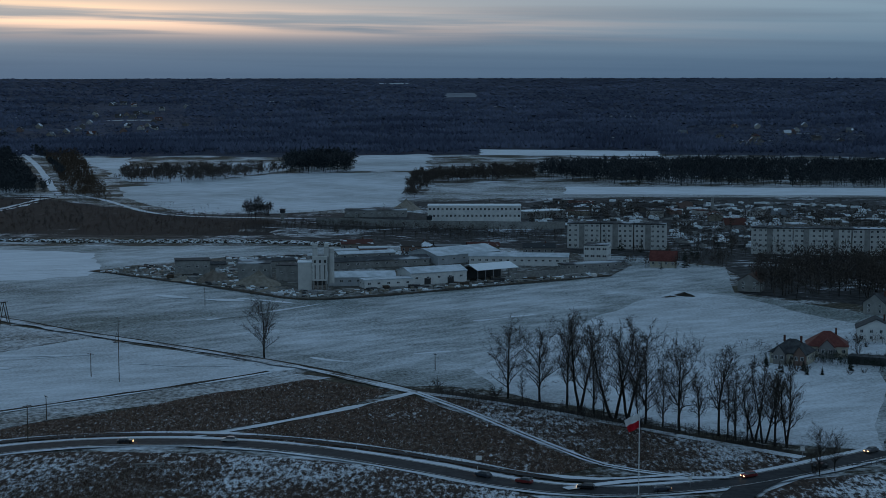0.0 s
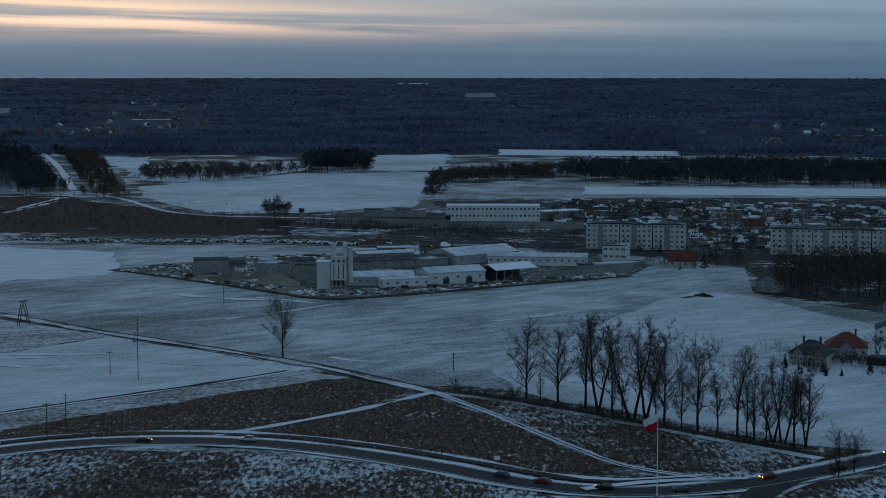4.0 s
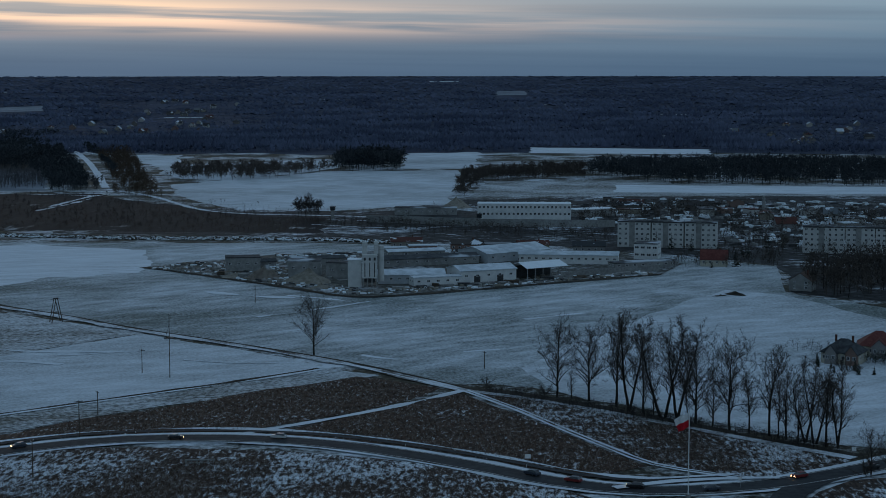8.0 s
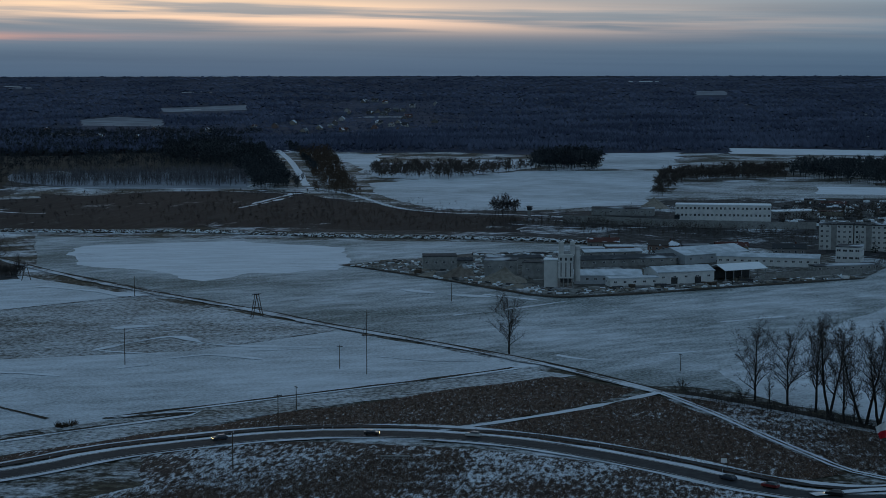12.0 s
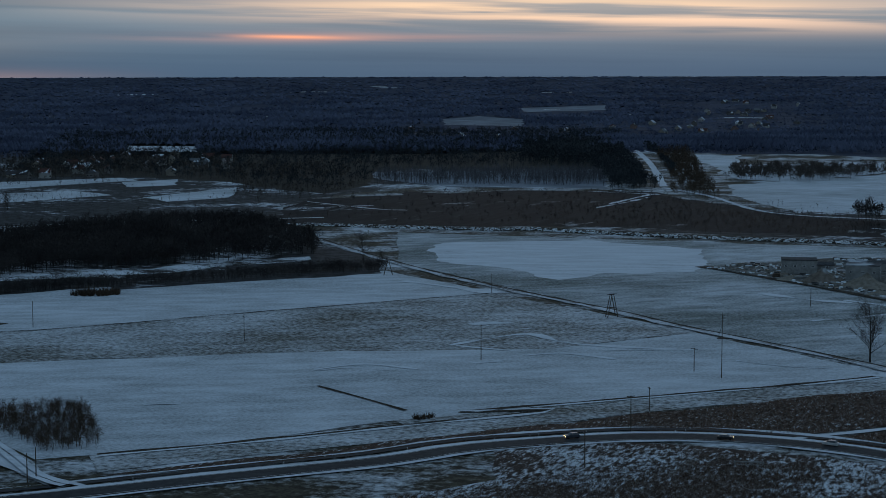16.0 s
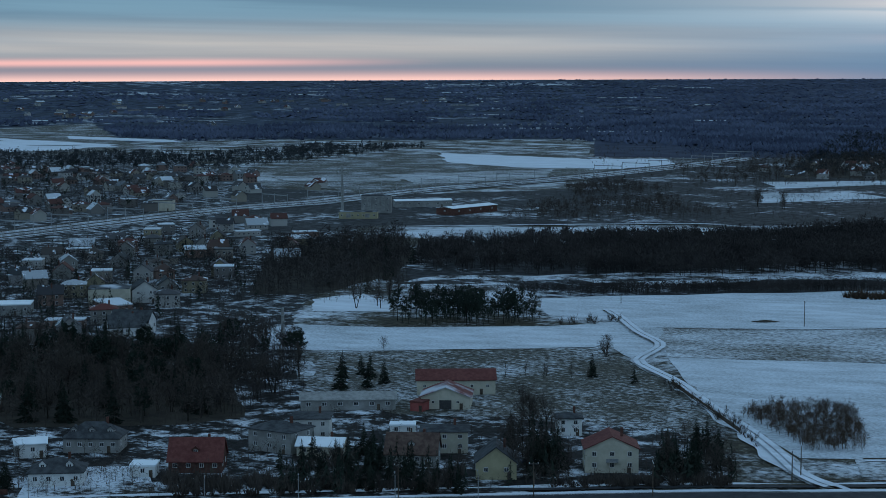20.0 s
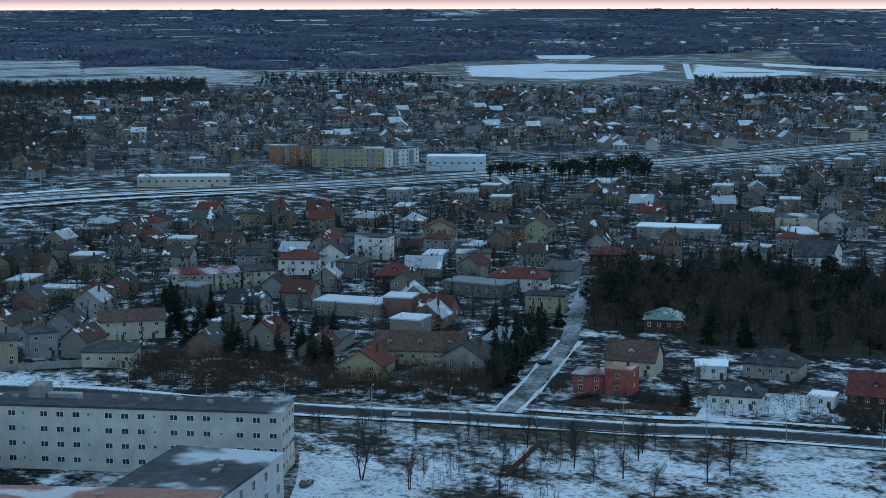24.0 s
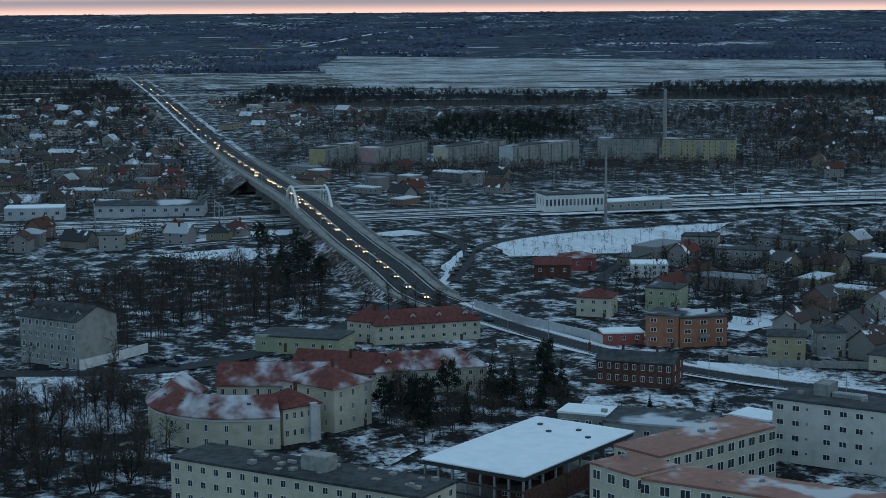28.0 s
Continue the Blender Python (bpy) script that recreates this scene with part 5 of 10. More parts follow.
sheet("pond_margin", [(-623.2, 586.7), (-585.2, 631.8), (-532.8, 598.3), (-495.5, 556.4), (-547.1, 532.1), (-576.8, 543.0)], "verge_snow", 0.28, "snowy scrubland by a frozen pond", 8, seed=305)
wood("low_scrub", [(-631.6, 594.7), (-591.6, 638.7), (-532.8, 598.3), (-501.3, 563.0), (-547.1, 532.1), (-601.2, 533.7)], 260, 1.5, 5, "twig", "thin scrub by a frozen pond", "bare", 310, 12)
wood("low_scrub", [(-862.4, 817.6), (-636.6, 1073.3), (-773.1, 1302.5), (-946.0, 1242.8), (-1009.6, 1090.1)], 900, 1, 4, "twig", "low dark scrub beside the railway", "bare", 311, 9)
wood("low_scrub", [(-775.6, 918.5), (-517.8, 1099.5), (-583.5, 1293.1), (-465.9, 1788.6), (-579.7, 2223.3), (-1585.2, 1881.6)], 2200, 1.5, 6, "twig", "low dark scrub and garden trees", "bare", 312, 9)
wood("low_scrub", [(-504.4, 1071.2), (-578.4, 1281.8), (-445.3, 1430.6), (-294.0, 1430.3), (-238.9, 1164.7), (-360.6, 1097.6)], 300, 2.5, 6, "dark_twig", "scattered dark bushes on the heath", "bare", 313, 20)
wood("low_scrub", [(-279.4, 1095.9), (-106.7, 1079.1), (38.8, 1029.1), (156.6, 932.0), (197.9, 773.4), (347.7, 1366.5), (97.7, 1393.9), (-19.4, 1360.4), (-75.6, 1265.2), (-365.8, 1438.3)], 1500, 1, 5, "twig", "low dark scrub between the yards", "bare", 314, 9)

TRACK_GAP = [(-325, 1500), (-379, 1719), (-446, 1963), (-529, 2238), (-650, 2640), (-690, 2640), (-560, 2238), (-480, 1963), (-408, 1719), (-352, 1515)]
MID_WOOD = [(-986.0, 1460.0), (-847.0, 1491.0), (-737.0, 1450.0), (-633.0, 1369.0), (-588.0, 1339.0), (-594.0, 1451.0), (-678.0, 1679.0), (-530.0, 1743.0), (-454.0, 1760.0), (-529.0, 2134.0), (-617.0, 2529.0), (-690, 2750), (-1100, 2650), (-1500, 2400)]
sheet("wood_floor", MID_WOOD, "soil", 0.1, "dark floor of woods between villages", 6, seed=380)
wood("mid_wood", MID_WOOD, 4200, 8, 13, "belt_wood", "dark woods between village houses", "bare", 370, 14, [q for q in OPEN if q] + [TRACK_GAP])
wood("young_wood", [(-315, 1439), (-262, 1384), (-317, 1606), (-385, 1889), (-462, 2213), (-504, 2196), (-399, 1782)], 900, 5, 9, "red_twig", "brown young wood beside a snowy track", "bare", 371, 14, [TRACK_GAP])
wood("dark_pine_wood", [(-372, 1470), (-462, 1725), (-560, 2120), (-510, 2230), (-445, 1963), (-372, 1719), (-336, 1510)], 520, 9, 14, "belt_wood", "dark pines beside a snowy track", "pine", 372, 14, [TRACK_GAP])
for k, q in enumerate(VILLAGES):
    wood("village_growth", q, 200, 4, 8, "far_wood_hazed", "bare trees round far village houses", "bare", 330 + k, 10)
# ---------------------------------------------------------------- buildings
def window_grid(glazed):
    """A window in one piece: frame, mullion and sill, the panes set back or left open."""
    bm = bmesh.new()
    xs, zs = (-.5, -.42, -.03, .03, .42, .5), (-.5, -.42, .42, .5)
    g = [[bm.verts.new((x, -0.07, z)) for x in xs] for z in zs]
    panes = []
    for j in range(3):
        for i in range(5):
            f = bm.faces.new((g[j][i], g[j][i + 1], g[j + 1][i + 1], g[j + 1][i]))
            if j == 1 and i in (1, 3):
                panes.append(f)
    rim = [e for e in bm.edges if e.is_boundary]
    ret = bmesh.ops.extrude_edge_only(bm, edges=rim)
    for v in ret["geom"]:
        if isinstance(v, bmesh.types.BMVert):
            v.co.y = 0.03
    if glazed:
        bmesh.ops.inset_individual(bm, faces=panes, thickness=0.02, depth=-0.05)
        for f in panes:
            f.material_index = 1
    else:
        bmesh.ops.delete(bm, geom=panes, context="FACES_ONLY")
    return bm


def window_mesh():
    return mesh_of("window", window_grid(False), "frame")


def pane_mesh():
    return box("pane", "glass", -.43, .43, -0.03, 0.02, -.43, .43)


def window_plain():
    return mesh_of("window", window_grid(True), "frame", "glass")


WINDOW, PANE, WINDOW_PLAIN = window_mesh(), pane_mesh(), window_plain()


def put_window(parent, x, y, z, turn, w, h, fine=False):
    m = Matrix.Translation((x, y, z)) @ Matrix.Rotation(turn, 4, "Z") @ Matrix.Diagonal((w, 1, h, 1))
    ob = part("window", WINDOW if fine else WINDOW_PLAIN, parent, m)
    if fine:
        part("pane", PANE, ob)
    return ob


def roof_mesh(kind, L, d, h, rh, mat, over=0.5, t=0.25):
    """Roof slabs over a plan L by d (y from 0 to d), eaves at h, ridge rh higher."""
    bm = bmesh.new()
    x0, x1, y0, y1 = -L / 2 - over, L / 2 + over, -over, d + over
    if kind in ("gable", "cross"):
        if kind == "cross":
            x0, x1, y0, y1 = y0, y1, -L / 2 - over, L / 2 + over
        ym = (y0 + y1) / 2
        drop = over * rh / ((y1 - y0) / 2 - over)
        prof = [(y0, h - drop), (ym, h + rh), (y1, h - drop)]
        rows = []
        for x in (x0, x1):
            rows.append([bm.verts.new((x, y, z)) for y, z in prof] + [bm.verts.new((x, y, z + t)) for y, z in prof])
        a, b = rows
        for q in ((3, 4), (4, 5)):
            bm.faces.new((a[q[0]], b[q[0]], b[q[1]], a[q[1]]))
        for q in ((0, 1), (1, 2)):
            bm.faces.new((a[q[1]], b[q[1]], b[q[0]], a[q[0]]))
        for i, j in ((0, 3), (5, 2)):
            bm.faces.new((a[i], b[i], b[j], a[j]))
        for r in (a, b):
            bm.faces.new((r[0], r[1], r[4], r[3]))
            bm.faces.new((r[1], r[2], r[5], r[4]))
        if kind == "cross":
            for v in bm.verts:
                v.co = Vector((v.co.y, v.co.x, v.co.z))
    elif kind == "hip":
        run = min((y1 - y0) / 2, (x1 - x0) / 2 - 0.2)
        ym = (y0 + y1) / 2
        base = [bm.verts.new(p) for p in ((x0, y0, h), (x1, y0, h), (x1, y1, h), (x0, y1, h))]
        up = [bm.verts.new((v.co.x, v.co.y, h + t)) for v in base]
        r0, r1 = bm.verts.new((x0 + run, ym, h + rh)), bm.verts.new((x1 - run, ym, h + rh))
        bm.faces.new(base[::-1])
        for i in range(4):
            bm.faces.new((base[i], base[(i + 1) % 4], up[(i + 1) % 4], up[i]))
        bm.faces.new((up[0], up[1], r1, r0)), bm.faces.new((up[1], up[2], r1)), bm.faces.new((up[2], up[3], r0, r1)), bm.faces.new((up[3], up[0], r0))
    else:
        over = 0.15
        fs = add_box(bm, -L / 2 - over, L / 2 + over, -over, d + over, h, h + 0.5)
        bmesh.ops.inset_individual(bm, faces=[fs[1]], thickness=0.3, depth=-0.28)
    bmesh.ops.recalc_face_normals(bm, faces=bm.faces[:])
    return mesh_of("roof", bm, mat)


def wall_mesh(kind, L, d, h, rh, mat):
    bm = bmesh.new()
    lo = [(-L / 2, 0), (L / 2, 0), (L / 2, d), (-L / 2, d)]
    b, t = [bm.verts.new((x, y, -0.4)) for x, y in lo], [bm.verts.new((x, y, h)) for x, y in lo]
    for i in range(4):
        bm.faces.new((b[i], b[(i + 1) % 4], t[(i + 1) % 4], t[i]))
    bm.faces.new(t)
    if kind in ("gable", "cross"):
        ends = ((1, 2), (3, 0)) if kind == "gable" else ((0, 1), (2, 3))
        for i, j in ends:
            top = bm.verts.new((t[i].co + t[j].co) / 2 + Vector((0, 0, rh)))
            bm.faces.new((t[i], t[j], top))
    bmesh.ops.recalc_face_normals(bm, faces=bm.faces[:])
    return mesh_of("wall", bm, mat)


def facade(parent, L, d, storeys, h, bays, end_bays, win, fine=False, first=0.9, base=0.6, skip=(), seen_end=1):
    st = (h - base) / storeys
    for s in range(storeys):
        z = base + st * (s + 0.55)
        for k in range(bays):
            if (s, k) not in skip:
                put_window(parent, -L / 2 + L * (k + 0.5) / bays, -0.012, z, 0, *win, fine)
        for k in range(end_bays):
            y = d * (k + 0.5) / end_bays
            if seen_end > 0:
                put_window(parent, L / 2 + 0.012, y, z, math.pi / 2, *win, fine)
            else:
                put_window(parent, -L / 2 - 0.012, y, z, -math.pi / 2, *win, fine)


CHIMNEY = box("chimney", "brick_wall", -.35, .35, -.35, .35, -1.2, 1.2, bevel=0.05)


def building(name, label, category, p0, p1, d, h, wall, roof="flat", rh=0.0, roofing="felt_snow", storeys=2, bays=4, end_bays=2, win=(1.2, 1.4), fine=False, chimneys=1, group="", base=0.6, skip=()):
    """A house from the two ends of its front, as one stands before it; its depth lies behind the front."""
    p0, p1 = Vector(p0), Vector(p1)
    L, mid, u = (p1 - p0).length, (p0 + p1) / 2, p1 - p0
    ob = thing(name, label, category, mid.x, mid.y, math.atan2(u.y, u.x), group=group)
    part("wall", wall_mesh(roof, L, d, h, rh, wall), ob)
    part("roof", roof_mesh(roof, L, d, h, rh, roofing), ob)
    if bays:
        facade(ob, L, d, storeys, h, bays, end_bays, win, fine, base=base, skip=skip, seen_end=-u.dot(mid))
    for k in range(chimneys):
        part("chimney", CHIMNEY, ob, Matrix.Translation((L * (0.22 - 0.45 * k), d * 0.55, h + rh * 0.85 + 0.6)))
    return ob


# ---------------------------------------------------------------- single trees
def limb(V, F, p, d, length, r0, r1, g, bend=0.12, seg=3, sides=4):
    """A tapered, slightly crooked limb; returns its joints."""
    pts = [p]
    for s in range(seg):
        d = (d + Vector(g.normal(0, bend, 3))).normalized()
        pts.append(pts[-1] + d * (length / seg))
    for i, q in enumerate(pts):
        r = r0 + (r1 - r0) * i / seg
        u = d.orthogonal().normalized()
        v = d.cross(u)
        for k in range(sides):
            a = k * math.tau / sides
            V.append(tuple(q + (u * math.cos(a) + v * math.sin(a)) * r))
        if i:
            b = len(V) - 2 * sides
            for k in range(sides):
                k2 = (k + 1) % sides
                F.append((b + k, b + k2, b + sides + k2, b + sides + k))
    return pts


def sliver(V, F, a, b, w, g):
    s = Vector(g.normal(0, 1, 3)).cross(b - a)
    s = s.normalized() * w if s.length > 1e-6 else Vector((w, 0, 0))
    n = len(V)
    V += [tuple(a - s), tuple(a + s), tuple(b)]
    F.append((n, n + 1, n + 2))


def along(pts, f):
    f *= len(pts) - 1
    i = min(int(f), len(pts) - 2)
    return pts[i].lerp(pts[i + 1], f - i)


def bare_tree_meshes(seed, h, rise, spread, limbs, forks=1, twigs=5, start=0.25, far=False):
    """A leafless tree: stems, rising limbs, branches on them, and a haze of fine twigs."""
    g = np.random.default_rng(seed)
    TV, TF, CV, CF = [], [], [], []
    nb, ns, nt, fine = (4, 3, 2, 0.0042) if far else (7, 5, twigs, 0.00125)
    stems = []
    for k in range(forks):
        d = Vector((g.normal(0, 0.04 + 0.10 * (forks > 1)), g.normal(0, 0.04 + 0.10 * (forks > 1)), 1)).normalized()
        stems.append(limb(TV, TF, Vector((g.normal(0, .3) * (forks > 1), g.normal(0, .3) * (forks > 1), -0.3)), d, h * g.uniform(.84, .97), h * 0.0165, h * 0.0022, g, 0.07, 7, 6))
    lift = Vector((0, 0, 1))
    for st in stems:
        for k in range(limbs):
            f = start + (0.97 - start) * (k + g.uniform(0, 1)) / limbs
            a = k * 2.4 + g.normal(0, .5)
            p = along(st, f)
            out_ = Vector((math.cos(a), math.sin(a), rise * g.uniform(.6, 1.4))).normalized()
            body = math.sqrt(max(1.0 - ((f - 0.42) / 0.64) ** 2, 0.05))
            ln = h * spread * body * g.uniform(.7, 1.25)
            r = h * 0.0082 * (1.12 - f)
            br = limb(TV, TF, p, out_, ln, r, r * 0.3, g, 0.2, 2 if far else 4, 3 if far else 4)
            for j in range(nb):
                q = along(br, (j + g.uniform(.2, 1)) / nb)
                d2 = (out_ * 0.6 + Vector(g.normal(0, .55, 3)) + lift * 0.4).normalized()
                l2 = ln * g.uniform(.28, .55)
                e2 = q + d2 * l2
                sliver(CV, CF, q, e2, max(r * .36, h * fine), g)
                for m in range(ns):
                    q3 = q.lerp(e2, (m + g.uniform(.2, 1)) / ns)
                    d3 = (d2 * .6 + Vector(g.normal(0, .6, 3)) + lift * .25).normalized()
                    e3 = q3 + d3 * l2 * g.uniform(.35, .6)
                    sliver(CV, CF, q3, e3, h * fine * 1.3, g)
                    for w in range(nt):
                        q4 = q3.lerp(e3, (w + g.uniform(.3, 1)) / nt)
                        d4 = (d3 * .6 + Vector(g.normal(0, .6, 3)) + lift * .2).normalized()
                        sliver(CV, CF, q4, q4 + d4 * h * g.uniform(.022, .055), h * fine, g)
    return raw_mesh("trunk", TV, TF, "bark"), raw_mesh("crown", CV, CF, "twig")


def conifer_meshes(seed, h, wide, pine=False, far=False):
    """Spruce with ragged drooping boughs, or pine with clumped tufts on a bare stem."""
    g = np.random.default_rng(seed)
    TV, TF, CV, CF = [], [], [], []
    limb(TV, TF, Vector((0, 0, -0.3)), Vector((0, 0, 1)), h * 0.95, h * 0.014, h * 0.003, g, 0.02, 5, 6)

    def tuft(c, size, n, d):
        for _ in range(n):
            e = (Vector(g.normal(0, 1, 3)) + d * .8).normalized() * size * g.uniform(.6, 1.2)
            b = c + Vector(g.normal(0, .35, 3)) * size
            sliver(CV, CF, b, b + e, size * g.uniform(.14, .26), g)

    if pine:
        for k in range(22):
            f = .42 + .55 * (k + g.uniform(0, 1)) / 22
            a = k * 2.4 + g.normal(0, .5)
            reach = h * wide * math.sqrt(max(1 - ((f - .62) / .42) ** 2, .06)) * g.uniform(.55, 1.15)
            p, q = Vector((0, 0, h * f * .95)), Vector((math.cos(a) * reach, math.sin(a) * reach, h * (f + .02)))
            sliver(TV, TF, p, q, h * .004, g)
            for s in (.55, .8, 1.0):
                tuft(p.lerp(q, s), h * .075, 9 if far else 16, Vector((0, 0, .6)))
    else:
        whorls = 16 if far else 26
        for k in range(whorls):
            f = .05 + .92 * (k / (whorls - 1)) ** .9
            reach = h * wide * (1.03 - f) * g.uniform(.7, 1.15)
            for j in range(6 if far else 9):
                a = g.uniform(0, math.tau)
                d = Vector((math.cos(a), math.sin(a), 0))
                l = reach * g.uniform(.6, 1.15)
                root, tip = Vector((0, 0, h * (f + .02))), d * l + Vector((0, 0, h * f - l * g.uniform(.1, .45)))
                for s in (.45, .72, 1.0):
                    c = root.lerp(tip, s)
                    for _ in range(2 if far else 3):
                        e = (d + Vector(g.normal(0, .55, 3)) - Vector((0, 0, .25))).normalized() * l * g.uniform(.22, .42)
                        sliver(CV, CF, c - e * .5, c + e * .6, l * g.uniform(.07, .13), g)
                    sliver(CV, CF, root.lerp(tip, max(s - .4, 0)), c, l * .09, g)
        sliver(CV, CF, Vector((0, 0, h * .9)), Vector((0, 0, h)), h * .012, g)
    return raw_mesh("trunk", TV, TF, "bark"), raw_mesh("crown", CV, CF, "needle")


def shrub_meshes(seed, h, mat):
    g = np.random.default_rng(seed)
    TV, TF, CV, CF = [], [], [], []
    for k in range(9):
        d = Vector((g.normal(0, .45), g.normal(0, .45), 1)).normalized()
        st = limb(TV, TF, Vector((g.normal(0, .15), g.normal(0, .15), -0.1)), d, h * g.uniform(.6, .95), h * .012, h * .004, g, .15, 3, 3)
        for m in range(26):
            e = along(st, g.uniform(.2, 1))
            sliver(CV, CF, e, e + (d + Vector(g.normal(0, .6, 3))).normalized() * h * g.uniform(.15, .35), h * .008, g)
    return raw_mesh("stem", TV, TF, "bark"), raw_mesh("crown", CV, CF, mat)


STOCK = {}
KINDS = {
    "tall": lambda s, far: bare_tree_meshes(s, 20, 1.7, 0.26, 22 - 6 * (s % 2), 1 + s % 2, 4, 0.26, far),
    "broad": lambda s, far: bare_tree_meshes(s, 16, 1.0, 0.38, 26, 1, 5, 0.18, far),
    "slim": lambda s, far: bare_tree_meshes(s, 14, 1.5, 0.22, 16, 1, 3, 0.15, far),
    "spruce": lambda s, far: conifer_meshes(s, 12, 0.26, False, far),
    "pine": lambda s, far: conifer_meshes(s, 14, 0.27, True, far),
    "shrub": lambda s, far: shrub_meshes(s, 4, "twig"),
    "willow": lambda s, far: shrub_meshes(s, 4, "red_twig"),
}
HEIGHTS = {"tall": 20, "broad": 16, "slim": 14, "spruce": 12, "pine": 14, "shrub": 4, "willow": 4}
WORDS = {
    "tall": ("bare_tree", "tall leafless tree with steep dark limbs", "tree"),
    "broad": ("bare_tree", "leafless tree with a broad twiggy crown", "tree"),
    "slim": ("bare_tree", "slim leafless tree in a garden or verge", "tree"),
    "spruce": ("spruce", "dark green spruce with drooping boughs", "tree"),
    "pine": ("pine", "dark pine with a ragged crown", "tree"),
    "shrub": ("shrub", "leafless dark shrub with thin stems", "shrub"),
    "willow": ("shrub", "leafless brownish shrub with thin stems", "shrub"),
}
trng = random.Random(3)


def tree(kind, p, h, label="", group=""):
    """A tree of a kind at p, h metres high; one of four shapes of its kind, turned by chance."""
    s = trng.randrange(4)
    x, y = p
    turn, size = trng.uniform(0, math.tau), h / HEIGHTS[kind]
    key = (kind, s, math.hypot(x, y) > 645)
    if key not in STOCK:
        name, words, cat = WORDS[kind]
        a, b = KINDS[kind](s + 10, key[2])
        ob = thing(name, words, cat, x, y, turn, group=group or "trees of the plain", data=a)
        part("crown", b, ob)
        ob.scale = (size, size, size)
        STOCK[key] = ob
    else:
        size /= STOCK[key].scale[0]
        ob = copy_thing(STOCK[key], pose(x, y, ground_z(x, y), 0, 0, math.degrees(turn)) @ Matrix.Diagonal((size * trng.uniform(.9, 1.1), size * trng.uniform(.9, 1.1), size, 1)))
    if label:
        tagged(ob, label)
    if group:
        tagged(ob, group=group)
    return ob


def row(kind, pts, n, h0, h1, spread=2.0, group=""):
    line = smooth_line(pts, 2.0)
    for k in range(n):
        p = line[int((k + trng.uniform(.1, .9)) / n * (len(line) - 1))]
        tree(kind, (p[0] + trng.gauss(0, spread), p[1] + trng.gauss(0, spread)), trng.uniform(h0, h1), group=group)


def scatter(kinds, poly, n, h0, h1, gap=3.0, avoid=None):
    n = max(2, int(n * 0.66))
    xs, ys = [p[0] for p in poly], [p[1] for p in poly]
    done = []
    for _ in range(n * 12):
        if len(done) >= n:
            break
        x, y = trng.uniform(min(xs), max(xs)), trng.uniform(min(ys), max(ys))
        if inside(x, y, poly) and all((x - a) ** 2 + (y - b) ** 2 > gap * gap for a, b in done) and not (avoid and avoid(x, y)):
            done.append((x, y))
            tree(trng.choice(kinds), (x, y), trng.uniform(h0, h1))


# row of tall trees along the lane
ROW_A = [((20.6, 551.3), 24.5, "broad"), ((30.6, 545.5), 25.0, "broad"), ((38.5, 536.1), 29.5, "tall"), ((42.0, 528.9), 31.0, "tall"), ((46.1, 524.5), 23.5, "slim"), ((51.2, 518.4), 29.9, "tall"), ((55.2, 515.8), 30.0, "tall"), ((60.0, 509.9), 24.9, "broad"), ((68.9, 501.7), 27.3, "broad"), ((79.2, 493.8), 26.9, "tall"), ((83.3, 489.1), 22.5, "slim"), ((88.0, 485.3), 22.3, "tall"), ((90.4, 483.8), 23.4, "tall"), ((92.9, 480.1), 22.4, "tall"), ((95.8, 478.6), 23.4, "tall")]
ROW_A += [((25.3, 548.3), 11, "slim"), ((48.7, 521.9), 15, "slim"), ((58.2, 512.4), 15, "tall"), ((64.6, 506.6), 17, "broad"), ((74.0, 497.7), 18, "tall"), ((81.4, 491.5), 17, "tall"), ((86.1, 486.8), 16, "slim")]
for p, h, kind in ROW_A:
    tree(kind, p, h, group="row of trees along the lane")
wood("lane_hedge", [(-4.5, 563.2), (45.6, 521.9), (96.1, 474.3), (95.0, 468.6), (44.8, 513.4), (-4.4, 557.3)], 760, 1.0, 4.2, "dark_twig", "low dark undergrowth below a row of trees", "bare", 21, 18)
tree("broad", (-65.4, 631.0), 22.7, "lone leafless tree in a snowy field")
for p, h in (((-2.1, 571.4), 4.5), ((17.1, 555.2), 5.0), ((96.1, 444.6), 6.0)):
    tree("shrub", p, h)
# round dark trees by the far fields
tree("broad", (-131.4, 1219.5), 17, "dark rounded tree beside a far road")
wood("roadside_clump", [(-140, 1216), (-131, 1211), (-122, 1216), (-122, 1226), (-140, 1226)], 9, 10, 16, "dark_twig", "dark rounded clump of trees beside a far road", "bare", 390, 60)
tree("broad", (-363.2, 878.8), 16)
tree("broad", (-346.1, 862.6), 9)
tree("shrub", (-407.3, 492.6), 8)
tree("spruce", (-383.0, 455.9), 8.5)
tree("spruce", (-364.4, 455.6), 6.4)
tree("broad", (-410.0, 496.7), 8)
tree("broad", (-475.8, 444.8), 6)
for p in ((-781.8, 1127.7), (-751.5, 1117.5), (-774.5, 1117.6), (-746.7, 1112.5)):
    tree("broad", p, 14)
row("slim", [(-403.8, 436.0), (-388.3, 447.7), (-381.3, 451.4)], 6, 4, 7)
row("shrub", [(-470.2, 545.6), (-464.1, 569.6)], 9, 3, 5)
row("shrub", [(-356.5, 463.2), (-324.4, 438.9), (-291.4, 413.5), (-274.9, 400.9)], 26, 2, 4, 1.5)
row("slim", [(-353.2, 459.0), (-292.8, 415.5)], 5, 4, 6, 1.5)
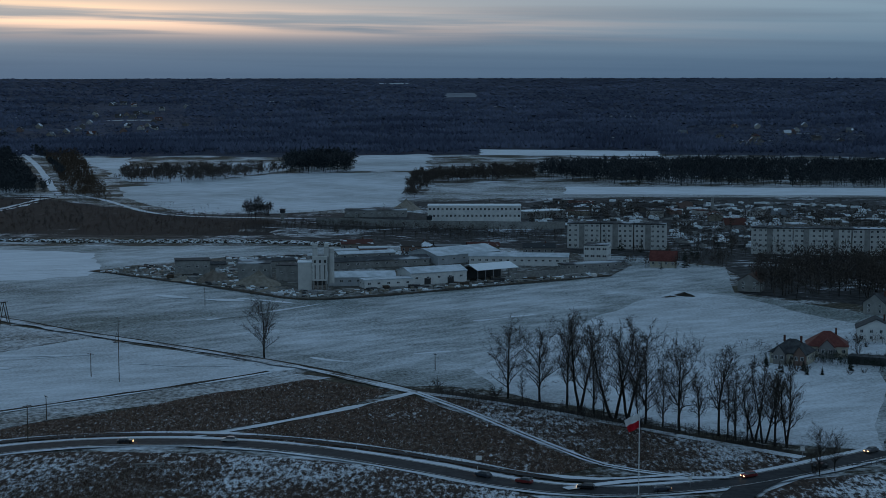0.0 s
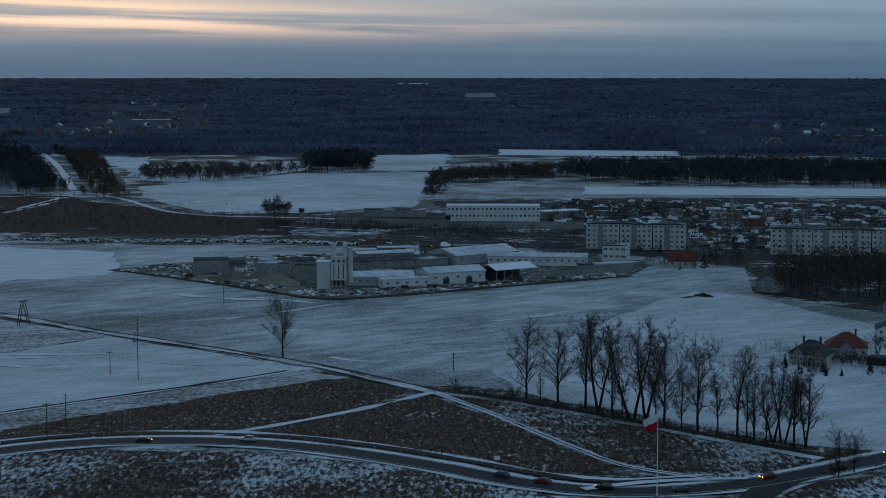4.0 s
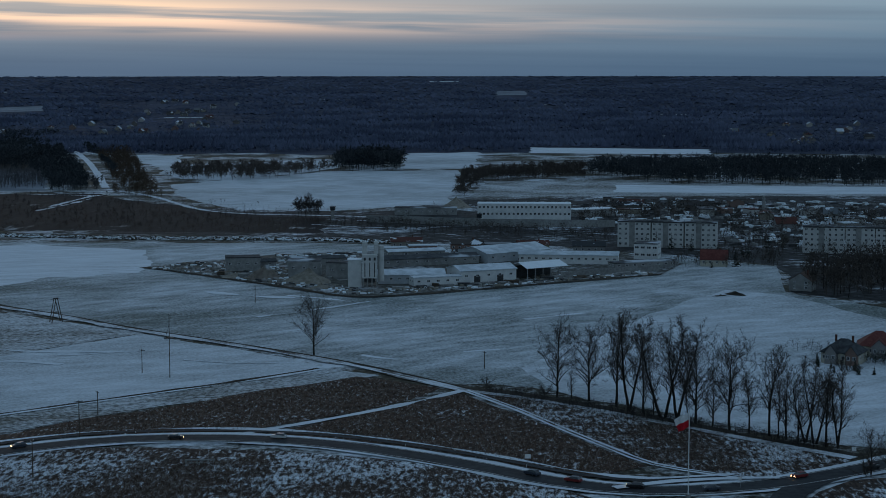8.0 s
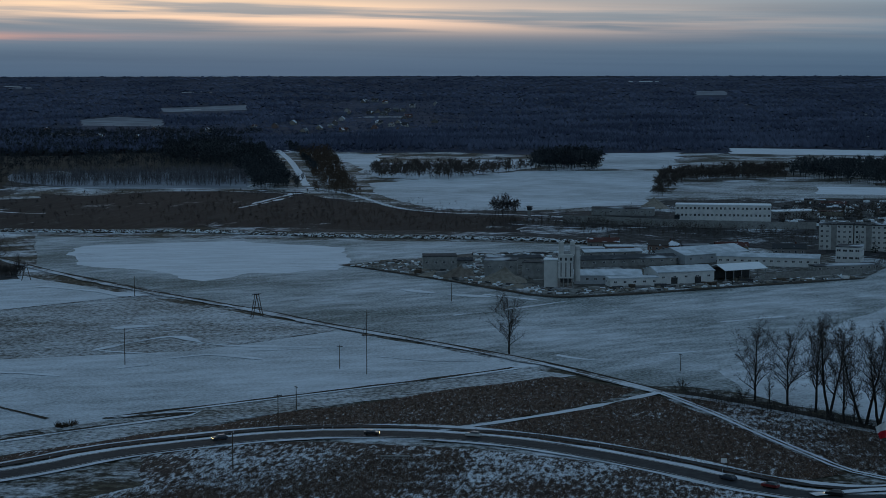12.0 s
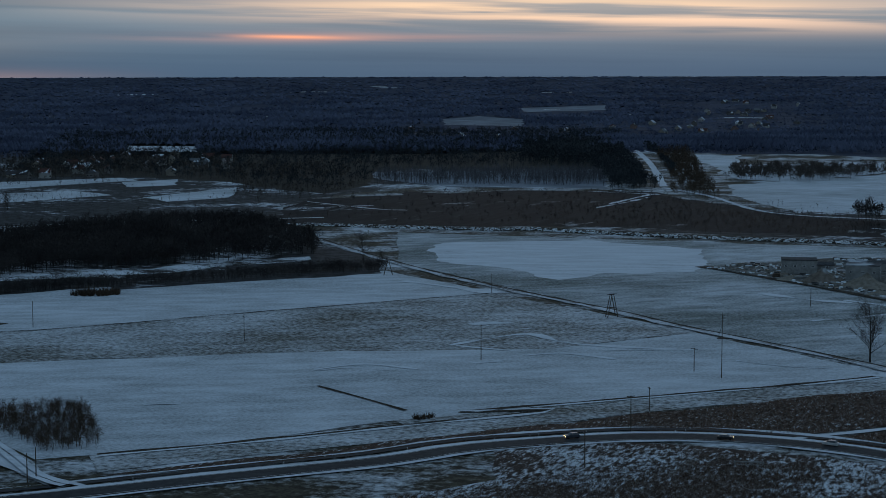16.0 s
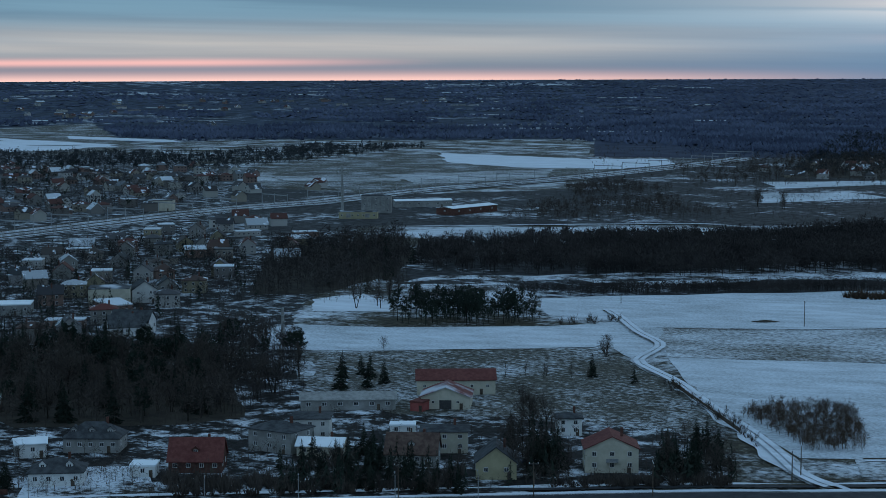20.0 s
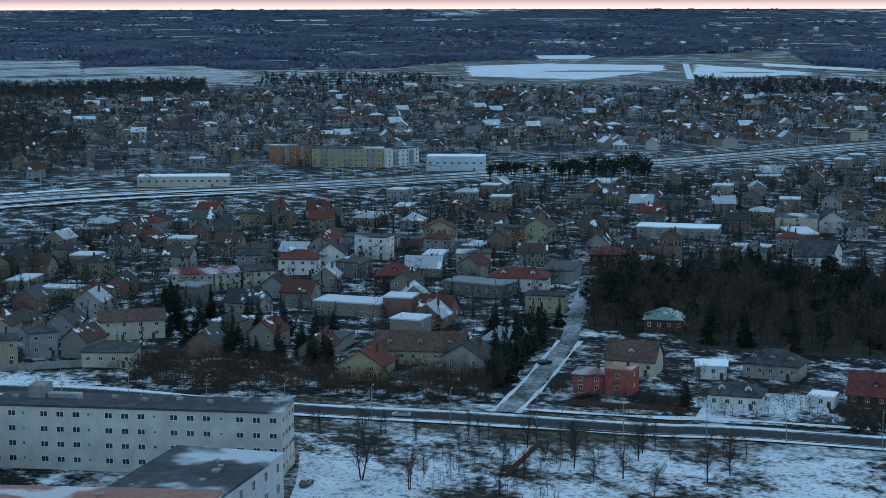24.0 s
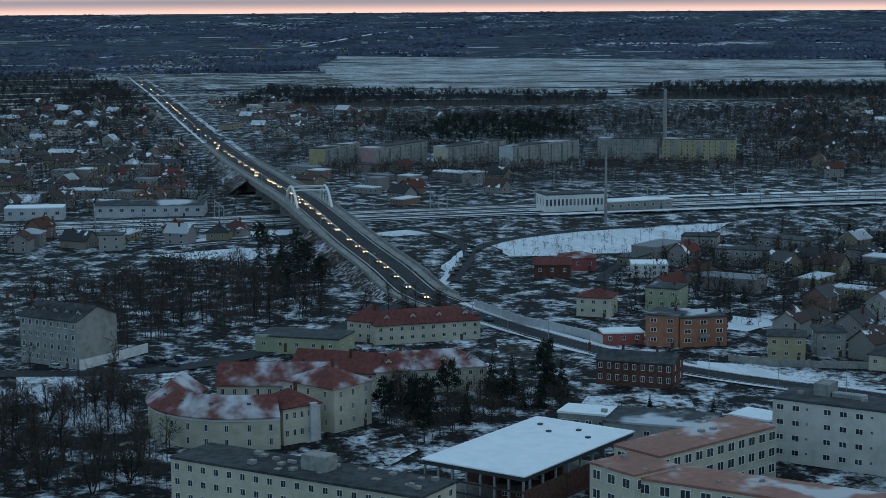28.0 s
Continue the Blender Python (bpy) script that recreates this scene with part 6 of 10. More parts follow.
# willows in the field
wood("willow_clump", [(-304.8, 433.5), (-307.2, 449.2), (-295.9, 460.8), (-284.8, 463.1), (-256.6, 424.8), (-251.4, 414.6), (-263.1, 406.5), (-283.8, 420.4)], 700, 2.2, 5.2, "red_twig", "rounded clump of brown leafless willows", "bare", 22, 40)
wood("willow_clump", [(-436.6, 698.3), (-430.1, 710.8), (-416.3, 712.7), (-412.8, 705.1), (-429.7, 694.7)], 60, 2.5, 4.5, "red_twig", "small island of brown shrubs in snow", "brush", 23, 26)
wood("willow_clump", [(-184.0, 482.1), (-179.4, 489.0), (-177.6, 485.2), (-182.4, 480.1)], 18, 1.5, 2.5, "red_twig", "low shrubs beside a ditch", "brush", 24, 20)
# pines by the pond
scatter(["pine"], [(-529.0, 501.2), (-553.7, 538.5), (-497.2, 554.7), (-481.9, 541.2), (-509.3, 501.8)], 46, 9, 14, 3)
scatter(["pine", "tall"], [(-571.6, 508.9), (-582.2, 551.6), (-545.6, 559.1), (-535.1, 507.0)], 14, 9, 14, 5)
# the dark park behind the villas
PARK = [(-543.7, 281.9), (-572.3, 306.4), (-567.5, 338.1), (-534.8, 362.9), (-480.8, 376.9), (-414.5, 329.5), (-418.0, 308.4), (-453.6, 270.1), (-481.7, 278.3), (-486.2, 254.0)]
scatter(["spruce", "broad", "tall", "broad", "pine"], PARK, 150, 9, 17, 4)
scatter(["spruce", "broad", "tall", "pine", "broad"], [(-425, 315), (-414, 330), (-429, 365), (-511, 434), (-557, 442), (-516, 375)], 46, 8, 15, 4)
wood("park_growth", [(-425, 315), (-414, 330), (-429, 365), (-511, 434), (-557, 442), (-516, 375)], 420, 4, 11, "dark_twig", "dark bare trees of a wooded park", "bare", 373, 26)
sheet("park_floor", PARK, "soil", 0.16, "dark leaf-covered floor of a wooded park", 5, seed=303)
wood("park_growth", PARK, 620, 5, 13, "twig", "dark bare trees of a wooded park", "bare", 25, 30)
wood("park_spruces", [(-571.2, 296.3), (-584.3, 312.8), (-548.3, 372.0), (-494.0, 389.8), (-470.7, 371.4), (-534.1, 318.1)], 90, 9, 15, "needle", "dark spruces at the back of a park", "spruce", 251, 20)
scatter(["spruce"], [(-574.7, 302.9), (-595.7, 334.1), (-563.6, 382.4), (-504.0, 397.6), (-480.8, 376.9), (-544.8, 324.5)], 50, 12, 17, 4)
scatter(["spruce", "broad"], [(-714.4, 622.0), (-791.8, 721.8), (-766.2, 745.5), (-677.3, 656.7), (-606.9, 556.7), (-622.6, 541.9)], 60, 9, 15, 4)
sheet("grove_floor", [(-648.1, 517.9), (-806.0, 661.7), (-803.1, 761.4), (-719.6, 697.8), (-647.1, 613.2), (-624.6, 540.0)], "soil", 0.16, "dark floor of a grove", 5, seed=304)
wood("grove", [(-648.1, 517.9), (-806.0, 661.7), (-803.1, 761.4), (-719.6, 697.8), (-629.5, 596.6), (-608.9, 526.4)], 700, 7, 13, "dark_twig", "dark grove behind the gardens", "bare", 26, 16)
# right of the factory: wood round a farmstead
wood("farm_wood", [(141.8, 803.2), (166.4, 918.5), (237.8, 931.2), (255.7, 856.1), (228.5, 763.9), (200.3, 782.9), (166.3, 789.0)], 300, 9, 16, "twig", "dark wood of bare trees round a farmstead", "bare", 27, 24)
scatter(["tall", "broad"], [(143.3, 797.1), (161.0, 880.6), (222.6, 880.0), (200.7, 792.7)], 26, 12, 18, 5)
scatter(["spruce", "shrub"], [(111.3, 622.4), (173.1, 675.0), (158.2, 616.0), (118.7, 608.0)], 16, 3, 6, 3)
wood("pond_growth", [(-526.6, 498.9), (-547.1, 532.1), (-494.9, 552.2), (-479.8, 538.8), (-507.0, 499.6)], 160, 4, 9, "needle", "dark young pines by a frozen pond", "pine", 252, 16)
wood("dark_pine_wood", [(90.7, 1685.0), (104.9, 1837.9), (253.0, 1877.6), (465.0, 1830.7), (585.2, 1777.8), (502.9, 1526.2), (160.8, 1569.2)], 1900, 13, 15.5, "belt_wood", "dark even pine plantation", "bare", 28, 20)
wood("far_grove", [(-302.1, 1613.6), (-326.5, 1776.0), (-172.7, 1823.4), (-161.3, 1764.2), (-217.6, 1622.9)], 280, 9, 13, "twig", "grey grove between snowy fields", "bare", 29, 30)
wood("far_grove", [(-160.4, 1754.6), (-169.4, 1957.6), (-104.4, 1988.8), (-92.9, 1771.6)], 240, 14, 20, "belt_wood", "dark grove between snowy fields", "bare", 30, 18)
wood("far_grove", [(-33.0, 1413.7), (-29.2, 1712.9), (96.3, 1821.8), (87.7, 1656.4), (-6.7, 1613.4), (-23.7, 1402.5)], 420, 6, 12, "twig", "dark grove at a field's edge", "bare", 31, 34)
wood("birch_plantation", [(-599.4, 1478.9), (-642.2, 1599.1), (-445.9, 1712.0), (-390.7, 1510.8), (-531.0, 1485.6)], 1500, 10, 14, "birch_wood", "pale rows of thin birches in snow", "thin", 32, 7)
wood("far_grove", [(-571.1, 1833.2), (-672.0, 2180.2), (-592.1, 2270.5), (-458.0, 1792.4)], 330, 14, 20, "belt_wood", "dark pine stand behind birches", "bare", 33, 18)
wood("far_grove", [(-372.8, 1454.2), (-445.7, 1763.1), (-444.1, 1870.0), (-336.6, 1479.2)], 300, 8, 13, "belt_wood", "dark young trees beside a clearing", "bare", 34, 18, [TRACK_GAP])
wood("far_grove", [(-399.1, 1768.1), (-433.0, 2057.0), (-281.4, 1450.7), (-305.1, 1448.1)], 260, 5, 9, "red_twig", "brown young trees beside a clearing", "bare", 35, 14, [TRACK_GAP])
wood("heath_scrub", [(-265.8, 1133.3), (-317.0, 1413.7), (-262.2, 1328.8), (-119.1, 1216.2), (-108.0, 1103.1), (-202.5, 1100.1)], 420, 2, 5, "twig", "dark scrub on the heath", "bare", 36, 14)
wood("heath_scrub", [(-130.3, 1165.3), (-55.9, 1194.6), (-9.0, 1151.3), (77.2, 1099.1), (73.7, 1048.8), (-51.2, 1093.1)], 520, 3, 7, "twig", "dark scrub along the railway", "bare", 37, 14)
wood("heath_scrub", [(-359.4, 1122.7), (-381.7, 1260.8), (-310.2, 1323.5), (-261.2, 1113.3)], 130, 2, 6, "twig", "scattered bushes on the heath", "bare", 38, 14)
wood("village_trees", [(-968.8, 1304.3), (-1051.4, 1513.0), (-1061.2, 1835.8), (-853.8, 1725.3), (-731.4, 1663.6), (-619.4, 1513.9), (-696.5, 1407.3), (-805.0, 1502.3), (-873.4, 1510.5)], 480, 7, 14, "twig", "bare trees among village houses", "bare", 39, 16)
wood("village_trees", [(-641.7, 1265.5), (-689.8, 1393.8), (-589.6, 1441.2), (-578.4, 1281.8)], 160, 4, 8, "twig", "scrub beside the meadows", "bare", 40, 14)
wood("rail_scrub", [(-832.9, 893.5), (-905.0, 1016.0), (-870.0, 1128.1), (-733.1, 1029.8), (-794.8, 916.0)], 420, 5, 10, "twig", "grey scrub by the railway", "bare", 41, 16)
wood("rail_scrub", [(-1020.7, 1176.1), (-1032.8, 1270.4), (-906.3, 1182.9), (-936.6, 1093.5)], 200, 6, 11, "twig", "grey scrub by the railway", "bare", 42, 16)
wood("town_trees", [(-716.7, 619.9), (-680.7, 653.6), (-593.2, 569.5), (-586.8, 507.3)], 120, 4, 8, "twig", "thin trees on wet ground", "bare", 43, 12)
wood("orchard", [(-623.7, 423.2), (-592.3, 470.2), (-556.4, 462.6), (-548.8, 404.7)], 130, 3, 6, "twig", "orchard of small bare trees", "bare", 44, 14)
wood("yard_trees", [(133.3, 1021.4), (163.2, 1237.6), (323.3, 1269.7), (415.2, 1258.4), (307.9, 930.5), (249.7, 988.6), (166.9, 974.5)], 700, 5, 11, "twig", "bare trees between blocks of flats", "bare", 45, 16)
wood("yard_trees", [(55.6, 1171.4), (74.5, 1304.0), (174.5, 1324.1), (158.2, 1214.3), (83.7, 1192.8)], 260, 4, 9, "twig", "bare trees behind the works", "bare", 46, 16)
wood("yard_trees", [(-289.1, 1134.5), (-316.8, 1244.1), (-195.3, 1242.5), (-133.6, 1195.6), (-125.7, 1124.6)], 160, 2, 5, "twig", "dark scrub along the railway", "bare", 47, 14)
wood("yard_trees", [(93.8, 911.4), (108.3, 990.2), (163.0, 989.6), (150.1, 910.8)], 150, 3, 8, "twig", "hedges round the last houses", "bare", 48, 16)
scatter(["spruce", "broad"], [(93.8, 911.4), (106.7, 975.1), (163.0, 989.6), (150.1, 910.8)], 14, 5, 10, 5)
scatter(["broad", "spruce", "tall"], [(73.8, 1002.9), (128.4, 996.1), (167.5, 959.8), (178.1, 1020.9), (133.3, 1034.6)], 16, 7, 12, 5)
scatter(["spruce", "shrub", "spruce"], [(110.1, 604.5), (114.3, 622.3), (127.9, 604.4), (143.1, 610.1), (162.9, 634.5), (153.2, 596.3), (124.9, 589.8)], 26, 2.5, 5, 2.5)
tree("broad", (97.6, 444.6), 13), tree("broad", (102.5, 448.4), 11)
wood("garden_hedge", [(114.2, 627.3), (142.6, 607.8), (155.2, 604.2), (158.2, 616.0), (127.5, 632.2)], 300, 1.5, 4.5, "needle", "dark garden hedge round three villas", "bare", 49, 24)
wood("garden_hedge", [(109.0, 645.2), (117.6, 658.6), (135.3, 650.3), (173.1, 675.0), (167.8, 654.1), (127.5, 632.2)], 90, 2, 5, "twig", "dark shrubs behind three villas", "bare", 50, 24)
# ---------------------------------------------------------------- houses and works by the fields
def gap(p, q):
    return (Vector(p) - Vector(q)).length


building("long_building", "long white three-storey building with rows of windows", "building", (-10.2, 1163.8), (52.2, 1163.0), 14, 14, "white_wall", "flat", 0, "snow_roof", 3, 22, 3, (1.5, 1.7), chimneys=0)
FLATS = [
    ((73.2, 1022.1), (92.1, 1018.7), 6), ((92.8, 1018.7), (111.0, 1015.2), 6), ((111.7, 1015.2), (129.7, 1011.8), 6),
    ((175.8, 989.4), (198.4, 986.1), 7), ((199.0, 986.1), (214.7, 982.9), 5), ((215.3, 982.9), (230.3, 979.8), 5), ((230.9, 979.7), (249.2, 976.6), 6), ((249.9, 976.6), (271.2, 973.4), 7)]
for p0, p1, bays in FLATS:
    ob = building("apartment_block", "pale five-storey panel block of flats with dark stairwell", "apartment block", p0, p1, 11, 15, "panel_wall", "flat", 0, "felt_snow", 5, bays, 2, (1.5, 1.4), chimneys=0, group="blocks of flats")
    L = gap(p0, p1)
    part("stairwell", box("stairwell", "grey_wall", -1.6, 1.6, -0.25, 0.0, -0.3, 15.4), ob, Matrix.Translation((-L * 0.06, 0, 0)), "grey stairwell strip")
    part("cornice", box("cornice", "dark_metal", -L / 2 - .2, L / 2 + .2, -0.3, -0.15, 14.7, 15.2), ob)
    for k in range(3):
        part("roof_vent", box("roof_vent", "concrete", -.8, .8, -.5, .5, 0, 1.3, bevel=.08), ob, Matrix.Translation((L * (-.3 + .3 * k), 5.5, 15.2)))
building("office_block", "small white two-storey office with ribbon windows", "office building", (77.4, 955.1), (90.2, 952.1), 14, 8.5, "white_wall", "flat", 0, "felt_snow", 2, 4, 4, (2.4, 1.3), chimneys=0)
building("house", "cream house with a red half-hipped roof", "house", (109.9, 921.7), (123.3, 918.9), 9, 4, "cream_wall", "gable", 4.5, "red_roof", 1, 4, 2, chimneys=1)
building("farmhouse", "grey farmhouse at the edge of a wood", "house", (139.7, 821.8), (149.6, 817.5), 9, 5, "grey_wall", "cross", 3.5, "brown_roof", 2, 2, 2)
building("house", "grey house with a dark roof beside a wood", "house", (180.7, 744.6), (188.9, 737.6), 9, 5, "grey_wall", "cross", 4, "dark_roof", 2, 2, 2)
building("house", "cream villa with dark brown roof and dormers", "house", (117.1, 618.7), (129.2, 612.6), 11, 4, "cream_wall", "hip", 4.6, "dark_roof", 1, 6, 3, chimneys=2)
building("house", "house with a steep red tiled roof", "house", (133.3, 632.2), (147.6, 629.5), 12, 4, "cream_wall", "hip", 5, "red_roof", 1, 5, 2, chimneys=1)
building("house", "white villa with a dark hipped roof", "house", (159.6, 666.6), (173.9, 663.7), 11, 5.5, "white_wall", "cross", 3.5, "dark_roof", 2, 4, 3, chimneys=1)
for p0, p1, w, r in (((117.9, 616.3), (121.6, 614.4), "house_wall", "dark_roof"), ((124.4, 612.6), (128.1, 610.8), "house_wall", "dark_roof"), ((137.0, 628.4), (142.1, 627.1), "house_wall", "red_roof")):
    building("house_wing", "small gabled porch wing of a villa", "house", p0, p1, 4, 4.4, w, "cross", 2.6, r, 1, 2, 0, chimneys=0)
building("garden_shed", "flat dark shed behind a hedge", "shed", (144.5, 616.1), (157.1, 610.0), 6, 2.6, "dark_metal", "flat", 0, "felt_snow", 1, 0, 0, chimneys=0)

# concrete works: halls, silos, heaps
def hall(name, label, p0, p1, d, h, rh, wall="steel_wall", roofing="hall_roof", bays=6, kind="gable", win=(1.6, 1.0), doors=0):
    ob = building(name, label, "industrial hall", p0, p1, d, h, wall, kind, rh, roofing, 1, bays, 2, win, chimneys=0, group="halls of the works")
    L = gap(p0, p1)
    for k in range(doors):
        part("gate", box("gate", "dark_metal", -1.7, 1.7, -0.08, 0.02, -0.2, 3.4), ob, Matrix.Translation((-L / 2 + L * (k + 0.7) / (doors + 0.4), 0, 0)))
    return ob


hall("factory_hall", "long pale hall with a snowy sheet roof", (-55.4, 840.9), (-23.2, 845.1), 14, 4.5, 2.0, bays=8)
hall("factory_hall", "pale hall with white sheet walls and rooflights", (-15.5, 845.0), (11.7, 858.4), 16, 6, 2.0, "white_wall", bays=5, doors=2)
hall("factory_hall", "low hall with a white front", (-37.7, 832.0), (-14.8, 840.5), 8, 4, 0.6, "white_wall", bays=5, kind="flat")
hall("factory_hall", "low hall beyond the yard", (-57.7, 912.9), (-7.3, 933.7), 12, 4, 1.5, "grey_wall", "felt_snow", 10)
hall("factory_hall", "big hall with a snow-white roof", (-2.7, 933.6), (31.6, 961.3), 26, 5, 3.0, "steel_wall", "hall_roof", 6)
hall("factory_hall", "long white hall with a row of windows", (14.0, 933.5), (66.8, 927.5), 12, 5, 1.5, "white_wall", "hall_roof", 14)
hall("factory_shed", "plain grey block behind gravel heaps", (-103.4, 873.0), (-86.9, 873.7), 12, 7.5, 0.4, "grey_wall", "felt_snow", 3, "flat")
hall("factory_shed", "plain grey block beside the silos", (-82.9, 862.0), (-72.0, 860.1), 10, 8, 0.4, "grey_wall", "felt_snow", 2, "flat")
hall("factory_shed", "long grey block at the edge of the works", (-137.6, 891.3), (-120.1, 894.5), 12, 7, 0.4, "concrete", "dark_roof", 4, "flat")
hall("factory_shed", "low grey shed behind the silos", (-107.1, 913.1), (-78.5, 923.1), 10, 4, 1.0, "grey_wall", "felt_snow", 5)
hall("factory_shed", "low grey shed on waste ground", (-134.4, 908.5), (-114.3, 913.5), 10, 3, 1.0, "grey_wall", "dark_roof", 3)
hall("factory_shed", "low grey shed on waste ground", (-57.3, 956.5), (-26.5, 967.7), 10, 3.5, 1.0, "grey_wall", "hall_roof", 5)
hall("factory_shed", "row of low grey garages", (63.8, 906.5), (97.9, 921.8), 8, 3, 0.5, "grey_wall", "felt_snow", 8, "flat")


def open_canopy(p0, p1, d, h):
    p0, p1 = Vector(p0), Vector(p1)
    L, mid, u = (p1 - p0).length, (p0 + p1) / 2, p1 - p0
    ob = thing("open_canopy", "open-sided store with a white sheet roof", "canopy", mid.x, mid.y, math.atan2(u.y, u.x))
    part("roof", roof_mesh("gable", L, d, h, 2.2, "snow_roof", 0.6), ob)
    for k in range(6):
        for y in (0.2, d - 0.2):
            part("post", box("post", "steel", -.15, .15, -.15, .15, -.3, h + 0.1), ob, Matrix.Translation((-L / 2 + 0.3 + (L - .6) * k / 5, y, 0)))
    part("back_wall", box("back_wall", "dark_metal", -L / 2, L / 2, d - 0.6, d - 0.45, 0, h), ob)
    return ob


open_canopy((17.1, 858.3), (37.2, 872.2), 14, 6)


def silo_tower(p):
    x, y = p
    a = math.atan2(y, x) - math.pi / 2
    ob = thing("silo_tower", "grey-white concrete mixing tower with slender silos", "silo", x, y, a)
    part("shaft", box("shaft", "panel_wall", -3.6, 3.6, 0, 7, 4.6, 16.2, bevel=.15), ob)
    part("annexe", box("annexe", "panel_wall", -10.4, -3.9, 1.5, 8, -.2, 13.2, bevel=.1), ob, label="pale rendered annexe")
    part("annexe_roof", box("annexe_roof", "snow_roof", -10.7, -3.8, 1.2, 8.3, 13.2, 13.6, bevel=.1), ob, label="snow on the annexe")
    for k, (px, py, z0, z1, r) in enumerate(((-2.3, 2.0, 16.0, 21.6, 1.25), (3.1, 2.6, 16.0, 21.9, 1.15), (5.4, 4.0, 3.0, 19.6, 1.5))):
        bm = bmesh.new()
        add_rod(bm, (0, 0, z0), (0, 0, z1), r, r, 14)
        add_rod(bm, (0, 0, z1), (0, 0, z1 + .5), r * 1.08, r * .8, 14)
        silo = part("silo", mesh_of("silo", bm, "panel_wall"), ob, Matrix.Translation((px, py, 0)))
        part("hoop", rod("hoop", "steel", (0, 0, z1 - 1.6), (0, 0, z1 - 1.4), r * 1.05, r * 1.05, 14), silo)
    for k in range(3):
        part("groove", box("groove", "dark_metal", -.22, .22, -.05, .06, 5.4, 12.2), ob, Matrix.Translation((-2.3 + 2.3 * k, 0, 0)), "dark vertical recess")
        part("painted_mark", box("painted_mark", "dark_metal", -.5, .5, -.06, .04, 13.2, 14.6), ob, Matrix.Translation((-2.4 + 2.4 * k, 0, 0)), "dark painted mark")
    part("hopper", box("hopper", "dark_metal", -2.6, 2.6, 1.2, 6, 2.4, 4.6, bevel=.4), ob)
    for k in range(8):
        part("leg", box("leg", "concrete", -.3, .3, -.3, .3, -.3, 4.6), ob, Matrix.Translation((-3.2 + 2.13 * (k % 4), .4 if k < 4 else 6.6, 0)))
    part("gantry", box("gantry", "steel", -2, 4, 2, 3, 16.2, 17.0, bevel=.05), ob)
    part("ladder", rod("ladder", "steel", (3.9, -0.1, 0), (3.9, -0.1, 16.2), 0.12), ob)
    return ob


silo_tower((-58.7, 827.1))


def heap(p, w, d, h, mat, label, seed):
    g = random.Random(seed)
    bm = bmesh.new()
    n, rings = 22, 6
    prev = None
    for j in range(rings + 1):
        f = 1 - j / rings
        ring = []
        for k in range(n):
            a = k * math.tau / n
            r = f * (1 + 0.25 * noise.noise((math.cos(a) * 2, math.sin(a) * 2, seed + j * 0.3)))
            ring.append(bm.verts.new((math.cos(a) * w / 2 * r, math.sin(a) * d / 2 * r, h * (1 - f) * (0.85 + 0.3 * noise.noise((a, j * .5, seed))) - 0.2)))
        if prev:
            for k in range(n):
                bm.faces.new((prev[k], prev[(k + 1) % n], ring[(k + 1) % n], ring[k]))
        prev = ring
    return thing("earth_mound", label, "heap", *p, g.uniform(0, 3), data=mesh_of("earth_mound", bm, mat))


heap((-113.6, 863.1), 20, 15, 8.5, "sand_snow", "snow-streaked heap of aggregate", 1)
heap((-90.4, 847.9), 25, 18, 8.0, "sand", "brown heap of gravel", 2)
heap((-128.6, 869.0), 26, 14, 3, "sand", "low heap of gravel flecked with snow", 3)
heap((-81.7, 823.8), 16, 10, 3, "sand", "grey heap of gravel", 4)
heap((-27.3, 1316.1), 40, 20, 8, "sand", "brown mound of soil beside a yard", 5)
heap((112.5, 805.5), 14, 8, 2.2, "soil", "dark heap of brushwood in the snow", 6)
heap((-416.7, 608.2), 20, 12, 1.0, "soil", "low dark heap on a field", 7)
heap((104.9, 801.5), 16, 6, 1.0, "soil", "low dark heap of brushwood", 8)


def wall_run(name, label, pts, h, thick, mat, step=12.0, group=""):
    """A wall or fence of panels between posts along a line."""
    line = [Vector(p) for p in pts]
    ob = thing(name, label, "fence", *line[0], group=group)
    o = line[0]
    for a, b in zip(line, line[1:]):
        n = max(1, int((b - a).length / step))
        for k in range(n):
            p, q = a.lerp(b, k / n) - o, a.lerp(b, (k + 1) / n) - o
            L, turn = (q - p).length, math.atan2(q.y - p.y, q.x - p.x)
            m = Matrix.Translation((p.x, p.y, 0)) @ Matrix.Rotation(turn, 4, "Z")
            part("panel", box("panel", mat, 0.15, L - 0.15, -thick / 2, thick / 2, -0.2, h * trng.uniform(.96, 1.03)), ob, m)
            part("post", box("post", mat, -.16, .149, -thick * .8, thick * .8, -0.3, h + 0.15), ob, m)
    return ob


wall_run("perimeter_wall", "long grey concrete perimeter wall", [(-86.0, 1181.9), (-10.1, 1155.4), (51.4, 1146.4), (80.8, 1150.2)], 5.0, 0.3, "concrete", 14)
wall_run("perimeter_wall", "concrete panel fence of the works", [(34.2, 867.5), (50.6, 881.7), (86.9, 901.2)], 3.0, 0.2, "concrete", 6)
wall_run("garden_fence", "dark fence beside a lane", [(-353.8, 462.8), (-320.4, 436.4), (-291.4, 413.5)], 1.6, 0.1, "wood", 5)
hall("guard_block", "low grey buildings behind a wall", (-70.1, 1240.8), (-25.8, 1240.2), 12, 5, 0.8, "grey_wall", "felt_snow", 8, "flat")
hall("guard_block", "low pale buildings behind a wall", (58.1, 1224.9), (86.9, 1238.7), 12, 5, 0.8, "grey_wall", "snow_roof", 6, "flat")


